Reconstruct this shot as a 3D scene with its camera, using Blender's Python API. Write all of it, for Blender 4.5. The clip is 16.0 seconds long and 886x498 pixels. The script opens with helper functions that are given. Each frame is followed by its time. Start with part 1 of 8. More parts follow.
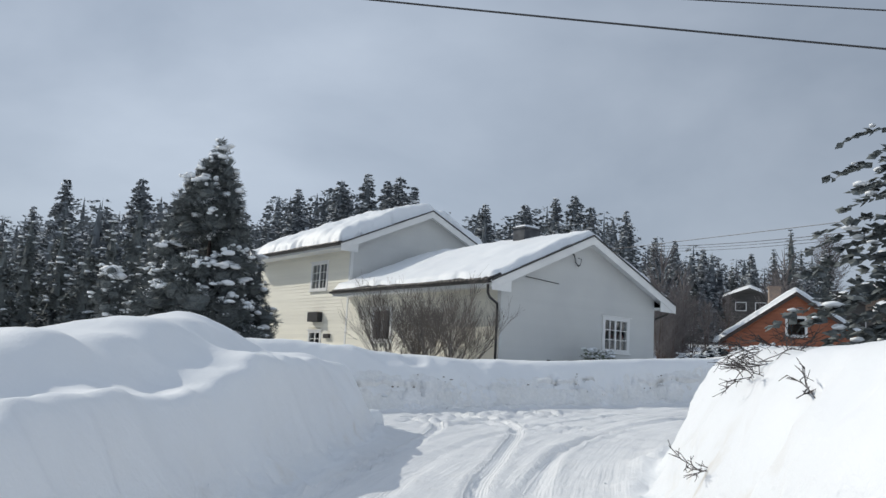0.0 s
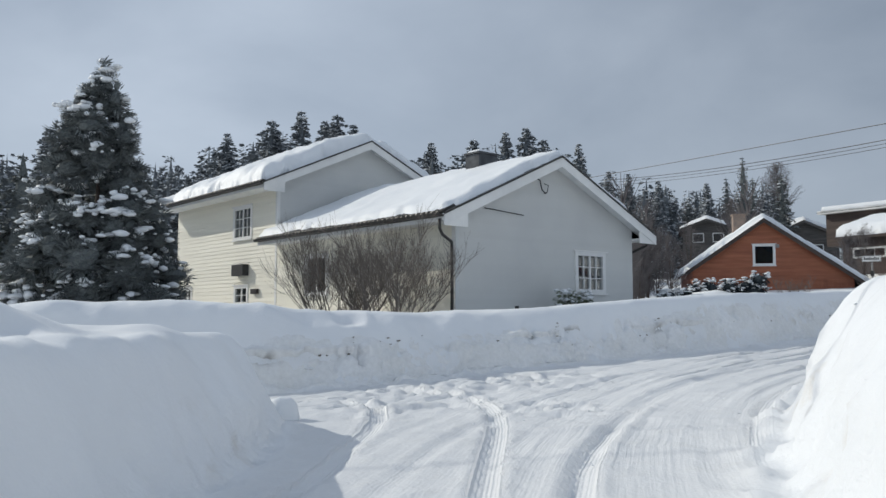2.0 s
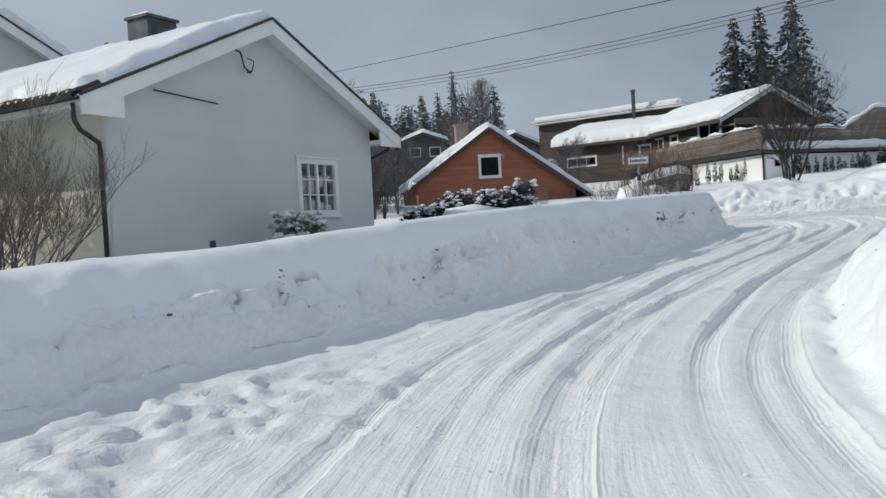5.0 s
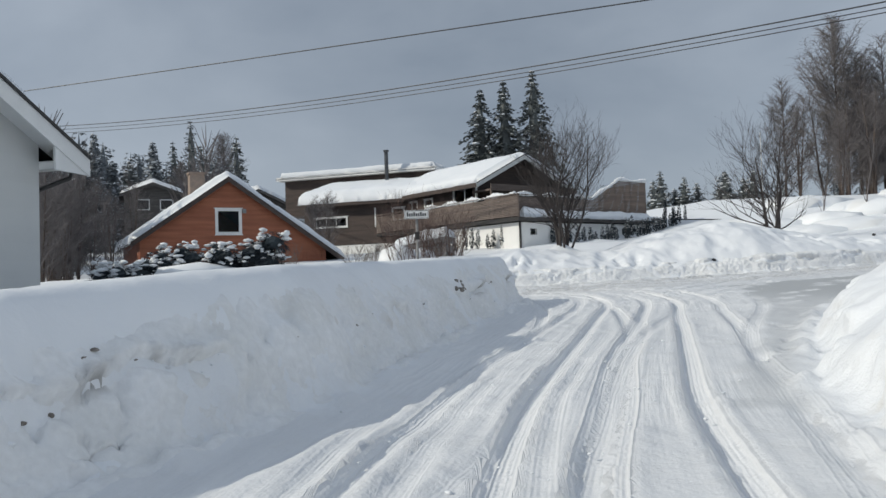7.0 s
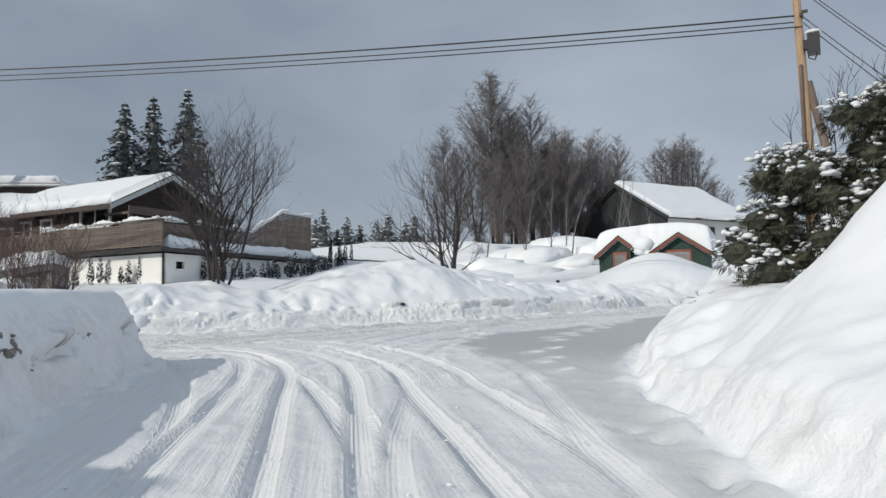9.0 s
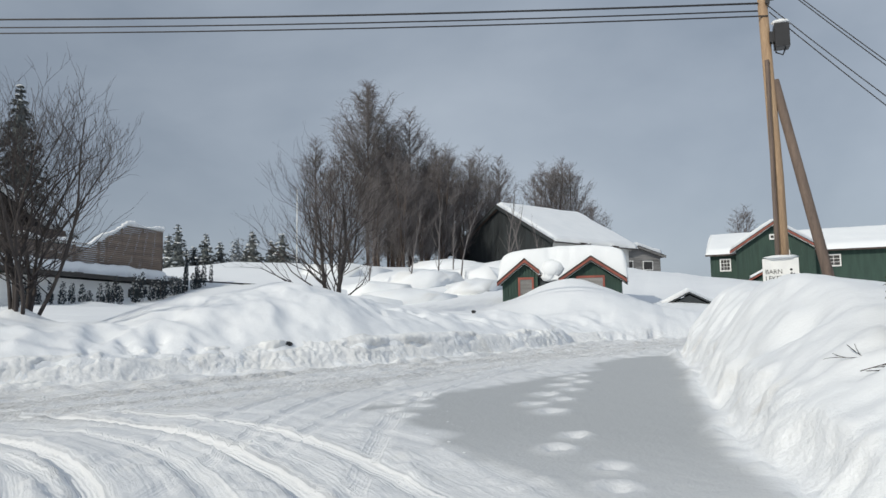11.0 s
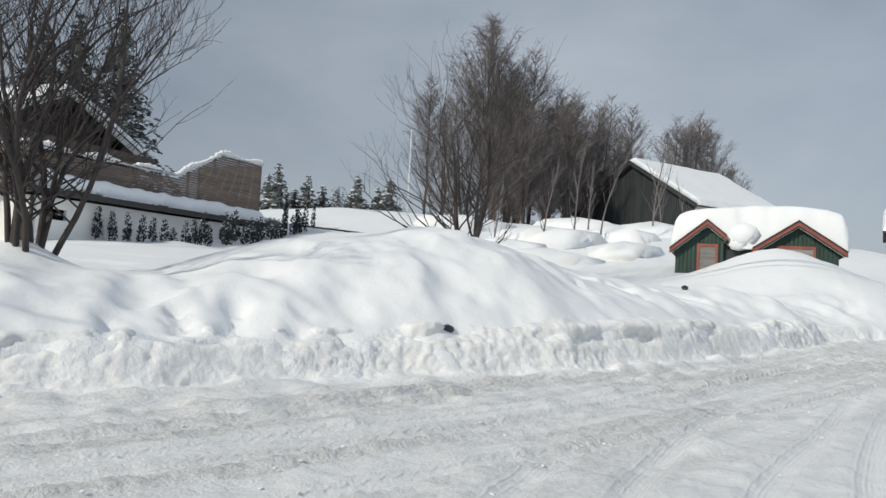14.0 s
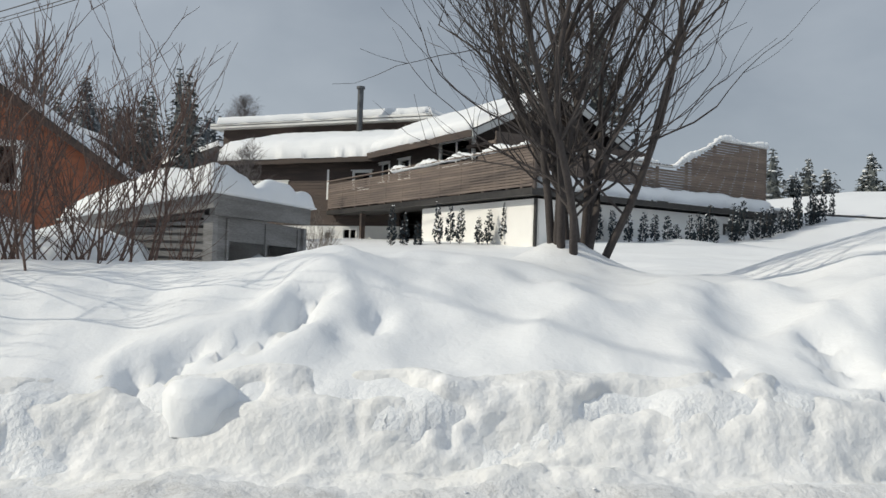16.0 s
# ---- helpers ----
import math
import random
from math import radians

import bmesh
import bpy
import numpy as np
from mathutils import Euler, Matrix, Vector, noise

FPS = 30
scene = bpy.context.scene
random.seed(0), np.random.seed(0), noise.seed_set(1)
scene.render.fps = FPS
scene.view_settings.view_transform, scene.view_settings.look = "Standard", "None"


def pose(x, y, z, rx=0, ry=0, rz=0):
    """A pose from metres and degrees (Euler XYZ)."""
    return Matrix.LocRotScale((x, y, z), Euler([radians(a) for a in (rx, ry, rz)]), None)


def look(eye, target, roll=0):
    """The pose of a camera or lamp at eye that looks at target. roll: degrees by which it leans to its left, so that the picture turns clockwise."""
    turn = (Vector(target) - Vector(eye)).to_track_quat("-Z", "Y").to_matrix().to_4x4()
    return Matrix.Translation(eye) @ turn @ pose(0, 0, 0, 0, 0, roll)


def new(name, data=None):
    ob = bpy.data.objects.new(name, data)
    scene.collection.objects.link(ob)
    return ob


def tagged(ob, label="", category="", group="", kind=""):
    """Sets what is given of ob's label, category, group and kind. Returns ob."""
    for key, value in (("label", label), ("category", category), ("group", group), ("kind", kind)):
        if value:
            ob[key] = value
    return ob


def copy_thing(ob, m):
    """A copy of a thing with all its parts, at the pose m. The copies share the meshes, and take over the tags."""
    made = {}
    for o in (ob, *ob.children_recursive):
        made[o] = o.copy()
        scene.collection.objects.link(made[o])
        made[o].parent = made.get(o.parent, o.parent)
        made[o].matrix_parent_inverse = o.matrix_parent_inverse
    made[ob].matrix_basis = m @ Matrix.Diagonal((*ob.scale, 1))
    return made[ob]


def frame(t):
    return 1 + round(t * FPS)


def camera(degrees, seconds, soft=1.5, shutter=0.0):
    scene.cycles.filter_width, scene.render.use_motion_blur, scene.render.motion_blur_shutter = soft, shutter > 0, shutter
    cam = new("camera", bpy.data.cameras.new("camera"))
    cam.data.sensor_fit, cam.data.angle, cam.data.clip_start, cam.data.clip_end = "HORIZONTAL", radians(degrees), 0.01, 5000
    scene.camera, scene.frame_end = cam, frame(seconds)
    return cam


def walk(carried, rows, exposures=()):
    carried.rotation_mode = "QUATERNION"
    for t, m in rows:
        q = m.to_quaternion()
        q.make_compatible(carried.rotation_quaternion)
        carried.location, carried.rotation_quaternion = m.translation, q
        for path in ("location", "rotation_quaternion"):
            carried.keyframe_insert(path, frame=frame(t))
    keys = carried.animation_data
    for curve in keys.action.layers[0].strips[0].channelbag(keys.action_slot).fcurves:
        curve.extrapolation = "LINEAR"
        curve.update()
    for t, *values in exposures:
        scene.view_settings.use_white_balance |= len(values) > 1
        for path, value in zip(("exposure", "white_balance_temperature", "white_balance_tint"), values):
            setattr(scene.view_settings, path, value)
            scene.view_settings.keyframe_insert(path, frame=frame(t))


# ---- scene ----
cam = camera(56.8, 16.0)
PATH = [
    (0, (0.779, 0.75, 1.163), (0.766, 2.73, 1.446), 3.2),
    (0.5, (0.722, 2.001, 1.186), (0.713, 3.989, 1.406), 6.2),
    (1, (0.76, 3.289, 1.232), (0.746, 5.28, 1.427), 2.7),
    (1.5, (0.843, 4.431, 1.297), (0.877, 6.423, 1.474), 0.3),
    (2, (0.969, 5.839, 1.346), (1.085, 7.829, 1.505), -0.0),
    (2.5, (1.12, 7.094, 1.401), (1.303, 9.082, 1.518), -1.4),
    (3, (1.307, 8.48, 1.47), (1.615, 10.455, 1.508), -3.2),
    (3.5, (1.549, 9.809, 1.479), (2.013, 11.754, 1.425), -4.5),
    (3.7, (1.624, 10.294, 1.488), (2.129, 12.228, 1.409), -4.5),
    (5.8, (3.17, 15.467, 1.641), (4.149, 17.21, 1.701), -1.6),
    (6, (3.421, 16.006, 1.662), (4.448, 17.718, 1.779), -1.4),
    (6.5, (4.13, 17.393, 1.683), (5.305, 19.006, 1.816), -1.3),
    (7, (5.183, 18.805, 1.658), (6.5, 20.309, 1.737), -1.9),
    (7.5, (6.22, 20.016, 1.671), (7.688, 21.374, 1.719), -1.7),
    (8, (7.422, 21.092, 1.696), (9.033, 22.276, 1.768), -0.8),
    (8.5, (8.885, 22.246, 1.772), (10.611, 23.249, 1.891), -0.4),
    (9, (10.259, 23.26, 1.785), (12.069, 24.095, 1.945), -0.9),
    (9.5, (11.719, 24.207, 1.862), (13.609, 24.837, 2.035), -1.7),
    (9.7, (12.222, 24.558, 1.872), (14.133, 25.124, 2.046), -2.1),
    (11.8, (17.323, 27.834, 2.417), (19.238, 28.364, 2.646), -0.2),
    (12, (17.808, 28.123, 2.43), (19.698, 28.732, 2.664), 0.3),
    (12.5, (19.012, 28.79, 2.498), (20.853, 29.541, 2.708), 1.0),
    (13, (20.107, 29.472, 2.534), (21.951, 30.231, 2.687), 1.3),
    (13.5, (21.048, 30.136, 2.545), (22.901, 30.877, 2.665), 2.4),
    (14, (22.032, 30.869, 2.567), (23.89, 31.601, 2.677), 3.1),
    (14.5, (22.733, 31.583, 2.601), (24.517, 32.481, 2.704), 2.9),
    (15, (23.359, 32.387, 2.584), (24.986, 33.546, 2.675), 2.3),
    (15.5, (23.812, 33.273, 2.597), (25.219, 34.692, 2.671), 2.2),
    (16, (24.121, 34.116, 2.596), (25.31, 35.723, 2.655), 1.9),
]
walk(cam, [(t, look(eye, target, roll)) for t, eye, target, roll in PATH],
     exposures=[(0.0, 0.02, 6560, 8), (3.5, -0.08, 6510, 7), (6.0, -0.04, 6600, 7), (6.6, -0.10, 6640, 7), (8.5, -0.08, 6670, 7), (12.0, -0.06, 6700, 7), (16.0, 0.05, 7020, 7)])

# ---- world, sun, exposure ----
SUN_TO = Vector((-0.88, 0.47, 0.62)).normalized()
sun = new("sun", bpy.data.lights.new("sun", "SUN"))
sun.matrix_world = look(SUN_TO * 200, (0, 0, 0))
sun.data.energy, sun.data.angle, sun.data.color = 2.75, radians(0.5), (1.0, 0.945, 0.855)

world = bpy.data.worlds.new("world")
scene.world = world
world.use_nodes = True
wt = world.node_tree
wt.nodes.clear()


def wnode(kind, **kw):
    n = wt.nodes.new(kind)
    for k, v in kw.items():
        n.inputs[k.replace("_", " ")].default_value = v
    return n


w_out = wt.nodes.new("ShaderNodeOutputWorld")
w_bg = wt.nodes.new("ShaderNodeBackground")
w_bg2 = wt.nodes.new("ShaderNodeBackground")
w_mix = wt.nodes.new("ShaderNodeMixShader")
sky = wt.nodes.new("ShaderNodeTexSky")
sky.sky_type, sky.sun_disc = "NISHITA", False
sky.sun_elevation = math.asin(SUN_TO.z)
sky.sun_rotation = math.atan2(SUN_TO.x, SUN_TO.y)
wt.links.new(sky.outputs[0], w_bg.inputs[0])
w_bg.inputs[1].default_value = 0.09
w_tc = wt.nodes.new("ShaderNodeTexCoord")
w_map = wt.nodes.new("ShaderNodeMapping")
w_map.inputs["Scale"].default_value = (1.0, 1.0, 1.9)
wt.links.new(w_tc.outputs["Generated"], w_map.inputs["Vector"])
w_n = wnode("ShaderNodeTexNoise", Scale=2.1, Detail=6.0, Roughness=0.5, Distortion=0.2)
wt.links.new(w_map.outputs[0], w_n.inputs["Vector"])
w_ramp = wt.nodes.new("ShaderNodeValToRGB")
w_ramp.color_ramp.elements[0].position, w_ramp.color_ramp.elements[0].color = 0.28, (0.218, 0.262, 0.338, 1)
w_ramp.color_ramp.elements[1].position, w_ramp.color_ramp.elements[1].color = 0.74, (0.405, 0.457, 0.545, 1)
wt.links.new(w_n.outputs["Fac"], w_ramp.inputs[0])
# the cloud sheet is thick and dark low in the north-east, thinner elsewhere, thinnest in the west
w_dot = wt.nodes.new("ShaderNodeVectorMath")
w_dot.operation = "DOT_PRODUCT"
w_dot.inputs[1].default_value = (0.53, 0.84, 0.13)
wt.links.new(w_tc.outputs["Generated"], w_dot.inputs[0])
w_rng = wt.nodes.new("ShaderNodeMapRange")
w_rng.interpolation_type = "SMOOTHSTEP"
w_rng.inputs["From Min"].default_value, w_rng.inputs["From Max"].default_value = 0.80, 0.99
w_rng.inputs["To Min"].default_value, w_rng.inputs["To Max"].default_value = 1.0, 0.92
wt.links.new(w_dot.outputs["Value"], w_rng.inputs["Value"])
w_mul = wt.nodes.new("ShaderNodeVectorMath")
w_mul.operation = "SCALE"
wt.links.new(w_ramp.outputs[0], w_mul.inputs[0])
w_dot2 = wt.nodes.new("ShaderNodeVectorMath")
w_dot2.operation = "DOT_PRODUCT"
w_dot2.inputs[1].default_value = (0.90, 0.42, 0.10)
wt.links.new(w_tc.outputs["Generated"], w_dot2.inputs[0])
w_rng2 = wnode("ShaderNodeMapRange", From_Min=0.25, From_Max=0.98, To_Min=1.0, To_Max=0.83)
wt.links.new(w_dot2.outputs["Value"], w_rng2.inputs["Value"])
w_both = wt.nodes.new("ShaderNodeMath")
w_both.operation = "MULTIPLY"
wt.links.new(w_rng.outputs[0], w_both.inputs[0])
wt.links.new(w_rng2.outputs[0], w_both.inputs[1])
wt.links.new(w_both.outputs[0], w_mul.inputs["Scale"])
wt.links.new(w_mul.outputs[0], w_bg2.inputs[0])
w_bg2.inputs[1].default_value = 1.40
w_mix.inputs[0].default_value = 0.88
wt.links.new(w_bg.outputs[0], w_mix.inputs[1])
wt.links.new(w_bg2.outputs[0], w_mix.inputs[2])
wt.links.new(w_mix.outputs[0], w_out.inputs[0])


# ---- materials ----
def mat(name, c1, c2=None, scale=3.0, rough=0.7, bump=0.0, bscale=40.0, metal=0.0, stretch=(1, 1, 1), vary=0.0, fine=0.0, spec=0.5):
    """A two-scale procedural surface: c1 to c2 by broad noise, fine grain on top, bump, and a per-object shade."""
    m = bpy.data.materials.new(name)
    m.use_nodes = True
    nt = m.node_tree
    bs = nt.nodes["Principled BSDF"]
    bs.inputs["Roughness"].default_value, bs.inputs["Metallic"].default_value = rough, metal
    bs.inputs["Specular IOR Level"].default_value = spec
    tc = nt.nodes.new("ShaderNodeTexCoord")
    mp = nt.nodes.new("ShaderNodeMapping")
    mp.inputs["Scale"].default_value = stretch
    nt.links.new(tc.outputs["Object"], mp.inputs["Vector"])
    n1 = nt.nodes.new("ShaderNodeTexNoise")
    n1.inputs["Scale"].default_value, n1.inputs["Detail"].default_value = scale, 5
    n2 = nt.nodes.new("ShaderNodeTexNoise")
    n2.inputs["Scale"].default_value, n2.inputs["Detail"].default_value = bscale, 4
    for n in (n1, n2):
        nt.links.new(mp.outputs[0], n.inputs["Vector"])
    mx = nt.nodes.new("ShaderNodeMix")
    mx.data_type = "RGBA"
    rg = nt.nodes.new("ShaderNodeMapRange")
    rg.inputs["From Min"].default_value, rg.inputs["From Max"].default_value = 0.35, 0.65
    nt.links.new(n1.outputs["Fac"], rg.inputs["Value"])
    nt.links.new(rg.outputs[0], mx.inputs[0])
    mx.inputs[6].default_value = (*c1, 1)
    mx.inputs[7].default_value = (*(c2 or c1), 1)
    col = mx.outputs[2]
    val = None
    if vary:
        oi = nt.nodes.new("ShaderNodeObjectInfo")
        r = nt.nodes.new("ShaderNodeMapRange")
        r.inputs["To Min"].default_value, r.inputs["To Max"].default_value = 1 - vary, 1 + vary
        nt.links.new(oi.outputs["Random"], r.inputs["Value"])
        val = r.outputs[0]
        v = nt.nodes.new("ShaderNodeVectorMath")
        v.operation = "SCALE"
        nt.links.new(col, v.inputs[0])
        nt.links.new(val, v.inputs["Scale"])
        col = v.outputs[0]
    if fine:
        r = nt.nodes.new("ShaderNodeMapRange")
        r.inputs["From Min"].default_value, r.inputs["From Max"].default_value = 0.3, 0.7
        r.inputs["To Min"].default_value, r.inputs["To Max"].default_value = 1 - fine, 1 + fine
        nt.links.new(n2.outputs["Fac"], r.inputs["Value"])
        v = nt.nodes.new("ShaderNodeVectorMath")
        v.operation = "SCALE"
        nt.links.new(col, v.inputs[0])
        nt.links.new(r.outputs[0], v.inputs["Scale"])
        col = v.outputs[0]
    nt.links.new(col, bs.inputs["Base Color"])
    if bump:
        b = nt.nodes.new("ShaderNodeBump")
        b.inputs["Strength"].default_value, b.inputs["Distance"].default_value = 0.6, bump
        nt.links.new(n2.outputs["Fac"], b.inputs["Height"])
        nt.links.new(b.outputs[0], bs.inputs["Normal"])
    return m


M_SNOW = mat("snow", (0.80, 0.82, 0.84), (0.76, 0.785, 0.81), 0.8, 0.55, 0.02, 9.0, spec=0.3)
M_WHITE = mat("white_paint", (0.78, 0.78, 0.76), (0.70, 0.70, 0.685), 1.2, 0.55, 0.002, 60, stretch=(1, 1, 1), vary=0.03, fine=0.03)
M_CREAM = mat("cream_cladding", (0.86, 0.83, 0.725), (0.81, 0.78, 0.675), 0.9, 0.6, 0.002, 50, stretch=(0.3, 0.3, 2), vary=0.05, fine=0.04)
# white boards greyed down: part of the unlit sides' shade is in this colour
M_WHITE_SHADED = mat("shaded_gable_boards", (0.60, 0.605, 0.585), (0.55, 0.555, 0.545), 0.5, 0.6, 0.002, 50, stretch=(1, 1, 1), vary=0.012, fine=0.03)
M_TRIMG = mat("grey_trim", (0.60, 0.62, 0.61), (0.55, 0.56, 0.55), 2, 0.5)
M_DARKM = mat("dark_metal", (0.035, 0.033, 0.032), (0.05, 0.047, 0.045), 6, 0.45, 0.001, 80, metal=0.3)
M_TIN = mat("chimney_tin", (0.12, 0.125, 0.13), (0.07, 0.072, 0.078), 3, 0.35, 0.001, 50, metal=0.8)
M_INT = mat("room_plaster", (0.25, 0.23, 0.2), (0.2, 0.19, 0.17), 2, 0.9)
M_CURT = mat("curtain", (0.5, 0.5, 0.5), (0.4, 0.4, 0.4), 9, 0.9, 0.01, 12, stretch=(6, 6, 0.3))
M_ORANGE = mat("orange_stain", (0.36, 0.13, 0.068), (0.28, 0.095, 0.05), 1.6, 0.7, 0.003, 40, stretch=(0.4, 0.4, 3), vary=0.12, fine=0.12)
M_BROWN = mat("brown_stain", (0.074, 0.052, 0.043), (0.046, 0.034, 0.030), 1.5, 0.75, 0.004, 30, stretch=(0.4, 0.4, 3), vary=0.15, fine=0.2)
M_SLAT = mat("weathered_slats", (0.168, 0.132, 0.112), (0.118, 0.094, 0.083), 1.3, 0.8, 0.003, 30, stretch=(0.4, 0.4, 4), vary=0.14, fine=0.15)
M_GREYWOOD = mat("grey_wood", (0.27, 0.265, 0.26), (0.17, 0.165, 0.16), 1.2, 0.85, 0.004, 26, stretch=(0.5, 0.5, 5), vary=0.2, fine=0.22)
M_RENDER = mat("white_render", (0.80, 0.795, 0.77), (0.74, 0.735, 0.71), 0.7, 0.85, 0.004, 45, fine=0.03)
M_GREEN = mat("green_stain", (0.026, 0.060, 0.045), (0.017, 0.043, 0.034), 1.5, 0.7, 0.003, 30, stretch=(3, 3, 0.4), vary=0.12, fine=0.15)
M_RED = mat("red_trim", (0.30, 0.085, 0.06), (0.22, 0.065, 0.05), 3, 0.7, 0.002, 50)
M_DGREEN = mat("dark_boards", (0.030, 0.037, 0.041), (0.019, 0.023, 0.026), 1.0, 0.75, 0.003, 26, stretch=(3, 3, 0.4), fine=0.2)
M_BRICK = mat("chimney_brick", (0.33, 0.25, 0.20), (0.25, 0.2, 0.17), 3, 0.9, 0.006, 25, fine=0.15)
M_POLE = mat("pole_wood", (0.42, 0.29, 0.18), (0.32, 0.215, 0.135), 2.0, 0.8, 0.004, 14, stretch=(6, 6, 0.5), fine=0.2)
M_PROP = mat("tarred_wood", (0.17, 0.125, 0.10), (0.12, 0.09, 0.075), 2.0, 0.8, 0.004, 14, stretch=(6, 6, 0.5), fine=0.2)
M_BLACK = mat("black_plastic", (0.018, 0.018, 0.02), (0.025, 0.025, 0.027), 4, 0.5)
M_SIGN = mat("sign_enamel", (0.78, 0.78, 0.76), (0.7, 0.7, 0.69), 3, 0.4, fine=0.04)
M_BARK = mat("bark", (0.115, 0.085, 0.07), (0.07, 0.055, 0.048), 5, 0.9, 0.006, 30, fine=0.2)
# M_TWIG and M_BIRCH are lifted in tone, a veil of haze painted into them
M_TWIG = mat("twigs", (0.056, 0.047, 0.045), (0.038, 0.032, 0.031), 3, 0.85, fine=0.2)
M_TWIGP = mat("pale_twigs", (0.20, 0.172, 0.148), (0.14, 0.12, 0.105), 3, 0.85, fine=0.2)
M_BIRCH = mat("birch_twigs", (0.18, 0.164, 0.162), (0.125, 0.113, 0.113), 1.0, 0.9, fine=0.2)
# needle tone raised above foliage's own by snow dust and painted-in haze
M_NEEDLE = mat("needles", (0.160, 0.175, 0.172), (0.112, 0.127, 0.130), 1.5, 0.75, fine=0.35, bscale=18, spec=0.2)
M_THUJA = mat("thuja_needles", (0.085, 0.086, 0.060), (0.055, 0.058, 0.045), 1.5, 0.75, fine=0.35, bscale=18, spec=0.2)
M_YEW = mat("yew_needles", (0.038, 0.050, 0.058), (0.028, 0.036, 0.043), 1.5, 0.7, fine=0.35, bscale=18, spec=0.2)
M_TWIGR = mat("reddish_twigs", (0.135, 0.088, 0.072), (0.09, 0.06, 0.052), 3, 0.85, fine=0.2)
M_LOG = mat("old_logs", (0.12, 0.112, 0.105), (0.075, 0.07, 0.066), 1.2, 0.85, 0.004, 26, stretch=(0.5, 0.5, 5), vary=0.2, fine=0.22)
M_LEAF = mat("drooping_leaves", (0.12, 0.14, 0.085), (0.08, 0.10, 0.065), 1.5, 0.6, fine=0.3, bscale=18, spec=0.3)
M_DIRT = mat("dirty_ice", (0.11, 0.095, 0.08), (0.26, 0.235, 0.21), 6, 0.8, 0.01, 20, fine=0.3)

M_GLASS = bpy.data.materials.new("window_glass")
M_GLASS.use_nodes = True
_b = M_GLASS.node_tree.nodes["Principled BSDF"]
_b.inputs["Base Color"].default_value = (0.6, 0.65, 0.68, 1)
_b.inputs["Roughness"].default_value, _b.inputs["Transmission Weight"].default_value, _b.inputs["IOR"].default_value = 0.02, 1.0, 1.22

# far woods: needle colour lifted to carry the haze, snow lying on whatever faces up
M_WOODS = mat("hazy_far_needles", (0.185, 0.205, 0.218), (0.135, 0.152, 0.168), 0.2, 0.85, fine=0.4, bscale=1.6, spec=0.15)
_nt = M_WOODS.node_tree
_bs = _nt.nodes["Principled BSDF"]
_src = _bs.inputs["Base Color"].links[0].from_socket
_ge = _nt.nodes.new("ShaderNodeNewGeometry")
_sx = _nt.nodes.new("ShaderNodeSeparateXYZ")
_nt.links.new(_ge.outputs["Normal"], _sx.inputs[0])
_no = _nt.nodes.new("ShaderNodeTexNoise")
_no.inputs["Scale"].default_value, _no.inputs["Detail"].default_value = 2.2, 6
_tc = _nt.nodes.new("ShaderNodeTexCoord")
_nt.links.new(_tc.outputs["Object"], _no.inputs["Vector"])
_mu = _nt.nodes.new("ShaderNodeMath")
_mu.operation = "MULTIPLY"
_nt.links.new(_sx.outputs["Z"], _mu.inputs[0])
_nt.links.new(_no.outputs["Fac"], _mu.inputs[1])
_mr = _nt.nodes.new("ShaderNodeMapRange")
_mr.inputs["From Min"].default_value, _mr.inputs["From Max"].default_value = 0.23, 0.40
_mr.inputs["To Max"].default_value = 0.6
_nt.links.new(_mu.outputs[0], _mr.inputs["Value"])
_mx = _nt.nodes.new("ShaderNodeMix")
_mx.data_type = "RGBA"
_mx.inputs[7].default_value = (0.72, 0.75, 0.78, 1)
_nt.links.new(_mr.outputs[0], _mx.inputs[0])
_nt.links.new(_src, _mx.inputs[6])
_nt.links.new(_mx.outputs[2], _bs.inputs["Base Color"])


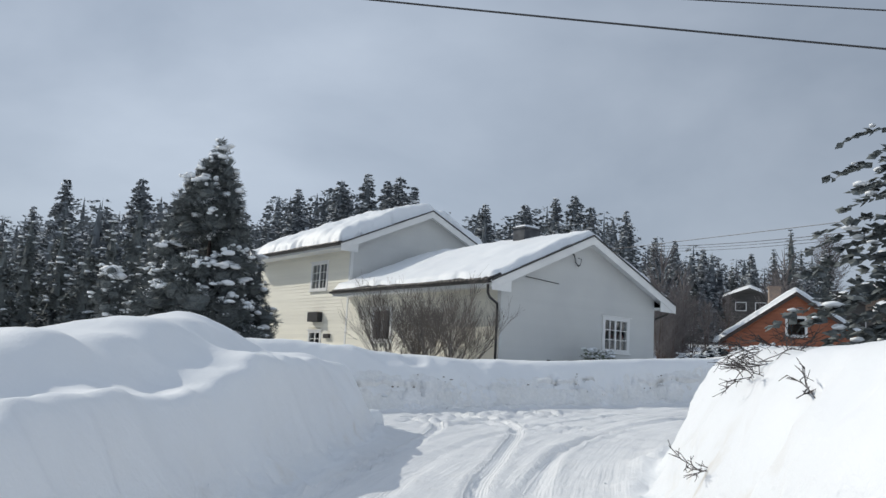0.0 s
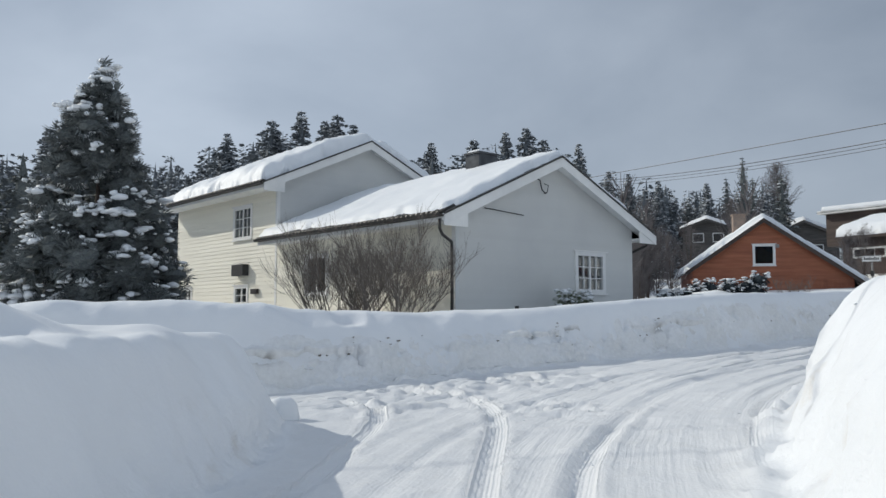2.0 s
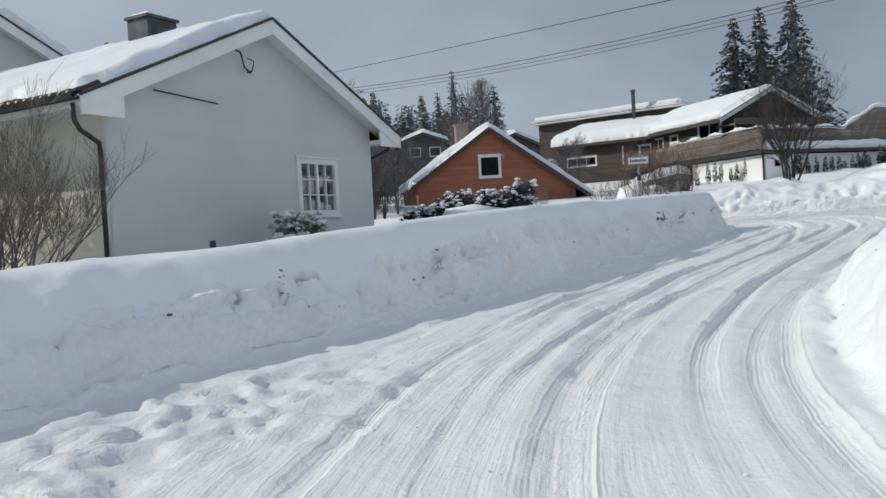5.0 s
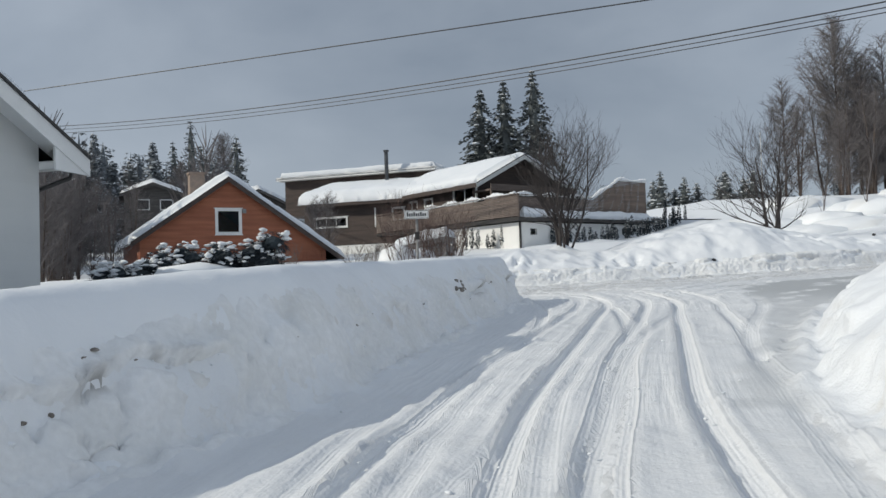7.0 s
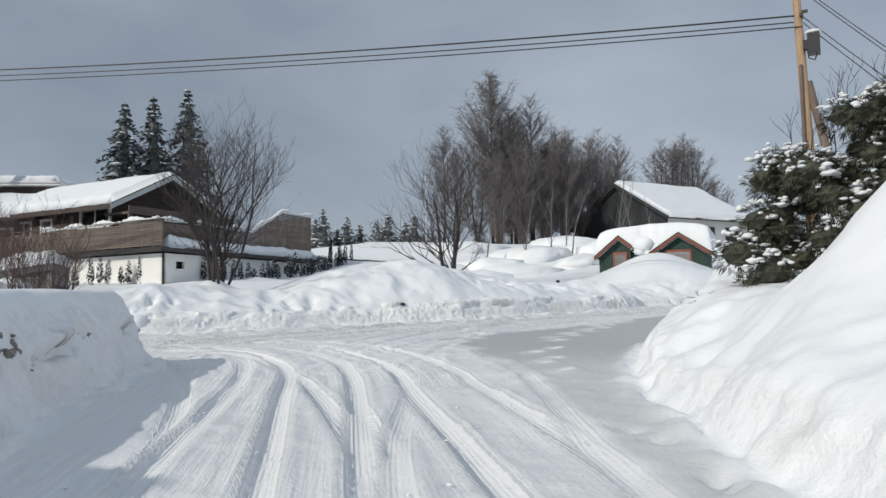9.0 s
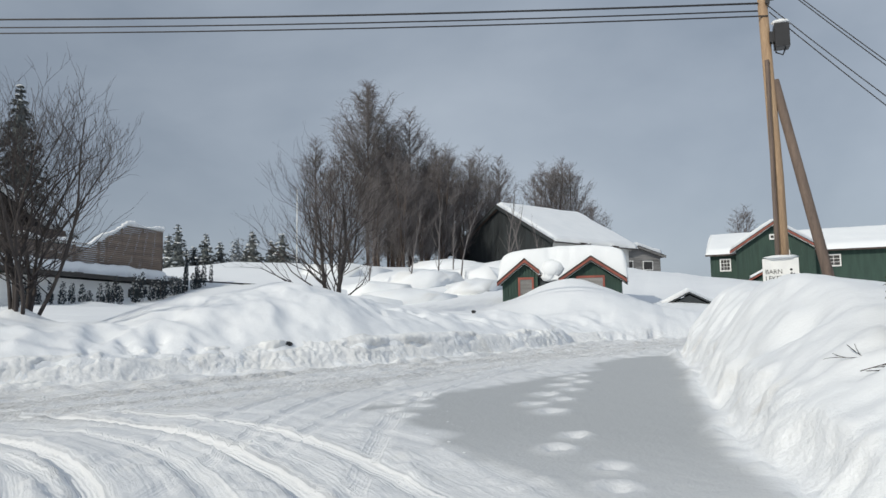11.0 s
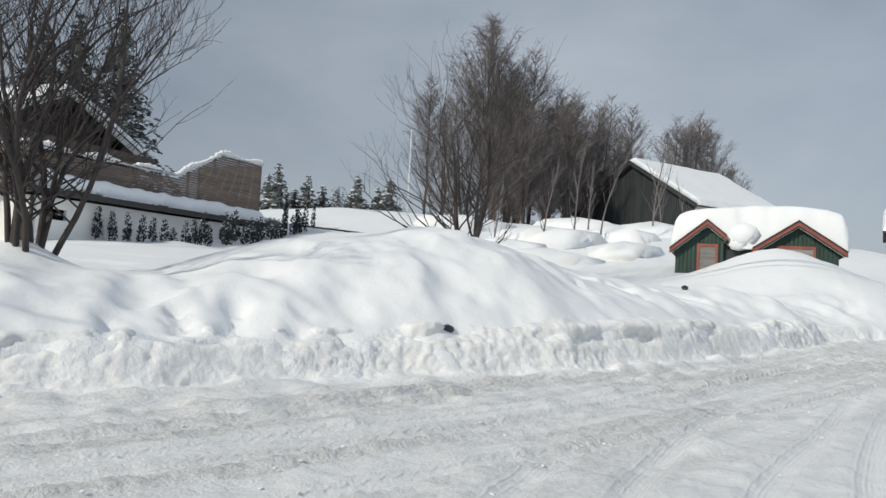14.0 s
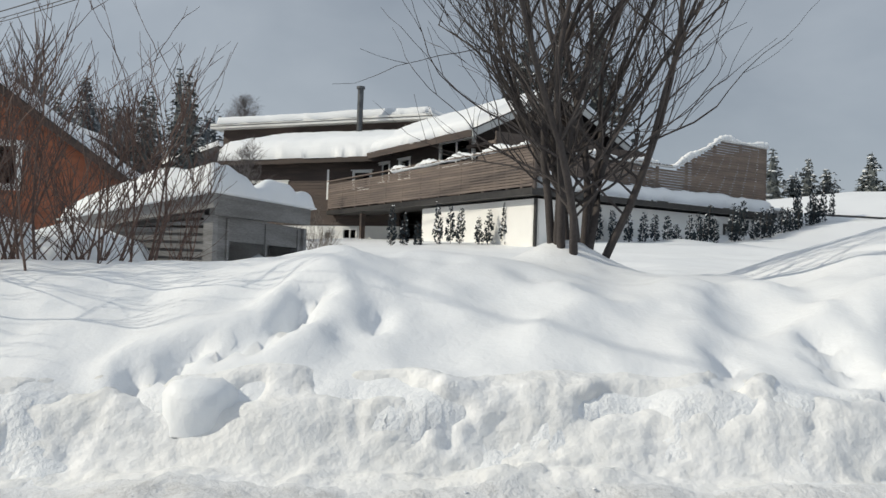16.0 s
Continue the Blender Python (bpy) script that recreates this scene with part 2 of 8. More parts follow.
# ---- mesh helpers ----
class MB:
    """Collects vertices and faces of one mesh."""

    def __init__(self):
        self.v, self.f = [], []

    def add(self, verts, faces):
        k = len(self.v)
        self.v.extend(verts)
        self.f.extend([tuple(i + k for i in f) for f in faces])
        return self

    def box(self, x0, x1, y0, y1, z0, z1):
        return self.add([(x0, y0, z0), (x1, y0, z0), (x1, y1, z0), (x0, y1, z0), (x0, y0, z1), (x1, y0, z1), (x1, y1, z1), (x0, y1, z1)],
                        [(0, 3, 2, 1), (4, 5, 6, 7), (0, 1, 5, 4), (1, 2, 6, 5), (2, 3, 7, 6), (3, 0, 4, 7)])

    def prism(self, pts, axis, a, b):
        """A polygon in the plane across axis, drawn out from a to b along it."""
        n = len(pts)
        put = {"x": lambda p, c: (c, p[0], p[1]), "y": lambda p, c: (p[0], c, p[1]), "z": lambda p, c: (p[0], p[1], c)}[axis]
        vs = [put(p, a) for p in pts] + [put(p, b) for p in pts]
        fs = [tuple(range(n))[::-1], tuple(range(n, 2 * n))] + [(i, (i + 1) % n, n + (i + 1) % n, n + i) for i in range(n)]
        return self.add(vs, fs)

    def tube(self, pts, radii, n=6, cap=True):
        k = len(self.v)
        pts = [Vector(p) for p in pts]
        for i, p in enumerate(pts):
            d = (pts[min(i + 1, len(pts) - 1)] - pts[max(i - 1, 0)]).normalized()
            u = d.cross(Vector((0.31, 0.17, 0.93)) if abs(d.z) < 0.9 else Vector((1, 0.1, 0))).normalized()
            w = d.cross(u)
            for j in range(n):
                a = 2 * math.pi * j / n
                q = p + (u * math.cos(a) + w * math.sin(a)) * radii[i]
                self.v.append((q.x, q.y, q.z))
        for i in range(len(pts) - 1):
            for j in range(n):
                self.f.append((k + i * n + j, k + i * n + (j + 1) % n, k + (i + 1) * n + (j + 1) % n, k + (i + 1) * n + j))
        if cap:
            self.f.append(tuple(range(k, k + n))[::-1])
            self.f.append(tuple(range(k + (len(pts) - 1) * n, k + len(pts) * n)))
        return self

    def lump(self, c, rx, ry, rz, rnd, n=6):
        """A small uneven snow clump."""
        k = len(self.v)
        for i, (zz, rr) in enumerate(((-0.45, 0.65), (0.05, 1.0), (0.55, 0.75))):
            for j in range(n):
                a = 2 * math.pi * (j + 0.5 * i) / n
                s = rr * rnd.uniform(0.75, 1.2)
                self.v.append((c[0] + rx * s * math.cos(a), c[1] + ry * s * math.sin(a), c[2] + rz * zz * rnd.uniform(0.8, 1.2)))
        self.v.append((c[0], c[1], c[2] + rz * 0.85))
        self.v.append((c[0], c[1], c[2] - rz * 0.6))
        for i in range(2):
            for j in range(n):
                self.f.append((k + i * n + j, k + i * n + (j + 1) % n, k + (i + 1) * n + (j + 1) % n, k + (i + 1) * n + j))
        for j in range(n):
            self.f.append((k + 2 * n + j, k + 2 * n + (j + 1) % n, k + 3 * n))
            self.f.append((k + (j + 1) % n, k + j, k + 3 * n + 1))
        return self

    def mesh(self, name, material, smooth=False):
        me = bpy.data.meshes.new(name)
        me.from_pydata(self.v, [], self.f)
        me.materials.append(material)
        if smooth:
            me.polygons.foreach_set("use_smooth", [True] * len(me.polygons))
        me.update()
        return me


def part(name, mb, material, parent, label="", smooth=False):
    ob = new(name, mb.mesh(name, material, smooth))
    ob.parent = parent
    if label:
        tagged(ob, label)
    return ob


def thing(name, label, category, m=None, group="", kind=""):
    ob = new(name)
    ob.empty_display_size = 0.2
    if m is not None:
        ob.matrix_world = m
    return tagged(ob, label, category, group, kind)


def solid(name, mb, material, label, category, m=None, group="", kind="", smooth=False):
    ob = new(name, mb.mesh(name, material, smooth))
    if m is not None:
        ob.matrix_world = m
    return tagged(ob, label, category, group, kind)


def box(*a):
    return MB().box(*a)


# ---- noise on arrays ----
def _hash(ix, iy, seed):
    h = (ix.astype(np.int64) * 374761393 + iy.astype(np.int64) * 668265263 + seed * 1442695041) & 0xFFFFFFFF
    h = ((h ^ (h >> 13)) * 1274126177) & 0xFFFFFFFF
    return ((h ^ (h >> 16)) & 0xFFFF) / 65535.0


def vnoise(x, y, seed=0):
    ix, iy = np.floor(x), np.floor(y)
    fx, fy = x - ix, y - iy
    fx, fy = fx * fx * (3 - 2 * fx), fy * fy * (3 - 2 * fy)
    a, b = _hash(ix, iy, seed), _hash(ix + 1, iy, seed)
    c, d = _hash(ix, iy + 1, seed), _hash(ix + 1, iy + 1, seed)
    return (a * (1 - fx) + b * fx) * (1 - fy) + (c * (1 - fx) + d * fx) * fy - 0.5


def fbm(x, y, scale, seed=0, octaves=4, gain=0.5):
    s, a, out = 1.0 / scale, 1.0, 0
    for o in range(octaves):
        out = out + a * vnoise(x * s + 17.3 * o, y * s - 9.1 * o, seed + o)
        s, a = s * 2.03, a * gain
    return out


def vnoise3(x, y, z, seed=0):
    iz = np.floor(z)
    fz = z - iz
    fz = fz * fz * (3 - 2 * fz)
    out = 0
    for o, wgt in ((0, 1 - fz), (1, fz)):
        kz = (iz + o) * 57.0
        out = out + wgt * vnoise(x + kz * 1.37, y - kz * 2.11, seed)
    return out


def smooth01(x):
    x = np.clip(x, 0, 1)
    return x * x * (3 - 2 * x)


# ---- ground ----
# the edge of the ploughed road: x, y, height of the bank, width of its face
EDGE = [(-1.9, -30, 1.7, 2.2), (-1.1, 0, 1.4, 2.2), (-0.7, 6, 1.40, 2.1), (-0.6, 8.4, 1.52, 2.1), (-0.52, 10, 1.66, 2.0), (-0.45, 11.7, 1.70, 1.8), (-0.35, 13.3, 1.40, 1.3), (-0.28, 14.6, 1.2, 0.85), (-0.32, 16.0, 1.14, 0.65), (-0.75, 16.9, 1.08, 0.6), (-1.9, 17.6, 1.1, 0.8),
        (-5, 16.8, 1.15, 1.2), (-14, 14.6, 1.1, 1.2), (-45, 8, 1.1, 1.2), (-46, 12.5, 0.9, 1.0), (-14, 18.3, 1.3, 1.0), (-5, 19.3, 1.7, 1.0), (-2.4, 19.8, 1.62, 1.1), (-1.1, 20.1, 1.46, 1.1),
        (1.0, 20.9, 1.2, 1.1), (3.6, 22.5, 1.2, 0.95), (5.8, 23.65, 1.28, 0.8), (7.8, 24.6, 1.34, 0.75), (10.0, 25.8, 1.36, 0.7), (13.8, 28.5, 1.3, 0.7), (17.4, 30.95, 1.25, 0.65),
        (19.6, 32.3, 1.2, 0.5), (20.6, 33.3, 1.2, 0.4), (20.2, 34.4, 1.2, 0.5), (16, 38.5, 1.2, 0.8), (4, 50, 1.2, 0.9), (-20, 70, 1.2, 1.0),
        (-17, 74, 1.2, 1.0), (8, 54.5, 1.2, 1.0), (19, 44.0, 1.15, 1.0), (24.5, 39.6, 1.15, 2.3), (26.1, 38.4, 1.38, 2.5), (27.6, 37.4, 1.24, 2.5), (29.5, 36.1, 1.1, 2.6),
        (31.0, 35.0, 1.72, 3.0), (33.3, 33.2, 2.15, 3.5), (35.7, 32.0, 1.6, 3.3), (38.3, 30.8, 1.1, 2.8), (41.3, 29.7, 1.12, 2.0), (42.5, 29.4, 0.6, 1.2), (43.8, 28.5, 0.55, 2.6), (46, 26.3, 0.55, 2.6), (49, 22.0, 0.6, 2.4), (53, 16.5, 0.8, 2.0),
        (62, 5, 1.4, 1.5), (90, -40, 1.3, 1.5), (86, -43, 1.3, 1.5), (58, 1, 1.3, 1.3), (48.5, 16.5, 1.4, 1.3), (45, 22, 1.5, 1.3), (42, 24.8, 1.7, 1.3), (37.5, 26.3, 1.75, 1.3),
        (28.2, 26.1, 1.75, 1.4), (23, 26.0, 1.1, 1.5), (20, 25.3, 0.95, 1.5), (16.3, 23.9, 1.0, 1.6), (12.4, 22.1, 1.1, 1.5), (9.6, 19.8, 1.25, 1.3), (7.0, 17.4, 1.5, 0.9),
        (5.3, 15.0, 1.48, 0.8), (4.1, 12.6, 1.45, 0.85), (2.85, 9.4, 1.42, 0.9), (2.28, 6, 1.45, 0.85), (1.9, 0, 1.5, 0.9), (1.6, -30, 1.5, 0.9)]
# the way that cars take, and two more that cross it
WAY = [(0.4, -30), (0.6, -8), (0.8, 0.75), (0.75, 3.3), (1.0, 7), (1.5, 9.8), (2.3, 13), (3.3, 15.7), (5.2, 18.8), (7.4, 21.1), (10.3, 23.3), (12.2, 24.6), (15, 26.4),
       (17.8, 28.1), (21, 30.1), (23.2, 32.2), (24.0, 34.1), (23.4, 36.6), (21.4, 39.6), (17.5, 43.2), (8, 52)]
WAY2 = [(-45, 10), (-14, 16.4), (-6, 17.7), (0, 18.8), (5, 20.9), (10, 23.6), (16, 27.6), (21, 30.2), (27, 31.4), (33, 30.4), (40, 28.4), (45, 25.6), (48.5, 21), (55, 9), (88, -41)]
WAY3 = [(-18, 72), (6, 52.2), (16, 43.4), (22, 38.4), (27, 34.8), (33, 32.0), (40, 29.2), (45, 26.4), (49, 21.6), (56, 9), (89, -41)]
WAY4 = [(0.8, 0.75), (1.5, 6), (2.6, 11.3), (3.6, 14.4), (5.0, 17.6), (7.4, 20.3), (10.6, 22.6), (14.5, 24.9), (18.5, 26.6), (22, 28.2), (24.6, 30.6), (25.4, 33.4), (24.6, 36.6), (22.0, 40.0), (17.8, 43.6), (8, 52.4)]
WAY5 = [(-14, 16.6), (-5, 18.0), (1, 19.6), (7, 22.5), (13, 26.3), (17.5, 29.4), (20.5, 32.4), (21.9, 35.2), (20.6, 38.6), (16.5, 42.6), (6, 52.2)]
WAY6 = [(-45, 11.5), (-14, 17.6), (-5, 19.0), (-1.6, 19.8), (0.3, 19.9), (1.4, 18.7), (1.4, 16.6), (0.9, 13), (0.5, 8), (0.4, 0)]
BUMPS = [(19.8, 19.6, 1.05, 2.3), (18.8, 21.95, 1.4, 1.2), (51.5, 30.7, 0.6, 2.2), (49.2, 30.0, 1.15, 3.0), (30.4, 40.4, 0.36, 0.55), (14.0, 34.6, 0.25, 2.5), (92, 42, 3.2, 22), (55, 33, 0.45, 5), (51, 58, 0.45, 12), (28, 66, 0.3, 8), (8.5, 8.5, 0.5, 3.0), (-5.0, 4.5, 0.35, 2.0), (-4.0, 7.7, 0.42, 0.6), (-4.2, 13.0, 0.2, 1.6), (70, 58.5, 2.8, 14), (70, 30, 1.2, 14), (3.5, 27.6, 0.22, 1.0)]


# troughs and flutes where lumps have slid down the far bank: places, depth, half width
SCARS = [([(25.75, 39.5), (26.1, 39.45), (26.4, 39.3), (26.65, 39.3), (26.95, 39.55)], 0.15, 0.13), ([(27.22, 39.05), (27.28, 39.15)], 0.07, 0.09), ([(29.13, 37.56), (28.75, 37.25)], 0.07, 0.13),
         ([(29.8, 37.2), (29.45, 36.85)], 0.08, 0.14), ([(30.4, 36.8), (29.95, 36.5)], 0.07, 0.15), ([(30.85, 36.2), (30.5, 36.0)], 0.06, 0.13), ([(36.0, 34.2), (35.7, 33.5)], 0.07, 0.15), ([(37.2, 33.6), (36.95, 32.9)], 0.06, 0.15), ([(38.6, 33.0), (38.3, 32.3)], 0.06, 0.14)]


def rounded(pts, per):
    """The polyline, resampled smoothly."""
    p = np.array(pts, float)
    t = np.r_[0, np.cumsum(np.hypot(*np.diff(p[:, :2], axis=0).T))]
    s = np.arange(0, t[-1], per)
    out = np.stack([np.interp(s, t, p[:, k]) for k in range(p.shape[1])], 1)
    for _ in range(6):
        out[1:-1] = (out[:-2] + 2 * out[1:-1] + out[2:]) / 4
    return out


# small pits broken out of the cut face before the houses
_pr = random.Random(61)
_foot = rounded(EDGE, 0.2)
_foot = _foot[(_foot[:, 0] > -1.5) & (_foot[:, 0] < 20) & (_foot[:, 1] > 20) & (_foot[:, 1] < 33.2)]
PITS = [(-1.0 + 0.06 * _k + (0.09 if _k % 2 else -0.09), 8.3 + 0.62 * _k + 0.1 * (_k % 3), 0.09, 0.10) for _k in range(11)]
for _k in range(110):
    _c = _pr.choice((0.2, 1.0, 4.4, 5.7, 6.4, 7.1, 7.8, 8.8, 10.0, 15.5, 17.3))
    _q = _foot[int(np.argmin(np.abs(_foot[:, 0] - _pr.gauss(_c, 0.6))))]
    _o = _pr.uniform(0.28, 0.55)
    PITS.append((float(_q[0]) - 0.52 * _o + _pr.gauss(0, 0.05), float(_q[1]) + 0.85 * _o, _pr.uniform(0.05, 0.14), _pr.uniform(0.05, 0.12)))


def nearest(x, y, line):
    """Distance to a polyline, signed to its left, and where along it, for arrays of places."""
    best = np.full(x.shape, 1e9)
    side, seg, frac = np.zeros(x.shape), np.zeros(x.shape, int), np.zeros(x.shape)
    for i in range(len(line) - 1):
        (ax, ay), (bx, by) = line[i][:2], line[i + 1][:2]
        dx, dy = bx - ax, by - ay
        L2 = dx * dx + dy * dy
        f = np.clip(((x - ax) * dx + (y - ay) * dy) / L2, 0, 1)
        d = (x - ax - f * dx) ** 2 + (y - ay - f * dy) ** 2
        m = d < best
        best = np.where(m, d, best)
        seg, frac = np.where(m, i, seg), np.where(m, f, frac)
        side = np.where(m, np.sign(dx * (y - ay) - dy * (x - ax)), side)
    return np.sqrt(best), side, seg, frac


def inside(x, y, poly):
    res = np.zeros(x.shape, bool)
    n = len(poly)
    for i in range(n):
        x1, y1, x2, y2 = *poly[i][:2], *poly[(i + 1) % n][:2]
        hit = ((y1 > y) != (y2 > y)) & (x < (x2 - x1) * (y - y1) / (y2 - y1 + 1e-12) + x1)
        res ^= hit
    return res


def land(x, y):
    """The lie of the land without snow."""
    xs, ys = 110 * np.tanh(x / 110), 110 * np.tanh(y / 110)
    z = -0.203 + 0.0436 * xs + 0.0118 * ys
    r, az = np.hypot(x - 10, y - 20), np.arctan2(y - 20, x - 10)
    w = 0.30 + 0.70 * np.exp(-((az - 1.95) / 0.75) ** 2)
    z = z + 15.0 * smooth01((r - 45) / 140) * w + 0.9 * smooth01((r - 35) / 30) * w
    return z + 30.0 * smooth01((r - 250) / 700) * w


def heights(x, y):
    d, _, seg, frac = nearest(x, y, EDGE + EDGE[:1])
    e = np.array(EDGE + EDGE[:1])
    h = e[seg, 2] * (1 - frac) + e[seg + 1, 2] * frac
    w = e[seg, 3] * (1 - frac) + e[seg + 1, 3] * frac
    road = inside(x, y, EDGE)
    sd = np.where(road, -d, d)
    sd = sd + 0.20 * fbm(x, y, 3.2, 3, 2) + 0.10 * fbm(x, y, 0.8, 9, 2)
    calm = 1 - 0.75 * smooth01((y - 0.7 * x - 18.2) / 1.0) * smooth01((22 - x) / 2) * smooth01((x - 2) / 2)
    h = h * (1 + 0.10 * calm * fbm(x, y, 2.6, 21, 2))
    # the plough's cut at the foot, a broken ledge, and the cap that leans back from it
    lip = np.minimum(0.41 + 0.22 * fbm(x, y, 2.2, 14, 2), 0.5 * h)
    k = np.clip((sd - 0.22) / w, 0, 1)
    field = 0.95 + 0.25 * fbm(x, y, 7.0, 31, 3)
    back = smooth01((sd - 0.2 - w * 1.1) / 3.5)
    top = h * (1 - back) + np.minimum(field, h) * back
    z = lip * smooth01(sd / 0.36) + (top - lip) * np.sin(0.5 * np.pi * k) ** 1.1
    # the bank on the near left: a gentle apron, a shoulder, and a hollow between it and the crest
    near_left = smooth01((0.6 - x) / 0.4) * smooth01((17.0 - y) / 1.0) * smooth01((w - 0.9) / 0.6)
    z = z + near_left * (0.20 * np.exp(-((sd - 0.85 + 0.4 * fbm(x, y, 2.4, 44, 2)) / 0.26) ** 2) - 0.16 * np.exp(-((sd - 1.45) / 0.32) ** 2) - 0.24 * np.exp(-((sd - 0.34) / 0.22) ** 2) + 0.16 * smooth01(sd / 0.8) * fbm(x, y, 1.9, 45, 3) + 0.09 * smooth01(sd / 0.5) * fbm(x, y, 0.7, 46, 2))
    face = np.exp(-((sd - 0.2) / 0.26) ** 2)
    slope = np.exp(-((sd - 0.6 * w) / (0.55 * w)) ** 2)
    dents = np.clip(fbm(x, y, 0.9, 15, 2) - 0.16, 0, 1)
    z = z + slope * calm * (1 - 0.45 * smooth01((0.5 - x) / 1.5) * smooth01((17.5 - y) / 1.0)) * (0.22 * fbm(x, y, 1.3, 16, 2) + 0.10 * fbm(x, y, 0.45, 19, 2) - 0.4 * dents)
    z = z + smooth01(sd / 1.5) * (0.13 * calm * fbm(x, y, 1.7, 7, 3))
    for line, deep, half in SCARS:
        far = nearest(x, y, line)[0]
        z = z - deep * np.exp(-(far / half) ** 2) * (1 + 1.6 * fbm(x, y, 0.2, 18, 2) + 1.6 * fbm(x, y, 0.09, 17, 2)) + 0.4 * deep * np.exp(-((far - 1.9 * half) / half) ** 2)
    for px, py, deep, half in PITS:
        m = (np.abs(x - px) < 0.4) & (np.abs(y - py) < 0.4)
        if m.any():
            z[m] -= deep * np.exp(-((x[m] - px) ** 2 + (y[m] - py) ** 2) / (half * half))
    foot = np.exp(-((sd + 0.12) / 0.16) ** 2)
    z = z + foot * (0.05 + 0.16 * np.clip(fbm(x, y, 0.4, 12, 3), -0.1, 1))
    for bx, by, a, r in BUMPS:
        z = z + a * np.exp(-((x - bx) ** 2 + (y - by) ** 2) / (r * r)) * smooth01(sd / 1.2)
    return z, sd, face


def axis(lo, hi, step, far):
    a, s, out = lo, step, []
    while a > -far:
        s *= 1.17
        a -= s
        out.append(a)
    mid = list(np.arange(lo, hi, step))
    b, s = mid[-1], step
    hi_out = []
    while b < far:
        s *= 1.17
        b += s
        hi_out.append(b)
    return np.array(out[::-1] + mid + hi_out)


GX, GY = axis(-7.0, 45.0, 0.066, 2600), axis(4.0, 42.0, 0.066, 2600)
XX, YY = np.meshgrid(GX, GY)
SN, SD, FACE = heights(XX, YY)
LINES = [rounded(w, 1.0) for w in (WAY, WAY2, WAY3)]
NEAR = [nearest(XX, YY, ln) for ln in LINES]
on_road = smooth01((0.05 - SD) / 0.35)
ZZ = land(XX, YY) + SN
cut, tread, lane, track_len = np.zeros(XX.shape), np.zeros(XX.shape), np.zeros(XX.shape), np.zeros(XX.shape)
TURNS = [rounded(w, 1.0) for w in (WAY4, WAY5, WAY6)]
NEAR2 = NEAR + [nearest(XX, YY, ln) for ln in TURNS]
# one entry for each car that has passed: which way it took, how far to the side, how fresh
CARS = [(1, 0.5, 0.5), (2, 1.2, 0.6), (0, 1.55, 0.35), (5, 0.0, 0.8), (4, 0.3, 0.55), (2, -0.9, 0.7), (1, -0.35, 0.6), (0, -0.95, 0.9), (2, 0.35, 0.75),
        (4, -0.5, 0.75), (0, 0.25, 0.8), (2, -0.3, 0.8), (0, 0.85, 0.85), (3, 0.0, 0.45), (0, -0.45, 1.15)]
for c_, (w_, side_off, fresh) in enumerate(CARS):
    dd, side, seg, frac = NEAR2[w_]
    lat, along = dd * side, seg + frac
    wob = 0.75 * vnoise(along * 0.085, along * 0 + 3.7 * c_, 40 + c_) + 0.12 * vnoise(along * 0.35, along * 0 + c_, 60 + c_)
    fade = fresh * (0.12 + 0.88 * smooth01(0.55 + 2.4 * vnoise(along * 0.09, along * 0 + 8.1 * c_, 50 + c_)))
    for wheel in (-0.74, 0.74):
        t_ = lat - side_off - wob - wheel
        ab = np.abs(t_)
        m_ = np.exp(-(ab / 0.11) ** 6)
        cut = cut * (1 - 0.9 * fade * np.exp(-(ab / 0.17) ** 4)) + fade * (-0.062 * m_ + 0.055 * np.exp(-((ab - 0.16) / 0.045) ** 2) * np.clip(0.5 + 1.2 * vnoise(along * 0.6, t_ * 0 + 5.0 * c_ + wheel, 80), 0, 1))
        on = fade * np.exp(-(ab / 0.135) ** 6)
        new_ = on > 0.5 * tread
        lane, track_len = np.where(new_, t_, lane), np.where(new_, along, track_len)
        tread = np.where(new_, np.maximum(on, tread * (1 - m_)), tread)
cut = np.clip(cut, -0.10, 0.09)
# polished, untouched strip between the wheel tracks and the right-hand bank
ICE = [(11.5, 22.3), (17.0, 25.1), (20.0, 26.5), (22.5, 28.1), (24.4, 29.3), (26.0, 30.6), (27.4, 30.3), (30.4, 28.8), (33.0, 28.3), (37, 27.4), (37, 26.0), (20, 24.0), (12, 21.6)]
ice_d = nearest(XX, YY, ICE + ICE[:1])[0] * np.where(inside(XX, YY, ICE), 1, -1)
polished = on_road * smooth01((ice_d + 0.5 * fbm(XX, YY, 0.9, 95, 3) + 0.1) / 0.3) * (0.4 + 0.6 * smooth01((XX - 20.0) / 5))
loose = 0.07 * np.clip(fbm(XX, YY, 0.17, 171, 2) - 0.12, 0, 1) * smooth01((XX - 16) / 5) + 0.045 * fbm(XX, YY, 1.1, 70, 3) + 0.05 * np.clip(fbm(XX, YY, 0.33, 74, 3) - 0.08, 0, 1)
ZZ = ZZ + on_road * (1 - 0.9 * polished) * (cut + loose * (1 - 0.6 * np.clip(tread, 0, 1)))
# churned rims and crumbs where the plough's spill lies along the far bank
rim = on_road * smooth01((XX - 21) / 3) * np.exp(-((SD + 0.9) / 0.9) ** 2) * (1 - polished)
ZZ = ZZ + rim * (0.10 * np.clip(fbm(XX, YY, 0.5, 131, 3), -0.2, 1) + 0.06 * np.clip(fbm(XX, YY, 0.16, 135, 2) - 0.1, 0, 1))
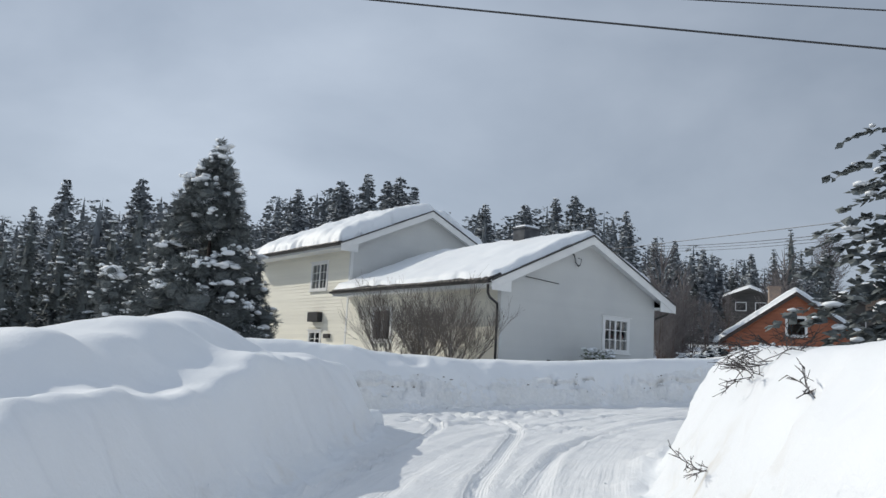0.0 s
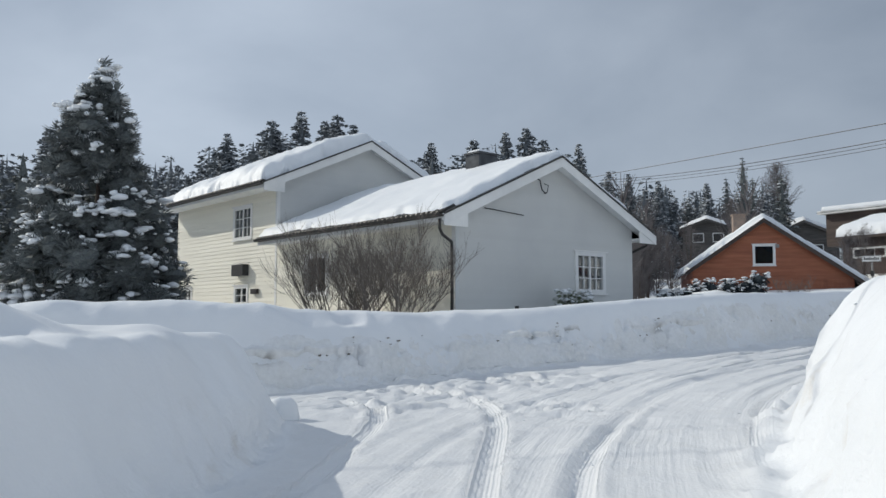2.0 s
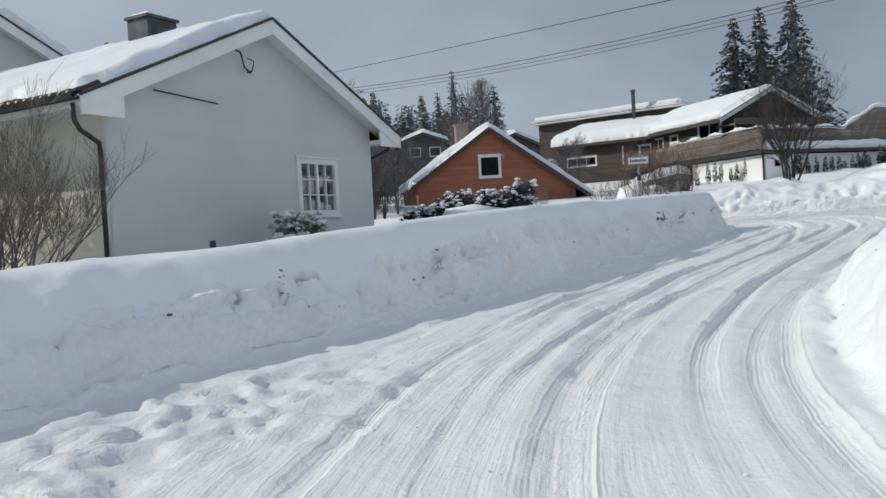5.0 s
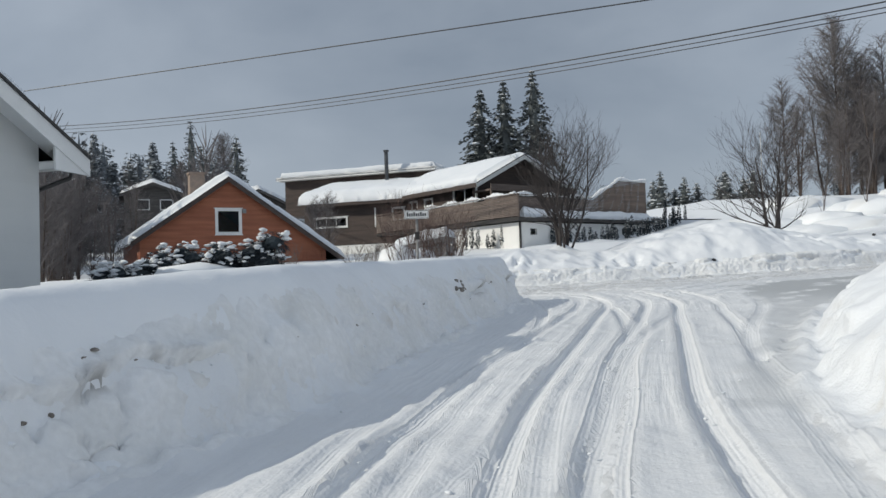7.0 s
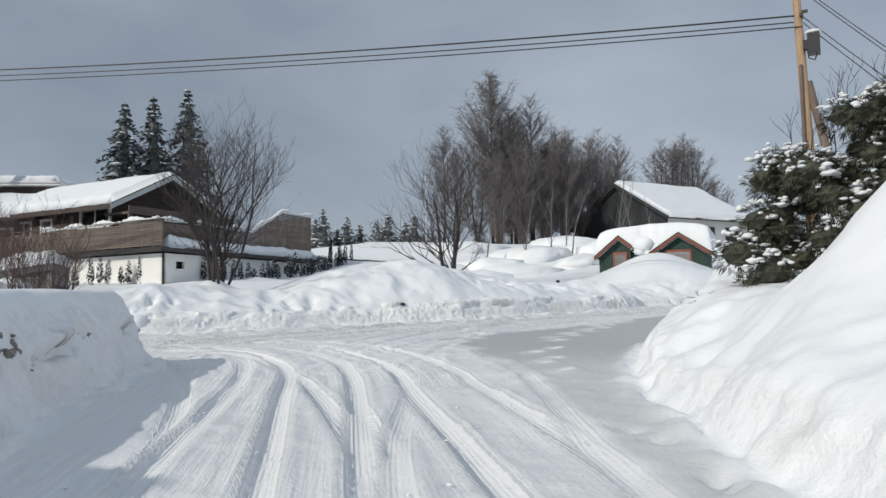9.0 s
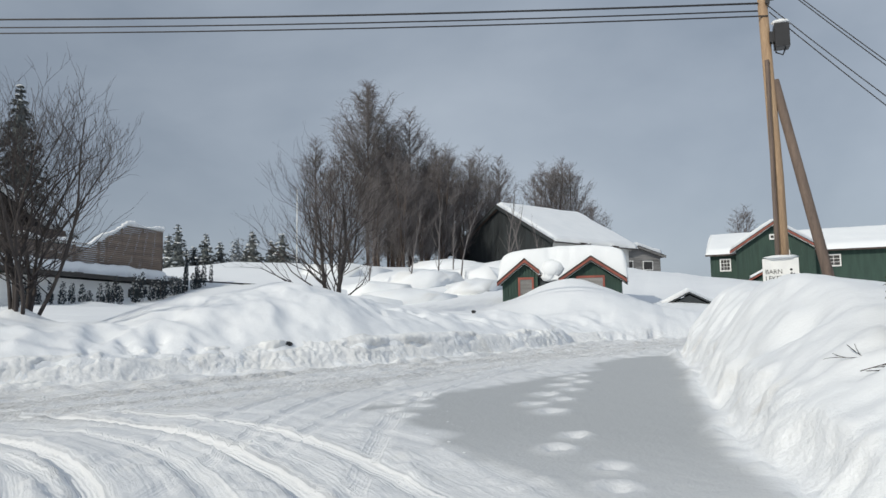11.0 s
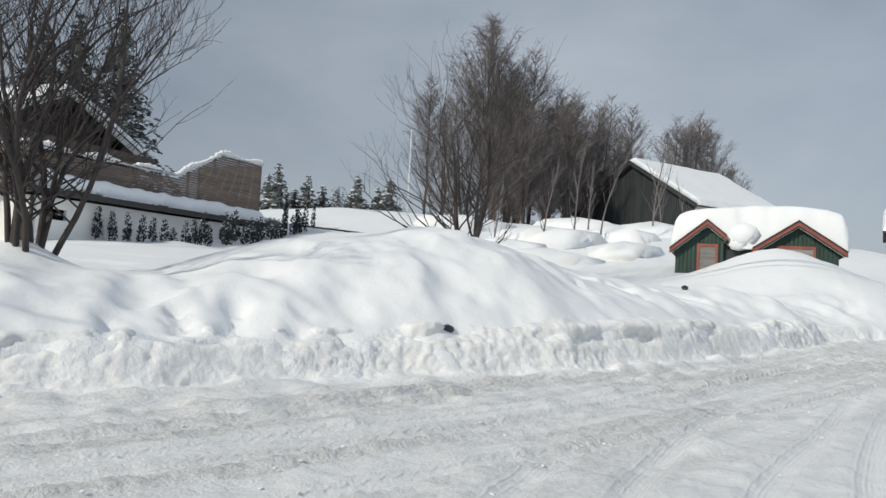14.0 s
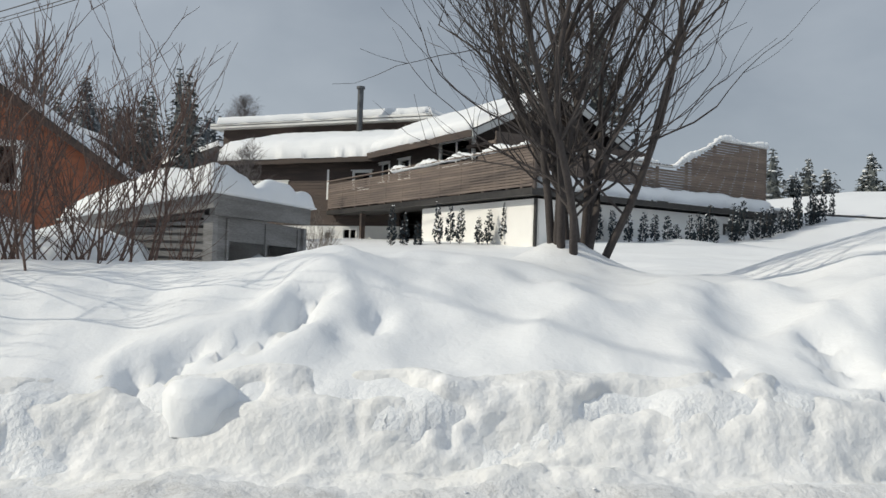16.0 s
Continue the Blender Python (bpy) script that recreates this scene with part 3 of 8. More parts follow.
# trampled and churned patches
for cx, cy, r in ((1.6, 19.6, 1.5), (3.4, 20.7, 1.3), (0.9, 17.4, 0.9), (3.2, 16.6, 0.8)):
    ZZ = ZZ + on_road * np.exp(-((XX - cx) ** 2 + (YY - cy) ** 2) / (r * r)) * (0.07 * np.clip(0.16 - np.abs(fbm(XX, YY, 0.42, 77, 2)), -0.1, 0.2) / 0.2 - 0.20 * np.clip(fbm(XX, YY, 0.22, 78, 2) - 0.12, 0, 1))
PRINTS = random.Random(4)
STEPS = []
for line_, gap in (([(25.4, 30.0), (27.9, 30.4)], 0.42), ([(26.2, 28.3), (28.6, 28.3), (32.2, 28.3)], 0.62), ([(21.0, 26.6), (25.0, 28.0)], 0.9), ([(-1.4, 5.5), (-0.3, 9.0), (0.2, 13.0)], 0.6)):
    for k, q in enumerate(rounded(line_, gap)):
        STEPS.append((q[0] + PRINTS.gauss(0, 0.06), q[1] + (0.14 if k % 2 else -0.14) + PRINTS.gauss(0, 0.05), PRINTS.uniform(0.7, 1.3)))
for px, py, big in STEPS:
    m = (np.abs(XX - px) < 0.6) & (np.abs(YY - py) < 0.6)
    dx_, dy_ = XX[m] - px, YY[m] - py
    q = (dx_ ** 2 / 1.9 + dy_ ** 2) / (0.012 * big)
    ZZ[m] += -0.07 * np.exp(-q) + 0.045 * np.exp(-((np.sqrt(q) - 1.5) ** 2) * 2) * (0.6 + 0.8 * vnoise(XX[m] * 9, YY[m] * 9, 4))
    polished[m] *= 1 - np.exp(-(q / 4) ** 2)

# crumbled lumps on the cut faces, small scoops on the slopes above
gy_, gx_ = np.gradient(ZZ, GY, GX)
inv = 1 / np.sqrt(1 + gx_ ** 2 + gy_ ** 2)
lumps = 0
for sc, am, sn in ((0.42, 1.0, 1), (0.19, 0.6, 2), (0.10, 0.3, 3)):
    lumps = lumps + am * vnoise3(XX / sc, YY / sc, ZZ / sc, 90 + sn)
steep = np.clip(FACE, 0, 1) * smooth01((SD + 0.15) / 0.2)
push = (0.17 * steep + 0.022 * smooth01(SD / 0.6)) * lumps
XX2, YY2, ZZ = XX - gx_ * inv * push, YY - gy_ * inv * push, ZZ + inv * push

ny, nx = XX.shape
idx = np.arange(nx * ny).reshape(ny, nx)
quads = np.stack([idx[:-1, :-1], idx[:-1, 1:], idx[1:, 1:], idx[1:, :-1]], -1).reshape(-1, 4)
gm = bpy.data.meshes.new("ground")
gm.vertices.add(nx * ny)
gm.vertices.foreach_set("co", np.stack([XX2, YY2, ZZ], -1).ravel())
gm.loops.add(quads.size)
gm.loops.foreach_set("vertex_index", quads.ravel())
gm.polygons.add(len(quads))
gm.polygons.foreach_set("loop_start", np.arange(0, quads.size, 4))
gm.polygons.foreach_set("use_smooth", np.ones(len(quads), bool))
gm.update(calc_edges=True)
uvl = gm.uv_layers.new(name="way")
d0, s0, g0, f0 = NEAR[0]
alt = NEAR[2][0] < d0
d0, s0, g0, f0 = [np.where(alt, b, a) for a, b in zip(NEAR[0], NEAR[2])]
lateral, length = (d0 * s0).ravel(), (g0 + f0).ravel()
uvl.data.foreach_set("uv", np.stack([lateral[quads.ravel()], length[quads.ravel()]], -1).ravel())
COMB = on_road * (0.25 + 0.75 * smooth01(0.5 + 1.8 * fbm(XX, YY, 3.0, 88, 2))) * smooth01((3.2 - np.minimum(d0, NEAR[2][0])) / 1.5)
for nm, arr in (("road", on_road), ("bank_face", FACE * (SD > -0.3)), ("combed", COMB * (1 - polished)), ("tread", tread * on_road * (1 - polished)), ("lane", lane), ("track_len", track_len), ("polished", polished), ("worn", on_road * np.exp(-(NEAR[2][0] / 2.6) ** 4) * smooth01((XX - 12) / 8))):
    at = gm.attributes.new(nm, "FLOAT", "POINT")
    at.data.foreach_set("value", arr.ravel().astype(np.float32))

# snow of the ground: packed and tyre-combed on the road, soft on the fields, soiled in places on the cut faces
M_GROUND = bpy.data.materials.new("snow_ground")
M_GROUND.use_nodes = True
nt = M_GROUND.node_tree
bs = nt.nodes["Principled BSDF"]
bs.inputs["Roughness"].default_value, bs.inputs["Specular IOR Level"].default_value = 0.5, 0.3


def gnode(kind, **kw):
    n = nt.nodes.new(kind)
    for k, v in kw.items():
        n.inputs[k.replace("_", " ")].default_value = v
    return n


def mixc(fac, a, b):
    n = nt.nodes.new("ShaderNodeMix")
    n.data_type = "RGBA"
    for s, v in ((0, fac), (6, a), (7, b)):
        if isinstance(v, (tuple, float)):
            n.inputs[s].default_value = v
        else:
            nt.links.new(v, n.inputs[s])
    return n.outputs[2]


def ranged(src, lo, hi, a=0.0, b=1.0):
    n = gnode("ShaderNodeMapRange", From_Min=lo, From_Max=hi, To_Min=a, To_Max=b)
    nt.links.new(src, n.inputs["Value"])
    return n.outputs[0]


def mathn(op, a, b):
    n = nt.nodes.new("ShaderNodeMath")
    n.operation = op
    for s, v in ((0, a), (1, b)):
        if isinstance(v, float):
            n.inputs[s].default_value = v
        else:
            nt.links.new(v, n.inputs[s])
    return n.outputs[0]


def attr(name):
    n = nt.nodes.new("ShaderNodeAttribute")
    n.attribute_name = name
    return n.outputs["Fac"]


gtc = nt.nodes.new("ShaderNodeTexCoord")
guv = nt.nodes.new("ShaderNodeUVMap")
guv.uv_map = "way"
gmap = nt.nodes.new("ShaderNodeMapping")
gmap.inputs["Scale"].default_value = (19.0, 0.6, 1)
nt.links.new(guv.outputs[0], gmap.inputs["Vector"])


def gnoise(scale, detail=4.0, vec=None, rough=0.55):
    n = gnode("ShaderNodeTexNoise", Scale=scale, Detail=detail, Roughness=rough)
    nt.links.new(vec or gtc.outputs["Object"], n.inputs["Vector"])
    return n.outputs["Fac"]


comb = gnoise(1.0, 3.0, gmap.outputs[0])
soft, mid_n, fine_n = gnoise(0.5), gnoise(3.5), gnoise(22.0)
a_road, a_face, a_comb = attr("road"), attr("bank_face"), attr("combed")
c = mixc(ranged(soft, 0.35, 0.65), (0.80, 0.82, 0.84, 1), (0.765, 0.785, 0.81, 1))
c_road = mixc(mathn("MULTIPLY", ranged(comb, 0.35, 0.65), a_comb), (0.665, 0.68, 0.70, 1), (0.78, 0.79, 0.80, 1))
c_road = mixc(mathn("MULTIPLY", ranged(mid_n, 0.52, 0.75), 0.5), c_road, (0.66, 0.665, 0.66, 1))
a_pol, a_tread, a_worn = attr("polished"), attr("tread"), attr("worn")
gmap2 = nt.nodes.new("ShaderNodeMapping")
gmap2.inputs["Scale"].default_value = (1.7, 0.14, 1)
nt.links.new(guv.outputs[0], gmap2.inputs["Vector"])
band = ranged(gnoise(1.0, 4.0, gmap2.outputs[0], 0.6), 0.42, 0.58)
grit = mathn("MULTIPLY", mathn("MULTIPLY", ranged(gnoise(11.0, 6.0, None, 0.68), 0.47, 0.62), a_worn), mathn("ADD", mathn("MULTIPLY", band, 0.85), 0.15))
c_road = mixc(mathn("MULTIPLY", mathn("MULTIPLY", band, a_worn), 0.6), c_road, (0.54, 0.54, 0.535, 1))
c_road = mixc(mathn("MULTIPLY", grit, 0.75), c_road, (0.40, 0.395, 0.385, 1))
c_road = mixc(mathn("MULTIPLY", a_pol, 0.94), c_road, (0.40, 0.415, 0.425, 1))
c_road = mixc(mathn("MULTIPLY", a_tread, 0.5), c_road, (0.80, 0.81, 0.82, 1))
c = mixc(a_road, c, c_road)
soil = mathn("MULTIPLY", mathn("MULTIPLY", ranged(soft, 0.5, 0.68), ranged(gnoise(2.3, 5.0), 0.5, 0.72)), a_face)
c = mixc(mathn("MULTIPLY", soil, 0.8), c, (0.52, 0.46, 0.36, 1))
nt.links.new(c, bs.inputs["Base Color"])
gsep = nt.nodes.new("ShaderNodeSeparateXYZ")
nt.links.new(guv.outputs[0], gsep.inputs[0])
ribs = mathn("SINE", mathn("MULTIPLY", attr("lane"), 160.0), 0.0)
bars = mathn("SINE", mathn("MULTIPLY", attr("track_len"), 80.0), 0.0)
ribs = mathn("MULTIPLY", mathn("ADD", ribs, mathn("MULTIPLY", bars, 0.35)), mathn("MULTIPLY", mathn("MULTIPLY", a_tread, ranged(gnoise(3.2, 4.0), 0.38, 0.62)), 0.13))
crumbs = mathn("MULTIPLY", gnoise(9.0, 5.0, None, 0.65), mathn("ADD", mathn("MULTIPLY", mathn("MULTIPLY", a_worn, mathn("ADD", band, 0.35)), 1.1), mathn("MULTIPLY", a_face, 1.4)))
a_lane = mathn("ABSOLUTE", attr("lane"), 0.0)
ridge = mathn("MULTIPLY", ranged(mathn("ABSOLUTE", mathn("SUBTRACT", a_lane, 0.118), 0.0), 0.0, 0.022, 1.0, 0.0), ranged(a_tread, 0.15, 0.5))
inner = mathn("MULTIPLY", ranged(mathn("ABSOLUTE", mathn("SUBTRACT", a_lane, 0.045), 0.0), 0.0, 0.016, 1.0, 0.0), mathn("MULTIPLY", a_tread, 0.35))
ribs = mathn("ADD", ribs, mathn("MULTIPLY", mathn("ADD", ridge, inner), 0.5))
unworn = mathn("SUBTRACT", 1.0, mathn("MULTIPLY", a_worn, 0.8))
granules = mathn("MULTIPLY", gnoise(34.0, 4.0, None, 0.6), mathn("MULTIPLY", a_worn, 0.42))
hgt = mathn("ADD", mathn("ADD", ribs, crumbs), mathn("ADD", granules, mathn("MULTIPLY", mathn("MULTIPLY", comb, unworn), mathn("MULTIPLY", a_comb, 0.75))))
hgt = mathn("ADD", hgt, mathn("ADD", mathn("MULTIPLY", mid_n, 0.6), mathn("MULTIPLY", fine_n, mathn("ADD", mathn("MULTIPLY", a_road, 0.25), 0.12))))
gb = gnode("ShaderNodeBump", Strength=0.55, Distance=0.05)
nt.links.new(hgt, gb.inputs["Height"])
nt.links.new(gb.outputs[0], bs.inputs["Normal"])
gm.materials.append(M_GROUND)
ground = tagged(new("ground", gm), "snow-covered ground with a ploughed, tyre-marked road between high snow banks", "snowy ground", kind="structure")


def gz(x, y):
    """The snow's height at a place."""
    xa, ya = np.array([float(x)]), np.array([float(y)])
    return float((land(xa, ya) + heights(xa, ya)[0])[0])


def surface(x, y):
    return land(x, y) + heights(x, y)[0]


def clods(name, label, pts, lo, hi, seed, flat=0.7):
    """Very many clumps of snow in one mesh, half sunk where they lie."""
    rnd = random.Random(seed)
    mb = MB()
    for x, y, z in pts:
        s = lo + (hi - lo) * rnd.random() ** 3
        mb.lump((x, y, z - s * 0.1), s * rnd.uniform(0.8, 1.4), s * rnd.uniform(0.8, 1.4), s * flat * rnd.uniform(0.8, 1.3), rnd, 6)
    me = mb.mesh(name, M_SNOW, True)
    return tagged(new(name, me), label, "snow", kind="stuff")


# crumbled cut faces of the banks: a fine skin over the steep part, broken up in all three directions
EDGE_S = rounded(EDGE, 0.034)


def bank_face(name, label, x0, x1, y0, y1, amp, seed, far_side=False, ledge=0.6, bite=0.1, soil_shade=0.5):
    keep_ = (EDGE_S[:, 0] > x0) & (EDGE_S[:, 0] < x1) & (EDGE_S[:, 1] > y0) & (EDGE_S[:, 1] < y1)
    if far_side:
        keep_ &= EDGE_S[:, 1] > 0.7 * EDGE_S[:, 0] + 16.5
    ids = np.flatnonzero(keep_)
    runs = np.split(ids, np.flatnonzero(np.diff(ids) > 1) + 1)
    cos, faces, soil_shades, n0 = [], [], [], 0
    lev = np.r_[np.linspace(-0.26, 0.0, 6)[:-1], np.linspace(0.0, 0.45, 24), np.linspace(0.45, 0.72, 9)[1:]]
    for run in runs:
        if len(run) < 8:
            continue
        p = EDGE_S[run][:, :2]
        d = np.gradient(p, axis=0)
        for _ in range(30):
            d[1:-1] = (d[:-2] + 2 * d[1:-1] + d[2:]) / 4
        d /= np.hypot(d[:, 0], d[:, 1])[:, None]
        nr = np.stack([-d[:, 1], d[:, 0]], 1)
        X = p[:, None, 0] + nr[:, None, 0] * lev[None]
        Y = p[:, None, 1] + nr[:, None, 1] * lev[None]
        # follow the wandering foot of the drift
        Z = surface(X, Y)
        P = np.stack([X, Y, Z], -1)
        ta, tb = np.gradient(P, axis=0), np.gradient(P, axis=1)
        N = np.cross(ta, tb)
        N /= np.linalg.norm(N, axis=-1)[..., None] + 1e-9
        N *= np.sign(N[..., 2:3] + 1e-6)
        lum = 0
        for sc, am, sn in ((0.55, 0.5, 1), (0.24, 0.5, 2), (0.11, 0.36, 3), (0.06, 0.26, 4)):
            q = vnoise3(X / sc, Y / sc, Z / sc * 1.2, seed + sn)
            lum = lum + am * (0.25 - np.abs(q)) if sn in (2, 3) else lum + am * q
        t_ = (lev - lev[0]) / (lev[-1] - lev[0])
        win = np.sin(np.pi * np.clip(t_ * 1.02, 0, 1)) ** 0.7
        patch = 0.35 + 0.65 * smooth01(0.5 + 1.6 * fbm(X, Y, 1.6, seed + 8, 2))
        off = win[None] * (0.03 + amp * 0.17 * lum * patch) - 0.12 * (1 - win[None]) ** 2
        # a broken ledge: the cap stands proud over a ragged, undercut line
        over = Z - land(X, Y) - ledge - 0.16 * fbm(X, Y, 1.3, seed + 21, 3) - 0.07 * fbm(X, Y, 0.3, seed + 22, 2)
        torn = smooth01(0.55 + 2.4 * fbm(X, Y, 1.0, seed + 23, 3))
        off = off + win[None] * torn * (0.6 * bite * np.exp(-((over - 0.06) / 0.06) ** 2) - bite * np.exp(-((over + 0.05) / 0.06) ** 2) * (0.5 + 0.5 * smooth01(0.5 + 2.0 * fbm(X, Y, 0.22, seed + 24, 2))))
        # dark tone along the undercut: soil, and the notch's shade painted with it
        bare = torn * np.exp(-((over + 0.03) / 0.075) ** 2) * smooth01(2.6 * fbm(X, Y, 0.35, seed + 25, 3) + 4.0 * vnoise3(X * 9, Y * 9, Z * 9, seed + 26) * 0.3)
        icy = np.exp(-((X - 33.6) / 0.55) ** 2 - ((Y - 34.0) / 0.45) ** 2) * smooth01(0.6 + 2.0 * fbm(X, Y, 0.3, seed + 27, 2))
        soil_shades.append((soil_shade * np.maximum(bare, icy)).ravel())
        P = P + N * off[..., None]
        a, b = P.shape[:2]
        cos.append(P.reshape(-1, 3))
        ii = np.arange(a * b).reshape(a, b) + n0
        faces.append(np.stack([ii[:-1, :-1], ii[1:, :-1], ii[1:, 1:], ii[:-1, 1:]], -1).reshape(-1, 4))
        n0 += a * b
    co, fa = np.concatenate(cos), np.concatenate(faces)
    me = bpy.data.meshes.new(name)
    me.from_pydata(co.tolist(), [], fa.tolist())
    me.materials.append(M_FACE)
    me.attributes.new("soil", "FLOAT", "POINT").data.foreach_set("value", np.concatenate(soil_shades).astype(np.float32))
    me.polygons.foreach_set("use_smooth", np.ones(len(fa), bool))
    me.update()
    return tagged(new(name, me), label, "snow bank", kind="structure")


M_FACE = mat("cut_snow", (0.79, 0.80, 0.81), (0.74, 0.745, 0.74), 1.6, 0.6, 0.03, 14.0, fine=0.05, spec=0.25)
_nt = M_FACE.node_tree
_bs = _nt.nodes["Principled BSDF"]
_src = _bs.inputs["Base Color"].links[0].from_socket
_n = _nt.nodes.new("ShaderNodeTexNoise")
_n.inputs["Scale"].default_value, _n.inputs["Detail"].default_value, _n.inputs["Roughness"].default_value = 0.9, 7, 0.68
_t = _nt.nodes.new("ShaderNodeTexCoord")
_nt.links.new(_t.outputs["Object"], _n.inputs["Vector"])
_r = _nt.nodes.new("ShaderNodeMapRange")
_r.inputs["From Min"].default_value, _r.inputs["From Max"].default_value, _r.inputs["To Max"].default_value = 0.60, 0.74, 0.3
_nt.links.new(_n.outputs["Fac"], _r.inputs["Value"])
_m = _nt.nodes.new("ShaderNodeMix")
_m.data_type = "RGBA"
_m.inputs[7].default_value = (0.50, 0.47, 0.40, 1)
_nt.links.new(_r.outputs[0], _m.inputs[0])
_nt.links.new(_src, _m.inputs[6])
# this attribute darkens the notch with soil colour that also stands in for shade
_at = _nt.nodes.new("ShaderNodeAttribute")
_at.attribute_name = "soil"
_m2 = _nt.nodes.new("ShaderNodeMix")
_m2.data_type = "RGBA"
_m2.inputs[7].default_value = (0.17, 0.155, 0.135, 1)
_nt.links.new(_at.outputs["Fac"], _m2.inputs[0])
_nt.links.new(_m.outputs[2], _m2.inputs[6])
_nt.links.new(_m2.outputs[2], _bs.inputs["Base Color"])
bank_face("bank_face_front", "crumbly ploughed face of the snow bank across the road", 20, 43.6, 28.5, 44.6, 0.95, 200, ledge=0.52, bite=0.15, soil_shade=0.3)
bank_face("bank_face_house", "shaded ploughed face of the snow bank before the houses", -8, 21.5, 17.5, 39, 1.5, 220, True, ledge=0.66, bite=0.20, soil_shade=1.0)
rng = np.random.RandomState(5)
# small crumbs strewn over the driven surface
cx_, cy_ = [], []
for ln_, count, width in ((LINES[0], 400, 2.2), (LINES[2], 1500, 2.4), (LINES[1], 400, 2.0)):
    ok = ln_[(ln_[:, 0] > -6) & (ln_[:, 0] < 47) & (ln_[:, 1] > 4) & (ln_[:, 1] < 46)]
    pick = ok[rng.randint(0, len(ok), count)]
    cx_.append(pick[:, 0] + rng.uniform(-width, width, count))
    cy_.append(pick[:, 1] + rng.uniform(-width, width, count))
cx_, cy_ = np.concatenate(cx_), np.concatenate(cy_)
clods("road_crumbs", "small crumbs of snow strewn over the road", np.stack([cx_, cy_, surface(cx_, cy_)], 1).tolist(), 0.006, 0.022, 4)


# ---- building helpers ----
def spot(wall, c, a, o, z):
    """A place on a wall: a along it, o outward from its plane c."""
    return {"S": (a, c - o, z), "N": (a, c + o, z), "W": (c - o, a, z), "E": (c + o, a, z)}[wall]


def hexa(mb, lo, hi):
    """A box from two rings of four places."""
    return mb.add([*lo, *hi], [(0, 3, 2, 1), (4, 5, 6, 7), (0, 1, 5, 4), (1, 2, 6, 5), (2, 3, 7, 6), (3, 0, 4, 7)])


def wbox(mb, wall, c, a0, a1, o0, o1, z0, z1):
    s = lambda a, o, z: spot(wall, c, a, o, z)  # noqa: E731
    return hexa(mb, [s(a0, o0, z0), s(a1, o0, z0), s(a1, o1, z0), s(a0, o1, z0)], [s(a0, o0, z1), s(a1, o0, z1), s(a1, o1, z1), s(a0, o1, z1)])


def free_spans(a, b, holes, z0, z1):
    spans = [(a, b)]
    for h0, h1, k0, k1 in holes:
        if k0 < z1 - 0.01 and k1 > z0 + 0.01:
            spans = [p for s0, s1 in spans for p in ((s0, min(s1, h0)), (max(s0, h1), s1)) if p[1] - p[0] > 0.02]
    return spans


def wall_core(mb, wall, c, zs, extent, holes, thick=0.18):
    """The wall behind the cladding, with its openings through it."""
    cuts = sorted({round(z, 3) for z in zs} | {round(z, 3) for h in holes for z in h[2:] if zs[0] < z < zs[-1]})
    for z0, z1 in zip(cuts, cuts[1:]):
        (a0, b0), (a1, b1) = extent(z0), extent(z1)
        for s0, s1 in free_spans(min(a0, a1), max(b0, b1), holes, z0, z1):
            l0, r0, l1, r1 = max(s0, a0), min(s1, b0), max(s0, a1), min(s1, b1)
            s = lambda a, o, z: spot(wall, c, a, o, z)  # noqa: E731
            hexa(mb, [s(l0, -thick, z0), s(r0, -thick, z0), s(r0, 0, z0), s(l0, 0, z0)], [s(l1, -thick, z1), s(r1, -thick, z1), s(r1, 0, z1), s(l1, 0, z1)])
    return mb


def boards(parent, material, wall, c, z0, z1, extent, holes=(), step=0.145, proud=0.026, joined=None):
    """Lapped weatherboards; each one an object of its own, or all of them in one mesh."""
    z = z0
    while z < z1 - 0.02:
        t = min(z + step, z1)
        (a0, b0), (a1, b1) = extent(z), extent(t)
        for s0, s1 in free_spans(min(a0, a1), max(b0, b1), holes, z, t):
            l0, r0, l1, r1 = max(s0, a0), min(s1, b0), max(s0, a1), min(s1, b1)
            if r0 - l0 < 0.03:
                continue
            r1 = max(r1, l1 + 0.005)
            s = lambda a, o, q: spot(wall, c, a, o, q)  # noqa: E731
            mb = joined if joined is not None else MB()
            hexa(mb, [s(l0, 0.002, z), s(r0, 0.002, z), s(r0, proud, z), s(l0, proud, z)], [s(l1, 0.002, t), s(r1, 0.002, t), s(r1, 0.009, t), s(l1, 0.009, t)])
            if joined is None:
                part("board", mb, material, parent)
        z = t


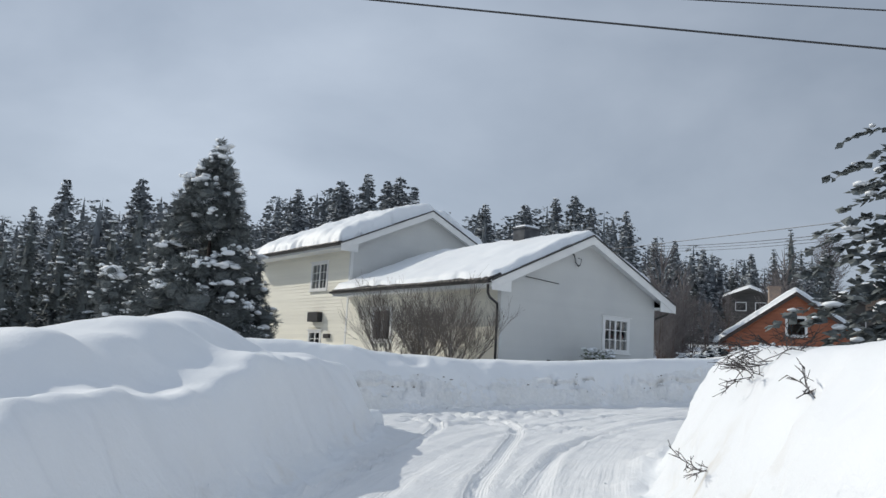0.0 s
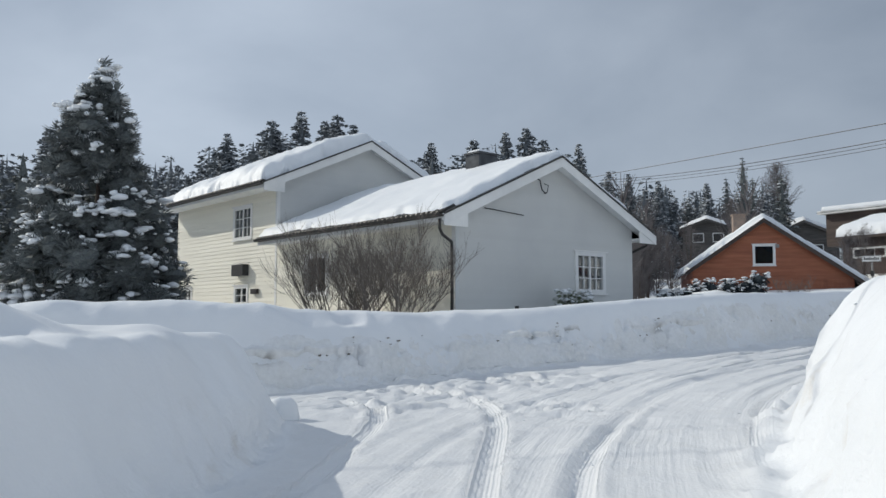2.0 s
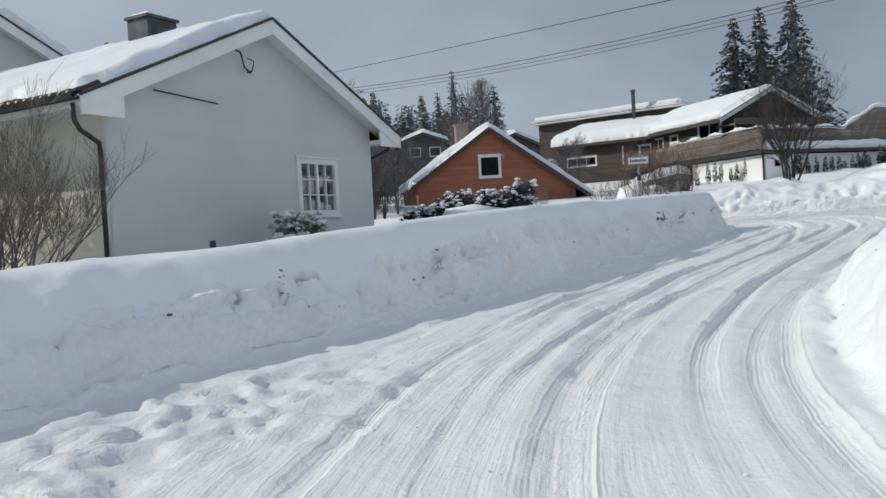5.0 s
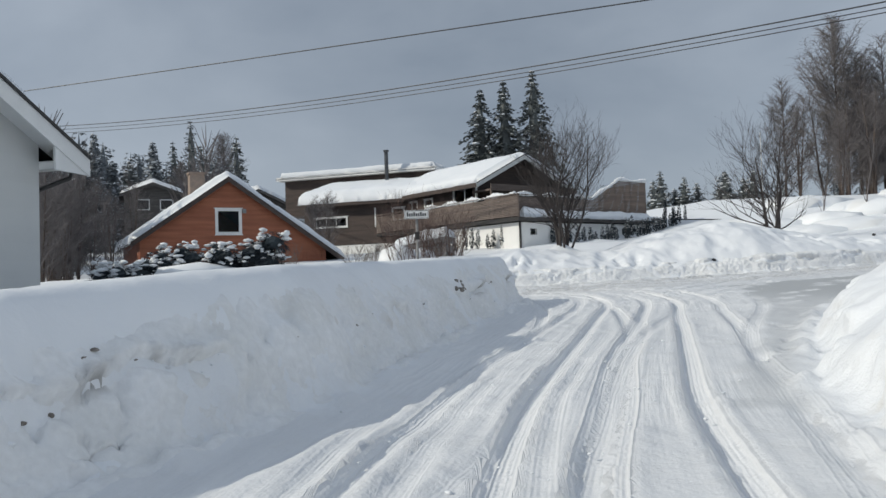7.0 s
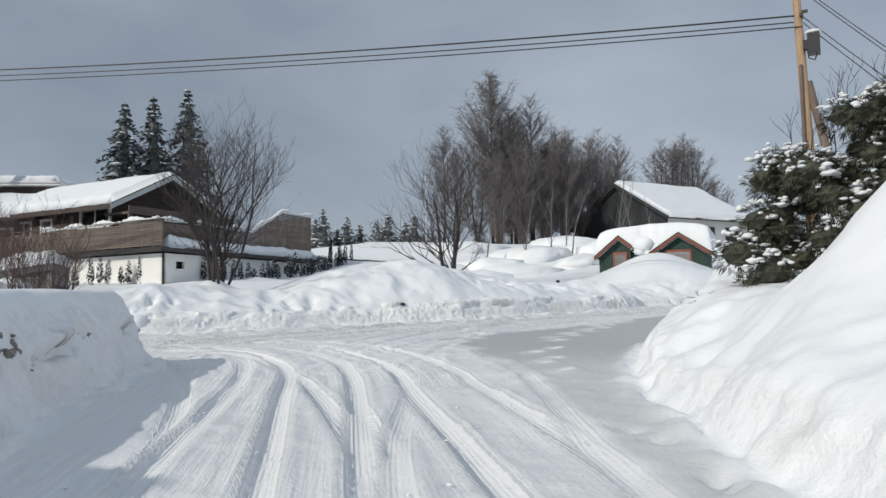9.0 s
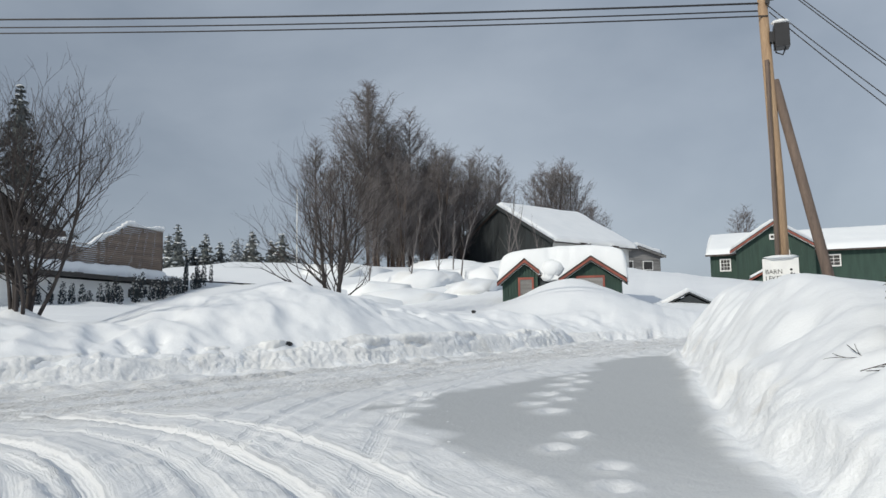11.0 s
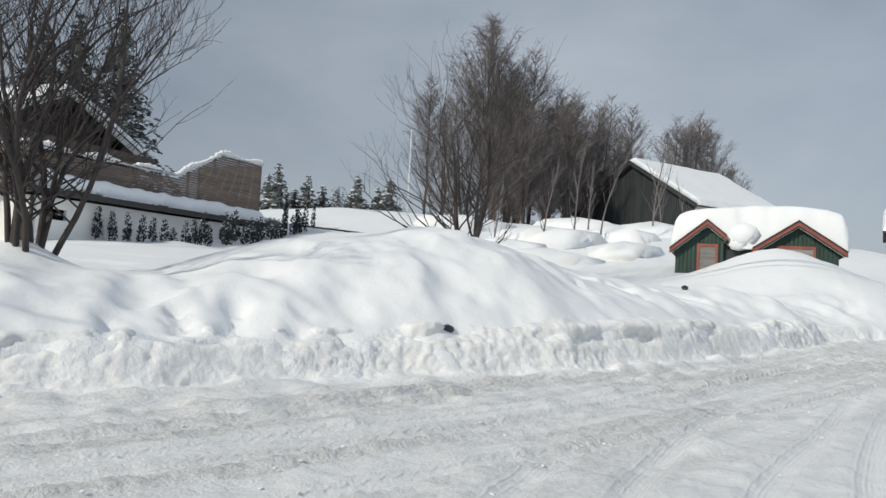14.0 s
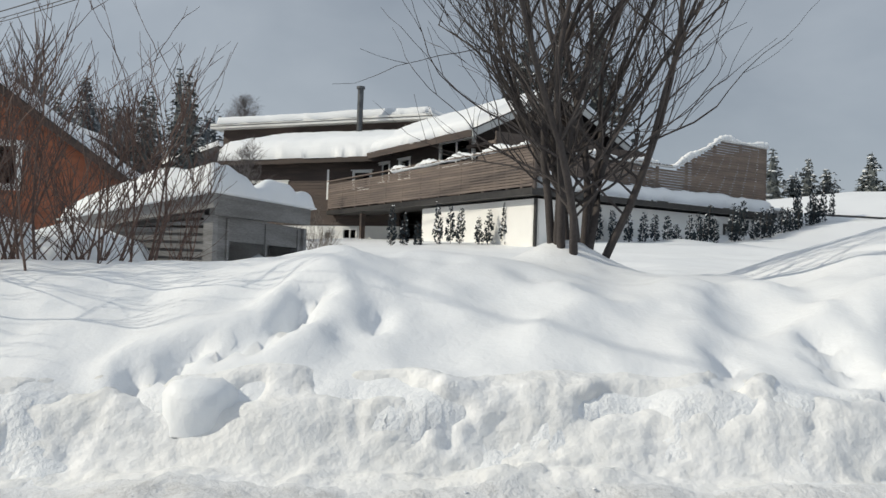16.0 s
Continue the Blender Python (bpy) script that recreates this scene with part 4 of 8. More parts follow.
def window(parent, wall, c, a0, a1, z0, z1, nx=2, ny=3, trim=0.09, material=None, curtain=False, sill=True):
    """Trim and frame, muntins, sill and panes set into the wall's opening."""
    material = material or M_WHITE
    mb = MB()
    for o0, o1, g in ((-0.10, 0.045, 0.0),):
        wbox(mb, wall, c, a0 - trim, a0 + 0.05, o0, o1, z0 - trim, z1 + trim)
        wbox(mb, wall, c, a1 - 0.05, a1 + trim, o0, o1, z0 - trim, z1 + trim)
        wbox(mb, wall, c, a0 + 0.05, a1 - 0.05, o0, o1, z1 - 0.05, z1 + trim)
        wbox(mb, wall, c, a0 + 0.05, a1 - 0.05, o0, o1, z0 - trim, z0 + 0.05)
    win = part("window", mb, material, parent, "white-painted wooden window with small panes" if nx * ny > 2 else "")
    if sill:
        part("sill", wbox(MB(), wall, c, a0 - trim - 0.04, a1 + trim + 0.04, 0.046, 0.10, z0 - trim - 0.03, z0 - trim + 0.02), material, win)
        part("head_board", wbox(MB(), wall, c, a0 - trim - 0.08, a1 + trim + 0.08, 0.046, 0.085, z1 + trim - 0.02, z1 + trim + 0.025), material, win)
    ia, ib, ja, jb = a0 + 0.05, a1 - 0.05, z0 + 0.05, z1 - 0.05
    for i in range(1, nx):
        x = ia + (ib - ia) * i / nx
        w = 0.035 if (nx % 2 == 0 and i == nx // 2) else 0.014
        part("muntin", wbox(MB(), wall, c, x - w, x + w, -0.06, 0.012, ja, jb), material, win)
    for j in range(1, ny):
        y = ja + (jb - ja) * j / ny
        part("muntin", wbox(MB(), wall, c, ia, ib, -0.055, 0.008, y - 0.013, y + 0.013), material, win)
    p = part("pane", wbox(MB(), wall, c, ia, ib, -0.045, -0.037, ja, jb), M_GLASS, win)
    p.visible_shadow = False
    if curtain:
        mb = MB()
        n = 24
        for s0, s1 in ((ia, ia + (ib - ia) * 0.32), (ib - (ib - ia) * 0.32, ib)):
            vs = []
            for i in range(n + 1):
                a = s0 + (s1 - s0) * i / n
                o = -0.2 + 0.025 * math.sin(i * 1.9)
                vs += [spot(wall, c, a, o, ja), spot(wall, c, a, o, jb), spot(wall, c, a, o - 0.004, ja), spot(wall, c, a, o - 0.004, jb)]
            fs = []
            for i in range(n):
                k = 4 * i
                fs += [(k, k + 4, k + 5, k + 1), (k + 2, k + 3, k + 7, k + 6)]
            mb.add(vs, fs)
        part("curtain", mb, M_CURT, win, "white net curtain behind the panes")
    return win


def gable_roof(parent, material, ridge, zr, slope, half_l, half_r, v0, v1, thick=0.12):
    """Two pitched slabs meeting at the ridge."""
    for nm, s, hw in (("roof_slope", -1, half_l), ("roof_slope", 1, half_r)):
        e, ze = ridge + s * hw, zr - slope * hw
        part(nm, MB().prism([(ridge, zr), (e, ze), (e, ze - thick), (ridge, zr - thick)], "y", v0, v1), material, parent)


def barge(parent, material, ridge, zr, slope, half_l, half_r, v, depth=0.36, thick=0.04, label=""):
    for s, hw in ((-1, half_l), (1, half_r)):
        e, ze = ridge + s * hw, zr - slope * hw
        part("verge_strip", MB().prism([(ridge, zr + 0.03), (e, ze + 0.03), (e, ze - 0.03), (ridge, zr - 0.03)], "y", v - thick - 0.03, v + 0.01), M_DARKM, parent)
        part("barge_board", MB().prism([(ridge, zr), (e, ze), (e, ze - depth), (ridge, zr - depth)], "y", v - thick, v), material, parent, label)


def roof_snow(m, label, u0, u1, ridge, zr, slope, v0, v1, th, seed, res=0.16, group="", sag=0.0, slope_r=None, ragged=0.12, name="roof_snow", calm=1.0):
    """A soft blanket on a pitched roof, with rounded, uneven rims."""
    us, vs = np.arange(u0, u1 + res * 0.5, res), np.arange(v0, v1 + res * 0.5, res)
    U, V = np.meshgrid(us, vs)
    sr = slope if slope_r is None else slope_r
    base = zr - np.where(U < ridge, (ridge - U) * slope, (U - ridge) * sr)
    edge = np.minimum(np.minimum(U - us[0], us[-1] - U), np.minimum(V - vs[0], vs[-1] - V))
    edge = np.maximum(edge + ragged * (fbm(U, V, 0.9, seed + 5, 3) - (0.35 if ragged > 0.2 else 0)), 0)
    rim = np.sqrt(np.clip(1 - (1 - np.clip(edge / (th * 0.9), 0, 1)) ** 2, 0, 1))
    top = base + rim * th * (1 + 0.35 * calm * fbm(U, V, 2.3, seed, 4) + 0.2 * calm * fbm(U, V, 0.5, seed + 9, 2))
    top = top - sag * np.exp(-((U - ridge) / 0.7) ** 2)
    rimmask = (U == us[0]) | (U == us[-1]) | (V == vs[0]) | (V == vs[-1])
    wob = 0.22 * np.clip(fbm(U, V, 0.8, seed + 3, 3) + 0.1, 0, 1)
    top = np.where(rimmask | (edge <= 0), base - 0.06, np.maximum(top, base + 0.015))
    ou, ov = np.where(rimmask, U + wob * (U == us[0]) - wob * (U == us[-1]), U), np.where(rimmask, V + wob * (V == vs[0]) - wob * (V == vs[-1]), V)
    ny_, nx_ = U.shape
    k = ny_ * nx_
    co = np.concatenate([np.stack([ou, ov, top], -1).reshape(-1, 3), np.stack([ou, ov, base - 0.03], -1).reshape(-1, 3)])
    ii = np.arange(k).reshape(ny_, nx_)
    q = np.stack([ii[:-1, :-1], ii[:-1, 1:], ii[1:, 1:], ii[1:, :-1]], -1).reshape(-1, 4)
    fs = q.tolist() + (q[:, ::-1] + k).tolist()
    ring = np.concatenate([ii[0, :], ii[1:, -1], ii[-1, -2::-1], ii[-2:0:-1, 0]])
    nxt = np.roll(ring, -1)
    fs += np.stack([ring, ring + k, nxt + k, nxt], -1).tolist()
    me = bpy.data.meshes.new(name)
    me.from_pydata(co.tolist(), [], fs)
    me.materials.append(M_SNOW)
    me.polygons.foreach_set("use_smooth", [True] * len(me.polygons))
    me.update()
    ob = new(name, me)
    ob.matrix_world = m
    return tagged(ob, label, "roof snow", group)


def downpipe(parent, pts, r=0.045):
    part("downpipe", MB().tube(pts, [r] * len(pts), 8), M_DARKM, parent, "dark metal downpipe", smooth=True)


# ---- white house ----
WH = pose(6.3, 31.95, 0, 0, 0, 37)
white_house = thing("white_house", "white and cream weatherboarded house, snow on its stepped gabled roofs", "house", WH)
RIDGE, SL = -0.3, 0.448
LW, RW, V_G, V_U, V_B = -4.4, 3.95, 0.15, 10.66, 20.2
Z_B = 0.2


def gable_extent(zr, inset=0.05):
    def f(z):
        hw = max((zr - inset - z) / SL, 0.01)
        return max(LW, RIDGE - hw), min(RW, RIDGE + hw)
    return f


g_hole = [(0.94, 2.32, 2.13, 3.35)]
ext = gable_extent(6.36)
zs_g = [Z_B, 4.3] + [4.3 + 0.25 * i for i in range(1, 8)] + [6.2]
part("gable_wall", wall_core(MB(), "S", V_G, zs_g, ext, g_hole), M_WHITE_SHADED, white_house)
boards(white_house, M_WHITE_SHADED, "S", V_G, 0.9, 6.24, ext, [(0.85, 2.41, 2.04, 3.44)], 0.15, 0.009)
l_holes = [(12.75, 14.25, 4.5, 5.74), (13.0, 14.1, 1.8, 2.46), (18.5, 19.5, 1.7, 2.5), (7.0, 8.4, 2.1, 3.4)]
flat = lambda a, b: (lambda z: (a, b))  # noqa: E731
part("side_wall", wall_core(wall_core(MB(), "W", LW, [Z_B, 4.25], flat(V_G, V_U), l_holes), "W", LW, [Z_B, 6.6], flat(V_U, V_B), l_holes), M_CREAM, white_house)
boards(white_house, M_CREAM, "W", LW, 0.9, 4.2, flat(V_G + 0.12, V_U - 0.08), [(6.6, 8.8, 0.9, 3.5)], 0.16)
boards(white_house, M_CREAM, "W", LW, 0.9, 6.5, flat(V_U + 0.08, V_B), [(12.66, 14.34, 4.41, 5.83), (12.9, 14.2, 1.7, 2.55), (18.4, 19.6, 1.6, 2.6)], 0.16)
ext_u = gable_extent(8.55)
part("upper_gable_wall", wall_core(MB(), "S", V_U, [Z_B, 6.5] + [6.5 + 0.25 * i for i in range(1, 8)] + [8.4], ext_u, []), M_WHITE_SHADED, white_house)
boards(white_house, M_WHITE_SHADED, "S", V_U, 4.0, 8.4, ext_u, (), 0.15, 0.009)
part("back_wall", MB().box(LW, RW, V_B - 0.18, V_B, Z_B, 6.6).box(RW - 0.18, RW, V_G, V_U, Z_B, 4.3).box(RW - 0.18, RW, V_U, V_B - 0.18, Z_B, 6.5), M_WHITE_SHADED, white_house)
part("floor_slab", box(LW + 0.2, RW - 0.2, V_G + 0.2, V_B - 0.2, 1.0, 1.15), M_INT, white_house)
part("room_wall", MB().box(LW + 0.2, RW - 0.2, 4.6, 4.7, 1.15, 4.2), M_INT, white_house)
# this corner's gable face is grey, its sunlit face white: shade put in colour
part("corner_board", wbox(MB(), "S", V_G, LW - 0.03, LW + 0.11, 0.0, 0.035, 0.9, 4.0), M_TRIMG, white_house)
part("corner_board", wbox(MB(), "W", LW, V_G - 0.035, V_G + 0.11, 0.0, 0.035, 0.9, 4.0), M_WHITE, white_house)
part("corner_board", wbox(MB(), "W", LW, V_U - 0.06, V_U + 0.07, 0.0, 0.03, 0.9, 6.3), M_WHITE, white_house)
part("corner_board", wbox(MB(), "S", V_U, LW, LW + 0.12, 0.0, 0.03, 4.2, 6.3), M_WHITE, white_house)
window(white_house, "S", V_G, 0.94, 2.32, 2.13, 3.35, 4, 3, 0.10)
window(white_house, "W", LW, 12.75, 14.25, 4.5, 5.74, 4, 3, 0.09, curtain=True)
window(white_house, "W", LW, 13.0, 14.1, 1.8, 2.46, 2, 2, 0.08)
window(white_house, "W", LW, 18.5, 19.5, 1.7, 2.5, 2, 2, 0.08)
window(white_house, "W", LW, 7.0, 8.4, 2.1, 3.4, 2, 1, 0.09)
gable_roof(white_house, M_DARKM, RIDGE, 6.40, SL, 4.92, 4.92, -0.33, V_U - 0.02)
gable_roof(white_house, M_DARKM, RIDGE, 8.60, SL, 4.92, 4.92, V_U - 0.48, V_B + 0.4)
barge(white_house, M_WHITE, RIDGE, 6.385, SL, 4.95, 4.98, -0.335, 0.34, label="wide white-painted barge board")
barge(white_house, M_WHITE, RIDGE, 8.585, SL, 4.95, 4.98, V_U - 0.485, 0.34)
for v0, v1, zr in ((-0.33, V_U - 0.02, 6.40), (V_U - 0.48, V_B + 0.4, 8.60)):
    ze = zr - SL * 4.92
    for s in (-1, 1):
        e = RIDGE + s * 4.92
        w = LW - 0.03 if s < 0 else RW
        part("soffit", MB().box(min(e, w), max(e, w), v0 + 0.02, v1, ze - 0.20, ze - 0.17), M_WHITE, white_house)
        part("fascia", MB().box(e - 0.02 if s < 0 else e - 0.005, e + 0.005 if s < 0 else e + 0.02, v0, v1, ze - 0.24, ze - 0.115), M_WHITE, white_house)
    part("gable_soffit", MB().prism([(RIDGE - 4.9, ze - 0.14), (RIDGE, zr - 0.14), (RIDGE + 4.9, ze - 0.14), (RIDGE + 4.9, ze - 0.17), (RIDGE, zr - 0.17), (RIDGE - 4.9, ze - 0.17)], "y", v0 + 0.01, v0 + 0.5), M_WHITE, white_house)
    # corrugated sheet showing under the snow at the eaves
    mb = MB()
    n = int((v1 - v0) / 0.075)
    for i in range(n):
        vv = v0 + i * 0.075
        zz = ze + 0.03 + 0.02 * math.cos(i * math.pi)
        mb.box(RIDGE - 5.02, RIDGE - 4.86, vv, vv + 0.07, zz - 0.03, zz + 0.01)
    part("roof_sheet_edge", mb, M_DARKM, white_house)
    mb = MB()
    gx = RIDGE - 5.02
    mb.prism([(gx - 0.10, ze - 0.02), (gx - 0.08, ze - 0.10), (gx, ze - 0.12), (gx + 0.06, ze - 0.10), (gx + 0.07, ze - 0.02), (gx + 0.05, ze - 0.02), (gx, ze - 0.09), (gx - 0.07, ze - 0.07)], "y", v0, v1)
    part("gutter", mb, M_DARKM, white_house)
for zr, v0 in ((6.40, -0.33), (8.60, V_U - 0.48)):
    ze = zr - SL * 4.92
    for s_ in (-1, 1):
        e, w = RIDGE + s_ * 4.93, RIDGE + s_ * 4.05
        part("eave_box", MB().prism([(e, ze - 0.02), (w, ze - 0.02 + SL * 0.88), (w, ze - 0.36), (e, ze - 0.36)], "y", v0 - 0.02, v0 + 0.02), M_WHITE, white_house, "white boxed eave end")
downpipe(white_house, [(-5.3, -0.2, 4.02), (-5.28, -0.2, 3.75), (-5.1, -0.1, 3.6), (-4.62, 0.05, 3.42), (-4.55, 0.12, 3.25), (-4.55, 0.12, 0.9)])
downpipe(white_house, [(4.62, -0.1, 4.05), (4.6, 0.0, 3.8), (4.15, 0.3, 3.55), (4.1, 0.4, 3.3), (4.1, 0.4, 1.2)])
part("chimney", MB().box(-0.62, 0.28, 3.2, 3.9, 5.6, 7.02).box(-0.67, 0.33, 3.15, 3.95, 7.0, 7.07), M_TIN, white_house, "dark sheet-metal chimney casing")
solid("chimney_snow", MB().add([(-0.62, 3.2, 7.07), (0.28, 3.2, 7.07), (0.28, 3.9, 7.07), (-0.62, 3.9, 7.07), (-0.5, 3.3, 7.17), (0.18, 3.3, 7.18), (0.18, 3.8, 7.16), (-0.5, 3.8, 7.17)],
      [(0, 3, 2, 1), (4, 5, 6, 7), (0, 1, 5, 4), (1, 2, 6, 5), (2, 3, 7, 6), (3, 0, 4, 7)]), M_SNOW, "thin cap of snow on the dark chimney", "snow", WH)
# wall fittings
part("cable_bracket", MB().tube([(-1.9, 0.10, 5.42), (-1.05, 0.08, 5.66), (-0.92, 0.03, 5.6), (-0.86, 0.0, 5.3), (-0.72, 0.0, 5.2), (-0.62, 0.0, 5.24)], [0.022] * 6, 6)
     .tube([(-0.62, 0.0, 5.24), (-0.55, 0.0, 5.46), (-0.75, 0.0, 5.50)], [0.014] * 3, 6).lump((-0.72, 0.0, 5.2), 0.07, 0.05, 0.05, random.Random(1)), M_BLACK, white_house, "black cable bracket with a drooping line")
part("wall_rod", MB().tube([(-3.3, 0.08, 4.52), (-1.65, 0.06, 4.42)], [0.016, 0.016], 6), M_DARKM, white_house)
part("wall_box", wbox(MB(), "W", LW, 12.9, 13.9, 0.03, 0.30, 2.92, 3.38), M_BLACK, white_house, "dark heat pump unit on the cladding")
part("wall_box", wbox(MB(), "W", LW, 12.0, 12.5, 0.03, 0.14, 2.16, 2.36), M_DARKM, white_house)
roof_snow(WH, "smooth sunlit snow blanket on the lower gabled roof", RIDGE - 4.98, RIDGE + 4.9, RIDGE, 6.42, SL, -0.34, V_U - 0.05, 0.26, 11, sag=0.05, res=0.11, ragged=0.32)
roof_snow(WH, "thick snow blanket with a broken rim on the upper roof", RIDGE - 5.0, RIDGE + 4.9, RIDGE, 8.62, SL, V_U - 0.45, V_B + 0.4, 0.62, 12, sag=0.12, res=0.11, ragged=0.5)

# rounded tile ends along the two eaves that face the road
tile_mesh = MB().tube([(0, 0, 0), (0.62, 0, 0.62 * SL)], [0.085, 0.085], 8).mesh("tile", M_DARKM, True)
for zr_, n0, n1 in ((6.42, V_G - 0.4, V_U - 0.1), (8.62, V_U - 0.4, V_B + 0.3)):
    v = n0 + 0.1
    while v < n1:
        ob = new("tile", tile_mesh)
        ob.parent = white_house
        ob.matrix_local = pose(RIDGE - 5.03, v, zr_ - SL * 5.03 - 0.02)
        v += 0.235

# ---- orange house ----
OH = pose(28.1, 64.5, 0, 0, 0, -15)
orange_house = thing("orange_house", "orange-stained timber house with a steep snowy gable roof", "house", OH)
OS = (8.5 - 4.55) / 5.65
oe = lambda z: (max(-5.1, -(8.3 - z) / OS), min(6.2, (8.3 - z) / OS))  # noqa: E731
part("gable_wall", wall_core(MB(), "S", 0.4, [1.6] + [4.5 + 0.3 * i for i in range(13)], oe, [(-0.65, 0.7, 5.05, 6.42)]), M_ORANGE, orange_house)
boards(orange_house, M_ORANGE, "S", 0.4, 3.9, 8.2, oe, [(-0.75, 0.8, 4.95, 6.52)], 0.155)
for i in range(75):
    a = -5.1 + i * 0.15
    part("board", wbox(MB(), "S", 0.4, a + 0.01, a + 0.14, 0.002, 0.03 + 0.012 * (i % 2), 2.0, 3.9), M_ORANGE, orange_house)
part("side_wall", box(-5.1, -4.9, 0.6, 10.8, 1.6, 4.9), M_ORANGE, orange_house)
part("side_wall", box(6.0, 6.2, 0.6, 10.8, 1.6, 4.0), M_ORANGE, orange_house)
part("back_wall", MB().prism([(-5.1, 1.6), (6.2, 1.6), (6.2, 4.0), (0, 8.3), (-5.1, 4.75)], "y", 10.8, 11), M_ORANGE, orange_house)
part("upper_floor", box(-4.9, 5.2, 0.6, 10.8, 4.4, 4.5), M_INT, orange_house)
window(orange_house, "S", 0.4, -0.65, 0.7, 5.05, 6.42, 1, 1, 0.13)
part("lamp_box", wbox(MB(), "S", 0.4, 0.86, 1.08, 0.03, 0.18, 6.25, 6.5), M_GREYWOOD, orange_house)
gable_roof(orange_house, M_DARKM, 0, 8.42, OS, 5.65, 7.4, 0.0, 11.5, 0.14)
barge(orange_house, M_BROWN, 0, 8.42, OS, 5.65, 7.4, -0.005, 0.3)
part("chimney", MB().box(-1.3, -0.35, 6.0, 6.9, 7.0, 9.4).box(-1.38, -0.27, 5.92, 6.98, 9.38, 9.5), M_BRICK, orange_house, "pale brick chimney")
roof_snow(OH, "thick drooping snow on the steep gable roof", -5.7, 7.45, 0, 8.42, OS, -0.04, 11.5, 0.5, 21, res=0.16, sag=0.12)

# ---- brown house ----
BH = pose(43.5, 55.0, 0, 0, 0, -4)
brown_house = thing("brown_house", "dark brown timber house with slatted terrace over a white garage storey", "house", BH)
ZG = 2.2
ghole = [(9.9, 11.3, 4.35, 4.95), (0.9, 1.5, 4.5, 4.9)]
part("garage_front", wall_core(MB(), "S", 0, [ZG, 5.3], flat(0.0, 12.5), ghole), M_RENDER, brown_house, "white rendered garage wall")
part("garage_side", wall_core(MB(), "W", 0, [ZG, 5.3], flat(0.0, 7.6), []), M_RENDER, brown_house, "white rendered garage wall")
part("garage_back", MB().box(12.32, 12.5, 0.18, 7.6, ZG, 5.3).box(0.18, 12.32, 7.42, 7.6, ZG, 5.3), M_RENDER, brown_house)
window(brown_house, "S", 0, 9.9, 11.3, 4.35, 4.95, 2, 1, 0.05, M_DARKM, sill=False)
part("corner_strip", MB().box(-0.04, 0.05, -0.05, 0.05, ZG, 5.3), M_DARKM, brown_house)
part("garage_door", wbox(MB(), "S", 0, 3.2, 8.4, 0.0, 0.05, ZG, 4.85), M_WHITE, brown_house, "closed white garage door")
for i in range(5):
    part("door_panel", wbox(MB(), "S", 0, 3.3, 8.3, 0.052, 0.075, 2.3 + i * 0.5, 2.72 + i * 0.5), M_WHITE, brown_house)
part("deck_slab", MB().box(-0.45, 12.9, -0.35, 7.6, 5.38, 5.62).box(-0.45, 1.2, 7.6, 16.4, 5.38, 5.6), M_DARKM, brown_house, "dark metal-clad deck edge")
part("deck_post", box(-0.35, -0.15, 12.6, 12.8, ZG, 5.3), M_BROWN, brown_house)


def slat_screen(wall, c, a0, a1, z0, top, gap=0.105, th=0.085):
    """Posts and level slats up to the height top(a)."""
    z = z0
    while True:
        run = [a for a in np.arange(a0, a1 + 1e-6, 0.1) if top(a) > z + th]
        if not run:
            break
        part("slat", wbox(MB(), wall, c, run[0], run[-1], 0, 0.025, z, z + th), M_SLAT, brown_house)
        z += gap
    n = max(2, int((a1 - a0) / 1.5))
    for i in range(n + 1):
        a = a0 + (a1 - a0) * i / n
        part("rail_post", wbox(MB(), wall, c, a - 0.045, a + 0.045, -0.09, -0.001, z0 - 0.1, top(a)), M_SLAT, brown_house)


slat_screen("W", -0.42, -0.35, 16.3, 5.68, lambda a: 6.95 + 0.12 * max(0, 1 - a / 8))
slat_screen("S", 0.25, -0.4, 12.9, 5.72, lambda a: 7.05 if a < 7.2 else min(7.05 + (a - 7.2) * 0.52, 8.45))
slat_screen("E", 12.9, 0.3, 4.2, 5.72, lambda a: 8.45)
part("hand_rail", MB().box(-0.52, -0.30, -0.4, 16.3, 7.05, 7.10).box(-0.52, 7.0, 0.16, 0.32, 7.10, 7.15), M_SLAT, brown_house)
# main storey under the big gable
bs_ = (10.75 - 8.45) / 4.65
be = lambda z: (max(1.4, 5.3 - (10.6 - z) / bs_), min(9.3, 5.3 + (10.6 - z) / bs_))  # noqa: E731
mb = wall_core(MB(), "S", 6.2, [5.6, 8.7, 9.1, 9.5, 9.9, 10.3], be, [(2.6, 4.4, 6.2, 7.7), (5.6, 7.2, 5.8, 7.7)])
part("front_wall", mb, M_BROWN, brown_house)
side_h = [(6.0, 8.55, 7.3, 8.33), (11.2, 12.2, 7.05, 7.95), (13.2, 14.7, 7.05, 7.95)]
part("west_wall", wall_core(MB(), "W", 1.4, [5.6, 8.55], flat(6.2, 15.5), side_h), M_BROWN, brown_house)
mb = MB()
boards(brown_house, M_BROWN, "W", 1.4, 5.7, 8.5, flat(6.2, 15.5), side_h, 0.17, 0.03, joined=mb)
boards(brown_house, M_BROWN, "S", 6.2, 5.7, 10.4, be, [(2.6, 4.4, 6.2, 7.7), (5.6, 7.2, 5.8, 7.7)], 0.17, 0.03, joined=mb)
part("cladding", mb, M_BROWN, brown_house)
